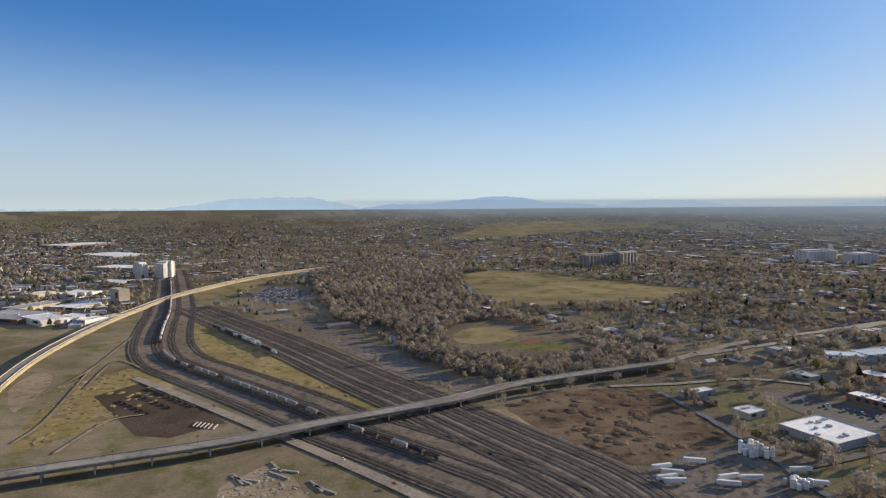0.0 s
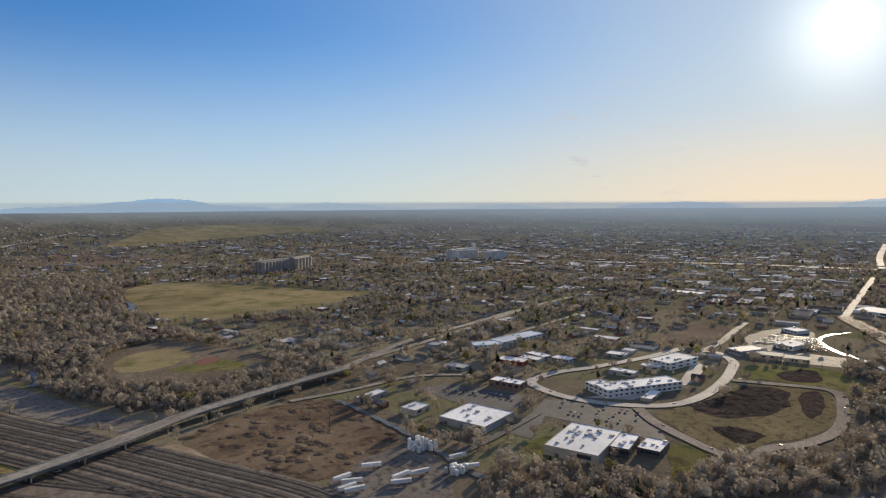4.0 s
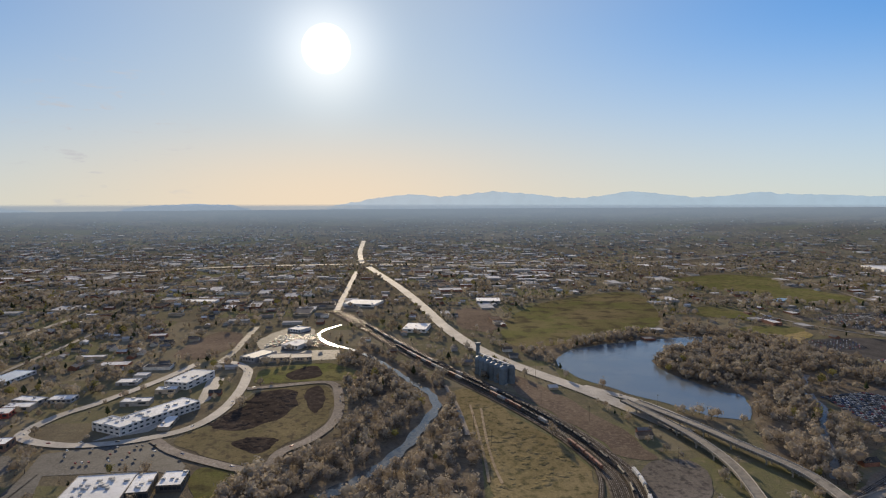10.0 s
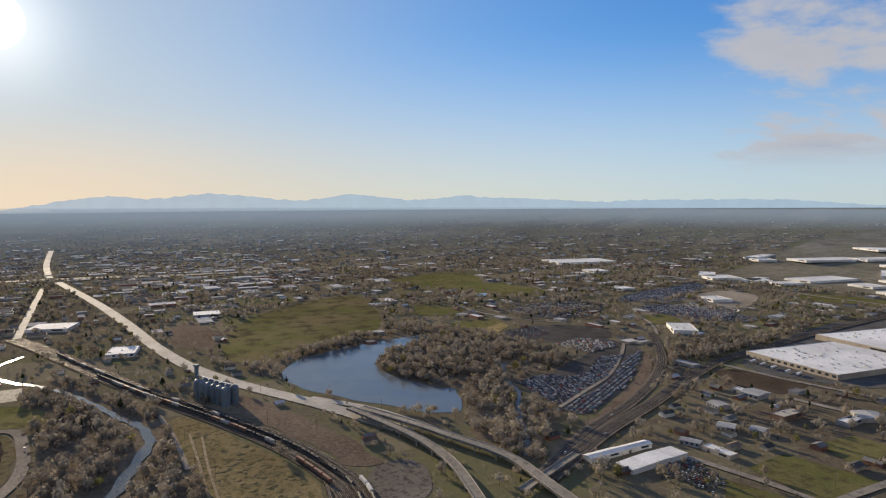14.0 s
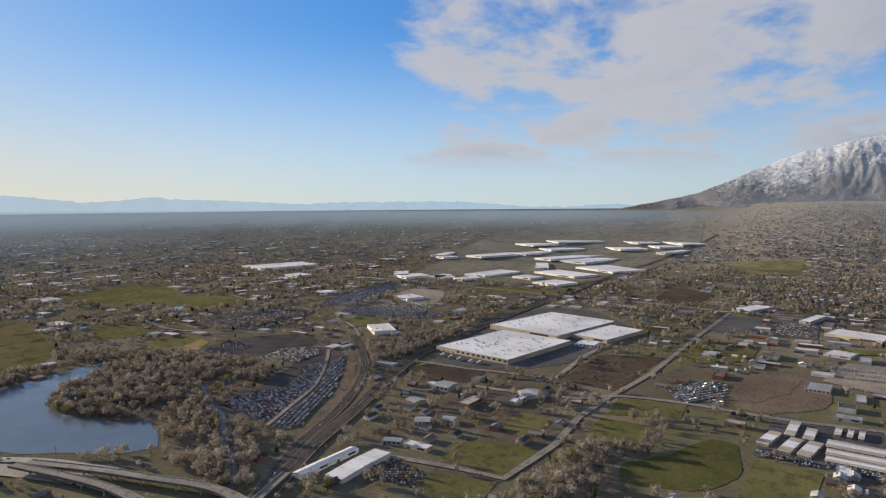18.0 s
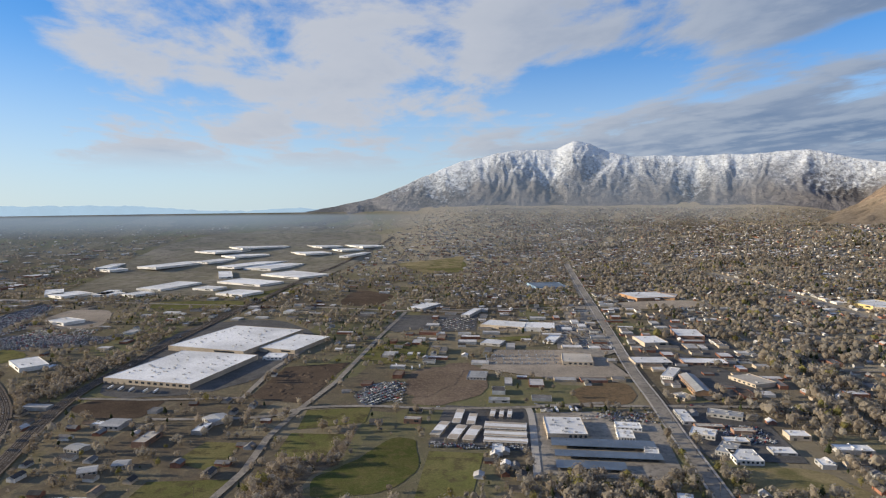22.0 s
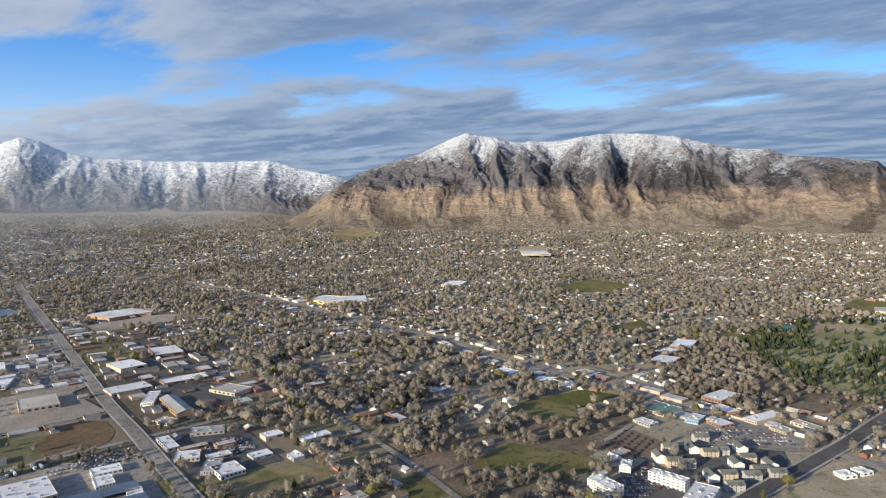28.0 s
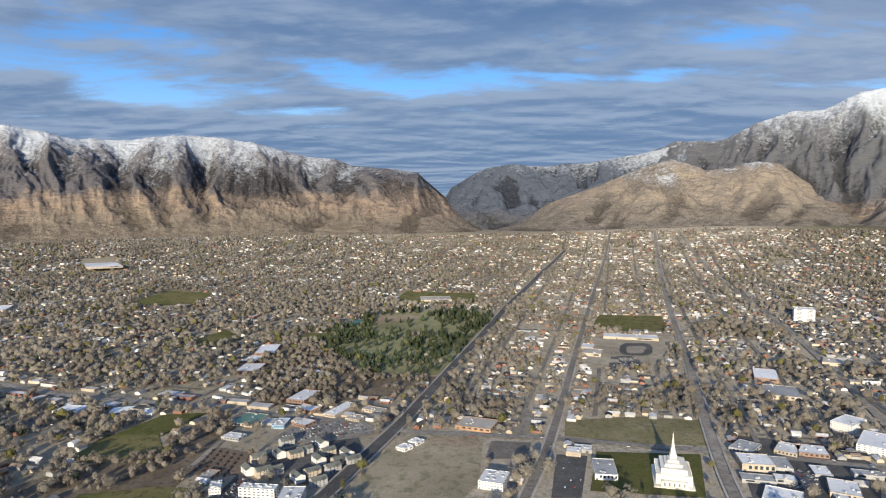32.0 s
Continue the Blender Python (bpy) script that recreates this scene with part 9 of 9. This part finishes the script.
ROOFS = [
    material("grey_shingle", (0.16, 0.155, 0.15), (0.20, 0.19, 0.18), 0.3, 0.92, island=0.3),
    material("brown_shingle", (0.17, 0.13, 0.10), (0.21, 0.165, 0.13), 0.3, 0.92, island=0.3),
    material("pale_shingle", (0.50, 0.485, 0.465), (0.56, 0.54, 0.52), 0.3, 0.92, island=0.3),
    material("dark_shingle", (0.075, 0.072, 0.072), (0.10, 0.095, 0.09), 0.3, 0.92, island=0.3),
]
WALLS = [
    material("white_siding", (0.60, 0.575, 0.525), (0.67, 0.645, 0.595), 0.3, 0.8, island=0.15),
    material("tan_siding", (0.46, 0.39, 0.30), (0.40, 0.34, 0.27), 0.3, 0.85, island=0.2),
    material("red_brick", (0.26, 0.13, 0.09), (0.21, 0.105, 0.075), 0.5, 0.9, island=0.25),
    material("grey_siding", (0.36, 0.36, 0.35), (0.30, 0.30, 0.30), 0.3, 0.85, island=0.2),
]


def houses_mesh(name, xy, angle, size, flat):
    """Many small houses in one mesh: gabled, or flat-roofed sheds with a low parapet."""
    n = len(xy)
    z = ground_v(xy[:, 0], xy[:, 1]) - 0.2
    w, d, h, rh = size.T
    if flat:
        local = np.array([(-1, -1, 0), (1, -1, 0), (1, 1, 0), (-1, 1, 0), (-1, -1, 1), (1, -1, 1), (1, 1, 1), (-1, 1, 1), (-.97, -.97, 1), (.97, -.97, 1), (.97, .97, 1), (-.97, .97, 1), (-.97, -.97, .93), (.97, -.97, .93), (.97, .97, .93), (-.97, .97, .93)], float)
        faces = [(0, 1, 5, 4), (1, 2, 6, 5), (2, 3, 7, 6), (3, 0, 4, 7), (4, 5, 9, 8), (5, 6, 10, 9), (6, 7, 11, 10), (7, 4, 8, 11), (12, 13, 14, 15)]
        isroof = [0, 0, 0, 0, 0, 0, 0, 0, 1]
        v = np.repeat(local[None], n, 0)
        v[..., 0] *= w[:, None] / 2
        v[..., 1] *= d[:, None] / 2
        v[..., 2] *= h[:, None]
    else:
        local = np.array([(-1, -1, 0), (1, -1, 0), (1, 1, 0), (-1, 1, 0), (-1, -1, 1), (1, -1, 1), (1, 1, 1), (-1, 1, 1), (-1, 0, 2), (1, 0, 2), (-1.1, -1.12, .95), (1.1, -1.12, .95), (1.1, 1.12, .95), (-1.1, 1.12, .95), (-1.1, 0, 2.06), (1.1, 0, 2.06)], float)
        faces = [(0, 1, 5, 4), (2, 3, 7, 6), (1, 2, 6, 9, 5), (3, 0, 4, 8, 7), (10, 11, 15, 14), (12, 13, 14, 15)]
        isroof = [0, 0, 0, 0, 1, 1]
        v = np.repeat(local[None], n, 0)
        v[..., 0] *= w[:, None] / 2
        v[..., 1] *= d[:, None] / 2
        zz = local[:, 2]
        v[..., 2] = np.minimum(zz, 1)[None] * h[:, None] + np.maximum(zz - 1, 0)[None] * rh[:, None]
    c, s = np.cos(angle)[:, None], np.sin(angle)[:, None]
    x = v[..., 0] * c - v[..., 1] * s + xy[:, 0, None]
    y = v[..., 0] * s + v[..., 1] * c + xy[:, 1, None]
    verts = np.stack([x, y, v[..., 2] + z[:, None]], -1).reshape(-1, 3)
    m = len(local)
    one = np.concatenate([np.array(f) for f in faces])
    loops = (np.arange(n)[:, None] * m + one[None]).ravel()
    sizes = np.tile([len(f) for f in faces], n)
    wall = rng.choice(4, n, p=(0.16, 0.34, 0.22, 0.28))
    roof = rng.choice(4, n, p=(0.22, 0.10, 0.56, 0.12) if flat else (0.32, 0.20, 0.26, 0.22))
    index = np.where(np.array(isroof, bool)[None], 4 + roof[:, None], wall[:, None]).ravel()
    return to_mesh(name, verts, loops, sizes, index, WALLS + ROOFS)


def grid_angle(n):
    return radians(GRID) + rng.choice([0, math.pi / 2], n) + rng.normal(0, 0.02, n)


def house_kinds():
    out = []
    for k, (w, d, h, rise, wall, roof, label) in enumerate((
        (13, 8.5, 3.2, 2.2, 0, 0, "small white house with grey gable roof"),
        (12, 9, 3.0, 2.0, 1, 1, "small tan house with brown gable roof"),
        (14, 9, 4.6, 2.6, 0, 2, "white house with pale gable roof"),
        (11, 8, 3.0, 2.4, 2, 3, "small brick house with dark gable roof"),
        (15, 8.5, 3.1, 1.9, 3, 0, "long grey house with grey roof"),
    )):
        base = thing("house", 0, 0, 0, label, "house", z=0)
        part("shell", house_walls_bm(w, d, h, rise), WALLS[wall], base)
        part("roof", prism_bm(w, d, h, rise), ROOFS[roof], base)
        if k % 2 == 0:
            part("chimney", box_bm(w * 0.2, w * 0.2 + 0.8, 0.3, 1.1, h, h + rise + 0.7), WALL_BRICK, base)
        part("door", box_bm(-0.5, 0.5, -d / 2 - 0.06, -d / 2 + 0.05, 0, 2.1), WALL_DARK, base)
        for cx in (-w * 0.3, w * 0.28):
            part("window", box_bm(cx - 0.8, cx + 0.8, -d / 2 - 0.06, -d / 2 + 0.05, 1.0, 2.3), GLASS, base)
        out.append(base)
    return out


def near_houses(pts, count=150):
    order = np.argsort(np.hypot(pts[:, 0], pts[:, 1]))
    kinds, used = house_kinds(), set()
    for n, i in enumerate(order[:count]):
        x, y = (float(v) for v in pts[i])
        k = int(rng.integers(5))
        m = pose(x, y, ground_z(x, y) + 0.1, 0, 0, GRID + 90 * int(rng.integers(4)))
        if k in used:
            copy_thing(kinds[k], m)
        else:
            used.add(k)
            kinds[k].matrix_basis = m
    return pts[order[count:]]


house_pts = near_houses(house_pts)
order = np.argsort(np.hypot(shed_pts[:, 0], shed_pts[:, 1]))
for i in order[:50]:
    x, y = (float(v) for v in shed_pts[i])
    k = int(rng.integers(4))
    building((x, y, float(rng.uniform(18, 42)), float(rng.uniform(12, 22)), GRID + 90 * int(rng.integers(2))), float(rng.uniform(4, 7)), ("low white-roofed workshop with grey walls", "low tan shop with white roof", "low brick shop with pale roof", "grey-roofed metal workshop with plain walls")[k], (WALL_GREY, WALL_TAN, WALL_BRICK, WALL_GREY)[k], (WHITE_ROOF, WHITE_ROOF, ROOF_TAN, ROOF_GREY)[k], units=2, bays=2)
shed_pts = shed_pts[order[50:]]

hn = len(house_pts)
hs = shrink(house_pts[:, 0], house_pts[:, 1]) * np.where(np.hypot(house_pts[:, 0], house_pts[:, 1]) > 2900, 1.3, 1.0)
houses_mesh_ob = houses_mesh("houses", house_pts, grid_angle(hn), np.stack([rng.uniform(11, 17, hn), rng.uniform(8.5, 11.5, hn), rng.uniform(3.0, 5.2, hn), rng.uniform(1.6, 2.8, hn)], 1) * hs[:, None], False)
tagged(houses_mesh_ob, "small gabled houses with grey and brown roofs", "houses", kind="stuff")
sn = len(shed_pts)
ss = shrink(shed_pts[:, 0], shed_pts[:, 1])
broad = np.where((shed_pts[:, 0] < -1400) & (rng.random(sn) < 0.45), 1.9, 1.0)   # larger halls out on the western plain
sheds_ob = houses_mesh("flat_buildings", shed_pts, grid_angle(sn), np.stack([rng.uniform(16, 44, sn), rng.uniform(12, 24, sn), rng.uniform(3.5, 6.5, sn), np.ones(sn)], 1) * ss[:, None] * np.stack([broad, broad, np.ones(sn), np.ones(sn)], 1), True)
tagged(sheds_ob, "low flat-roofed commercial buildings with pale roofs", "buildings", kind="stuff")


# ---- parked cars along the streets ----
def street_cars():
    xs, ys, angs = [], [], []
    lines = [(seg, 3.0) for seg in SIDE] + [(line, half - 2.5) for line, half in LINES if 6 < half < 13]
    for line, side in lines:
        for (x0, y0), (x1, y1) in zip(line, line[1:]):
            length = math.hypot(x1 - x0, y1 - y0)
            a = math.atan2(y1 - y0, x1 - x0)
            for k in range(int(length / 14)):
                if rng.random() < 0.30:
                    u, sgn = (k + rng.random() * 0.5) * 14 / length, rng.choice((-1, 1))
                    x, y = x0 + (x1 - x0) * u - math.sin(a) * sgn * side, y0 + (y1 - y0) * u + math.cos(a) * sgn * side
                    if math.hypot(x, y) < 2200 and x > 150 and y > -900:
                        xs.append(x)
                        ys.append(y)
                        angs.append(a)
    cars_mesh("parked_cars", np.array(xs), np.array(ys), np.array(angs), "cars parked along the town streets", np.random.default_rng(9))


street_cars()
